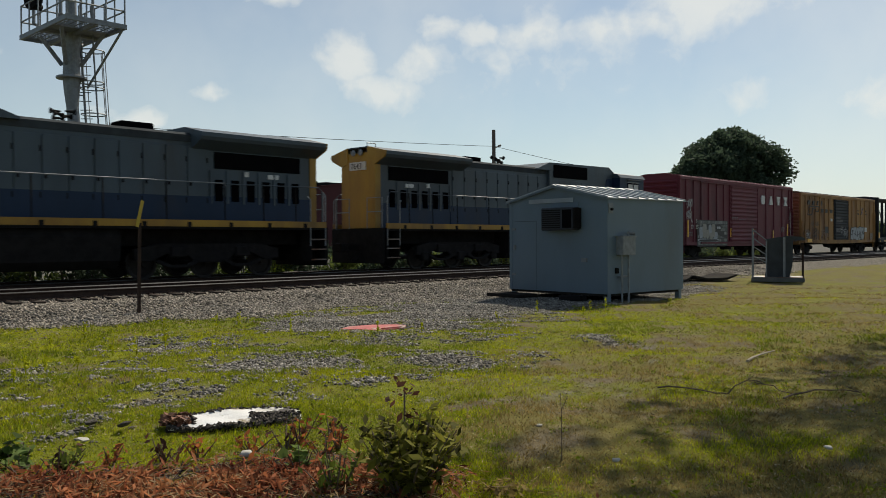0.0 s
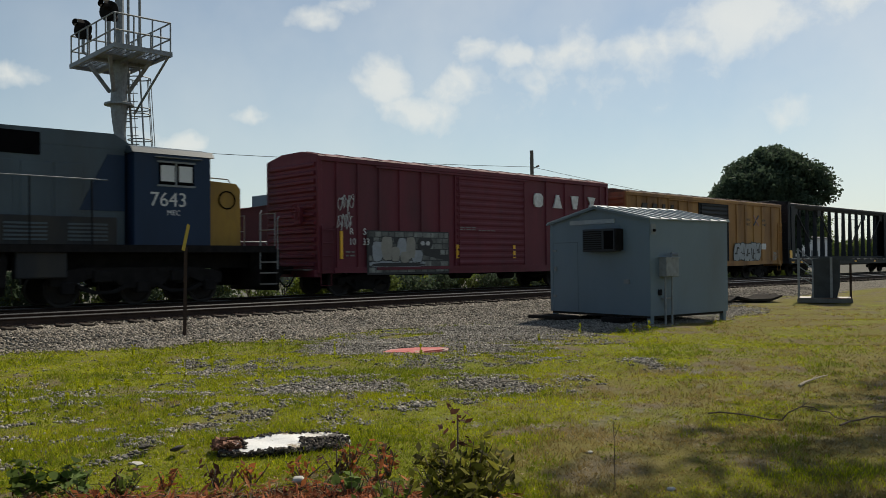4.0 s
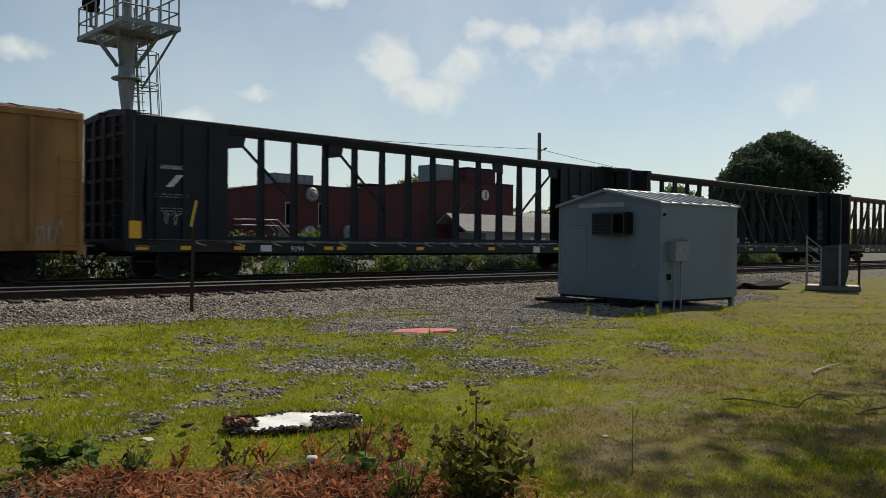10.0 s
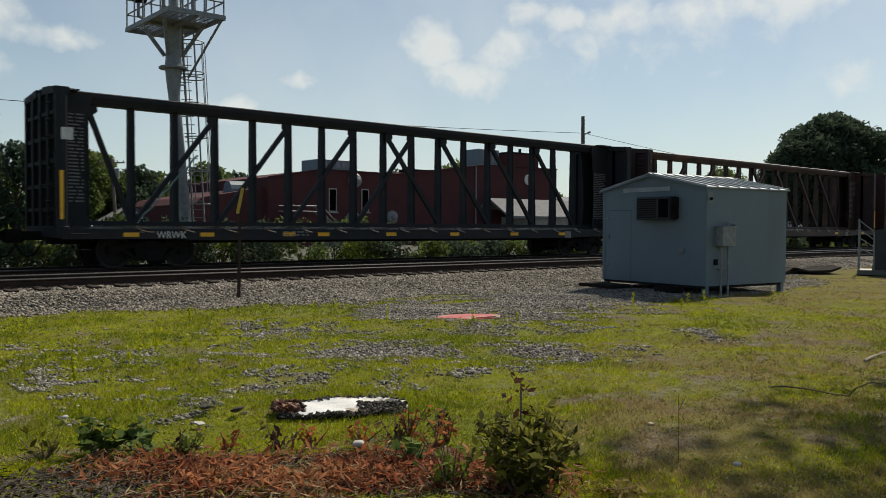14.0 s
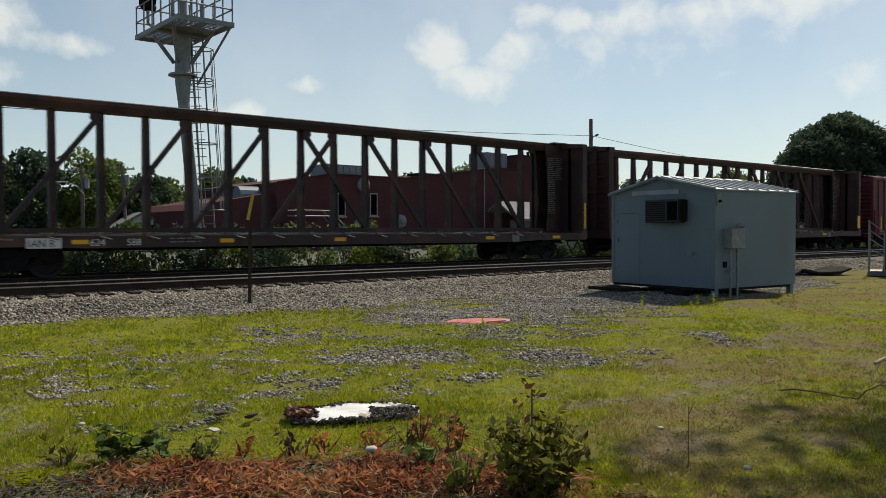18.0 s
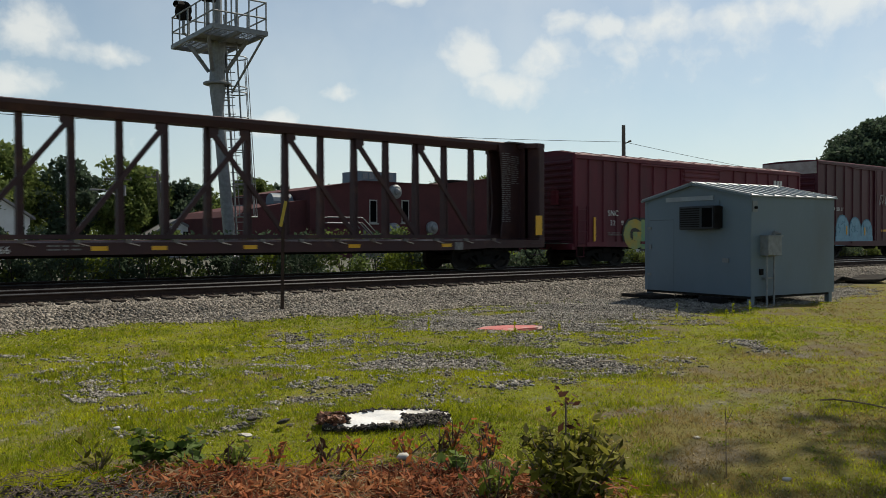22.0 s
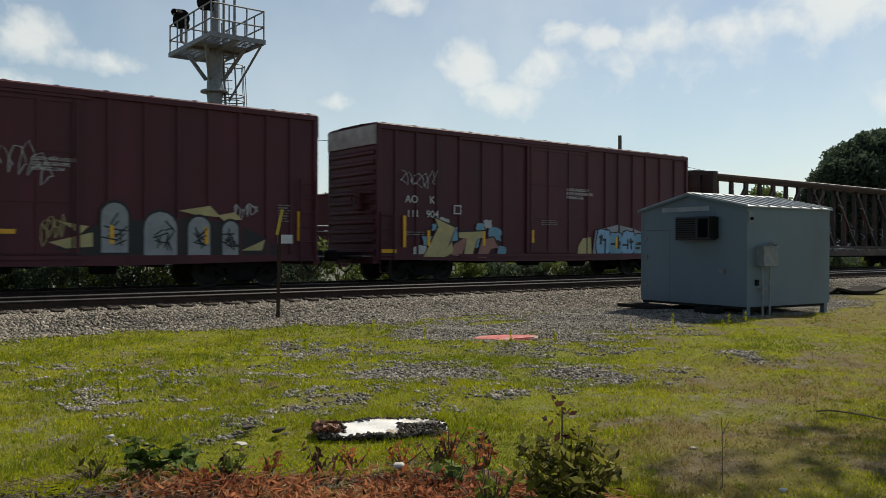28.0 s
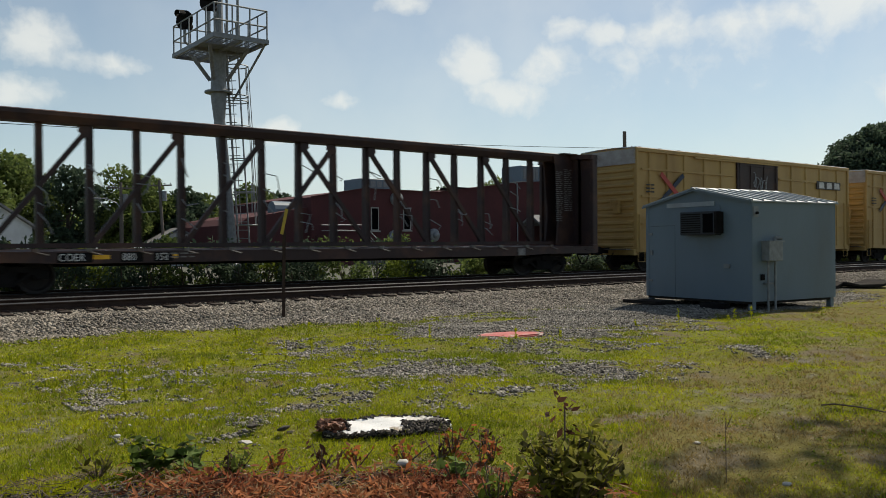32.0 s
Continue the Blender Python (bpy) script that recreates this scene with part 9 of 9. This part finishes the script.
    for y in (-0.2, 0.2):
        part("headlight", Geo().lathe([(0.1, 0), (0.12, 0.04), (0.09, 0.06)], 12, pose(-0.02, y, 4.25, 0, -90, 0)), M_GALV, e)
    # roof fittings
    part("exhaust_stack", Geo().box(5.4, 6.4, -0.35, 0.35, 4.2, 4.5, chamfer=0.04).box(5.3, 6.5, -0.4, 0.4, 4.24, 4.3), M_DARK, e)
    horn = part("horn", Geo().tube((7.85, 0, 4.22), (7.85, 0, 4.5), 0.05).tube((7.75, -0.1, 4.5), (7.95, 0.1, 4.5), 0.05), M_UNDER, e, "five-chime air horn")
    for dx, y, w, z in ((-0.03, -0.16, -1, 4.52), (0.03, 0.16, 1, 4.52), (-0.03, 0.08, -1, 4.62), (0.03, -0.08, 1, 4.62), (0, 0, 1, 4.42)):
        part("horn_bell", Geo().tube((7.85 + dx, y, z), (7.85 + dx + w * 0.2, y, z), 0.025, 0.04, n=10).tube((7.85 + dx + w * 0.2, y, z), (7.85 + dx + w * 0.27, y, z), 0.04, 0.09, n=10), M_UNDER, horn)
    part("roof_grab", Geo().pipe([(0.1, -0.4, 4.46), (0.1, -0.4, 4.6), (0.5, -0.4, 4.6), (0.5, -0.4, 4.46)], 0.018), M_GALV, e)
    # handrails and stanchions
    for s in (-1, 1):
        part("handrail", Geo().pipe([(3.7, s * 1.42, 2.70), (3.75, s * 1.42, 2.78), (11.2, s * 1.42, 2.78), (11.75, s * 1.42, 3.28)], 0.018), M_GALV, e, "pale grey handrail")
        part("handrail", Geo().pipe([(11.75, s * 1.42, 1.55), (11.75, s * 1.42, 3.28), (14.6, s * 1.42, 3.28)], 0.018), M_GALV, e, "pale grey handrail")
        part("handrail", Geo().pipe([(0.15, s * 1.42, 1.5), (0.15, s * 1.42, 2.7), (0.3, s * 1.42, 2.8), (3.7, s * 1.42, 2.76)], 0.02), M_GREYLOCO, e)
        for x in (1.2, 2.4, 3.75, 5.6, 7.4, 9.2, 11.1, 12.7, 14.2):
            part("stanchion", Geo().tube((x, s * 1.45, 1.5), (x, s * 1.42, 2.78 if x < 11.5 else 3.28), 0.02, n=6), M_UNDER, e)
        for x, d in ((0.05, 1), (L - 0.65, 1)):
            st = part("step_well", Geo().box(x, x + 0.03, *sorted((s * 1.5, s * 0.9)), 0.4, 1.45).box(x + 0.58, x + 0.61, *sorted((s * 1.5, s * 0.9)), 0.4, 1.45).box(x, x + 0.6, *sorted((s * 0.95, s * 0.9)), 0.4, 1.45), M_UNDER, e)
            for z in (0.45, 0.78, 1.1):
                part("step_tread", Geo().box(x, x + 0.6, *sorted((s * 1.52, s * 1.2)), z, z + 0.03), M_UNDER, st)
                part("step_edge", Geo().box(x, x + 0.6, *sorted((s * 1.53, s * 1.5)), z - 0.01, z + 0.035), M_STEEL, st)
            part("grab_post", Geo().pipe([(x + 0.02, s * 1.5, 0.9), (x + 0.02, s * 1.5, 2.55), (x + 0.1, s * 1.45, 2.65)], 0.02), M_GALV, e)
            part("grab_post", Geo().pipe([(x + 0.62, s * 1.5, 0.9), (x + 0.62, s * 1.5, 2.4), (x + 0.7, s * 1.45, 2.5)], 0.02), M_GALV, e)
    for x, way in ((0.0, -1), (L, 1)):
        part("pilot", Geo().box(*sorted((x, x + way * 0.08)), -1.45, 1.45, 0.25, 1.5, chamfer=0.02), M_UNDER, e)
        for s in (-1, 1):
            part("end_railing", Geo().pipe([(x, s * 1.3, 1.5), (x, s * 1.3, 2.6), (x, s * 0.5, 2.6), (x, s * 0.5, 1.5)], 0.02), M_GALV, e)
            part("end_rail", Geo().pipe([(x, s * 1.3, 2.1), (x, s * 0.5, 2.1)], 0.018), M_GALV, e)
        coupler(e, x, way)
    # tank and underframe
    part("fuel_tank", Geo().prism([(-1.35, 0.55), (-1.1, 0.32), (1.1, 0.32), (1.35, 0.55), (1.4, 1.2), (1.3, 1.42), (-1.3, 1.42), (-1.4, 1.2)], "x", 6.9, 12.2), M_UNDER, e)
    part("air_reservoir", Geo().tube((7.0, -1.36, 1.2), (9.4, -1.36, 1.2), 0.17, n=14).tube((9.6, -1.36, 1.2), (12.0, -1.36, 1.2), 0.17, n=14), M_LOCKER, e)
    part("battery_box", Geo().box(12.4, 13.6, -1.42, -1.0, 0.75, 1.42, chamfer=0.03), M_LOCKER, e)
    part("centre_frame", Geo().box(0.2, L - 0.2, -0.6, 0.6, 0.95, 1.45), M_UNDER, e)
    for x in (4.1, 15.6):
        g = Geo()
        for s in (-1, 1):
            g.prism([(-2.35, 0.55), (-2.35, 0.85), (-1.6, 1.0), (1.6, 1.0), (2.35, 0.85), (2.35, 0.55), (1.9, 0.5), (1.4, 0.72), (0.8, 0.72), (0.5, 0.45), (-0.5, 0.45), (-0.8, 0.72), (-1.4, 0.72), (-1.9, 0.5)], "y", *sorted((s * 1.25, s * 1.05)))
            for a in (-1.05, 1.05):
                g.box(a - 0.25, a + 0.25, *sorted((s * 1.33, s * 1.1)), 0.62, 0.92, chamfer=0.02)
                g.prism([(a - 0.7, 0.5), (a - 0.3, 0.32), (a + 0.3, 0.32), (a + 0.7, 0.5), (a + 0.6, 0.56), (a + 0.25, 0.4), (a - 0.25, 0.4), (a - 0.6, 0.56)], "y", *sorted((s * 1.3, s * 1.15)))
        b = part("bogie", g, M_UNDER, e, "three-axle engine truck", pose(x, 0, 0))
        for a in (-1.95, 0.0, 1.95):
            w = part("wheelset", WHEEL_MESH, None, b, "", pose(a, 0, 0.43))
            WHEELS.append((w, a, -0.43 if not numbered else 0.43))
            part("journal_box", Geo().box(a - 0.17, a + 0.17, -1.34, -1.1, 0.32, 0.64, chamfer=0.03), M_UNDER, b)
    CARS.append((e, u))
    return e


engine("grey, blue and yellow diesel locomotive running cab last", ground_pose(19.5), 19.5, True)
engine("grey, blue and yellow diesel locomotive with the cab leading", ground_pose(16.9) @ pose(0, 0, 0, 0, 0, 180), 16.9, False)


def motions():
    times = [0.5 * k for k in range(65)]
    for car, u in CARS:
        turned = car.matrix_basis.to_euler().z
        walk(car, [(t, pose(u + travelled(t), TRACK_Y, RAIL_Z, 0, 0, math.degrees(turned))) for t in times])
    spins = [32 * k / 400 for k in range(401)]
    for w, x, r in WHEELS:
        walk(w, [(t, pose(x, 0, abs(r), 0, math.degrees(travelled(t) / r), 0)) for t in spins])


motions()
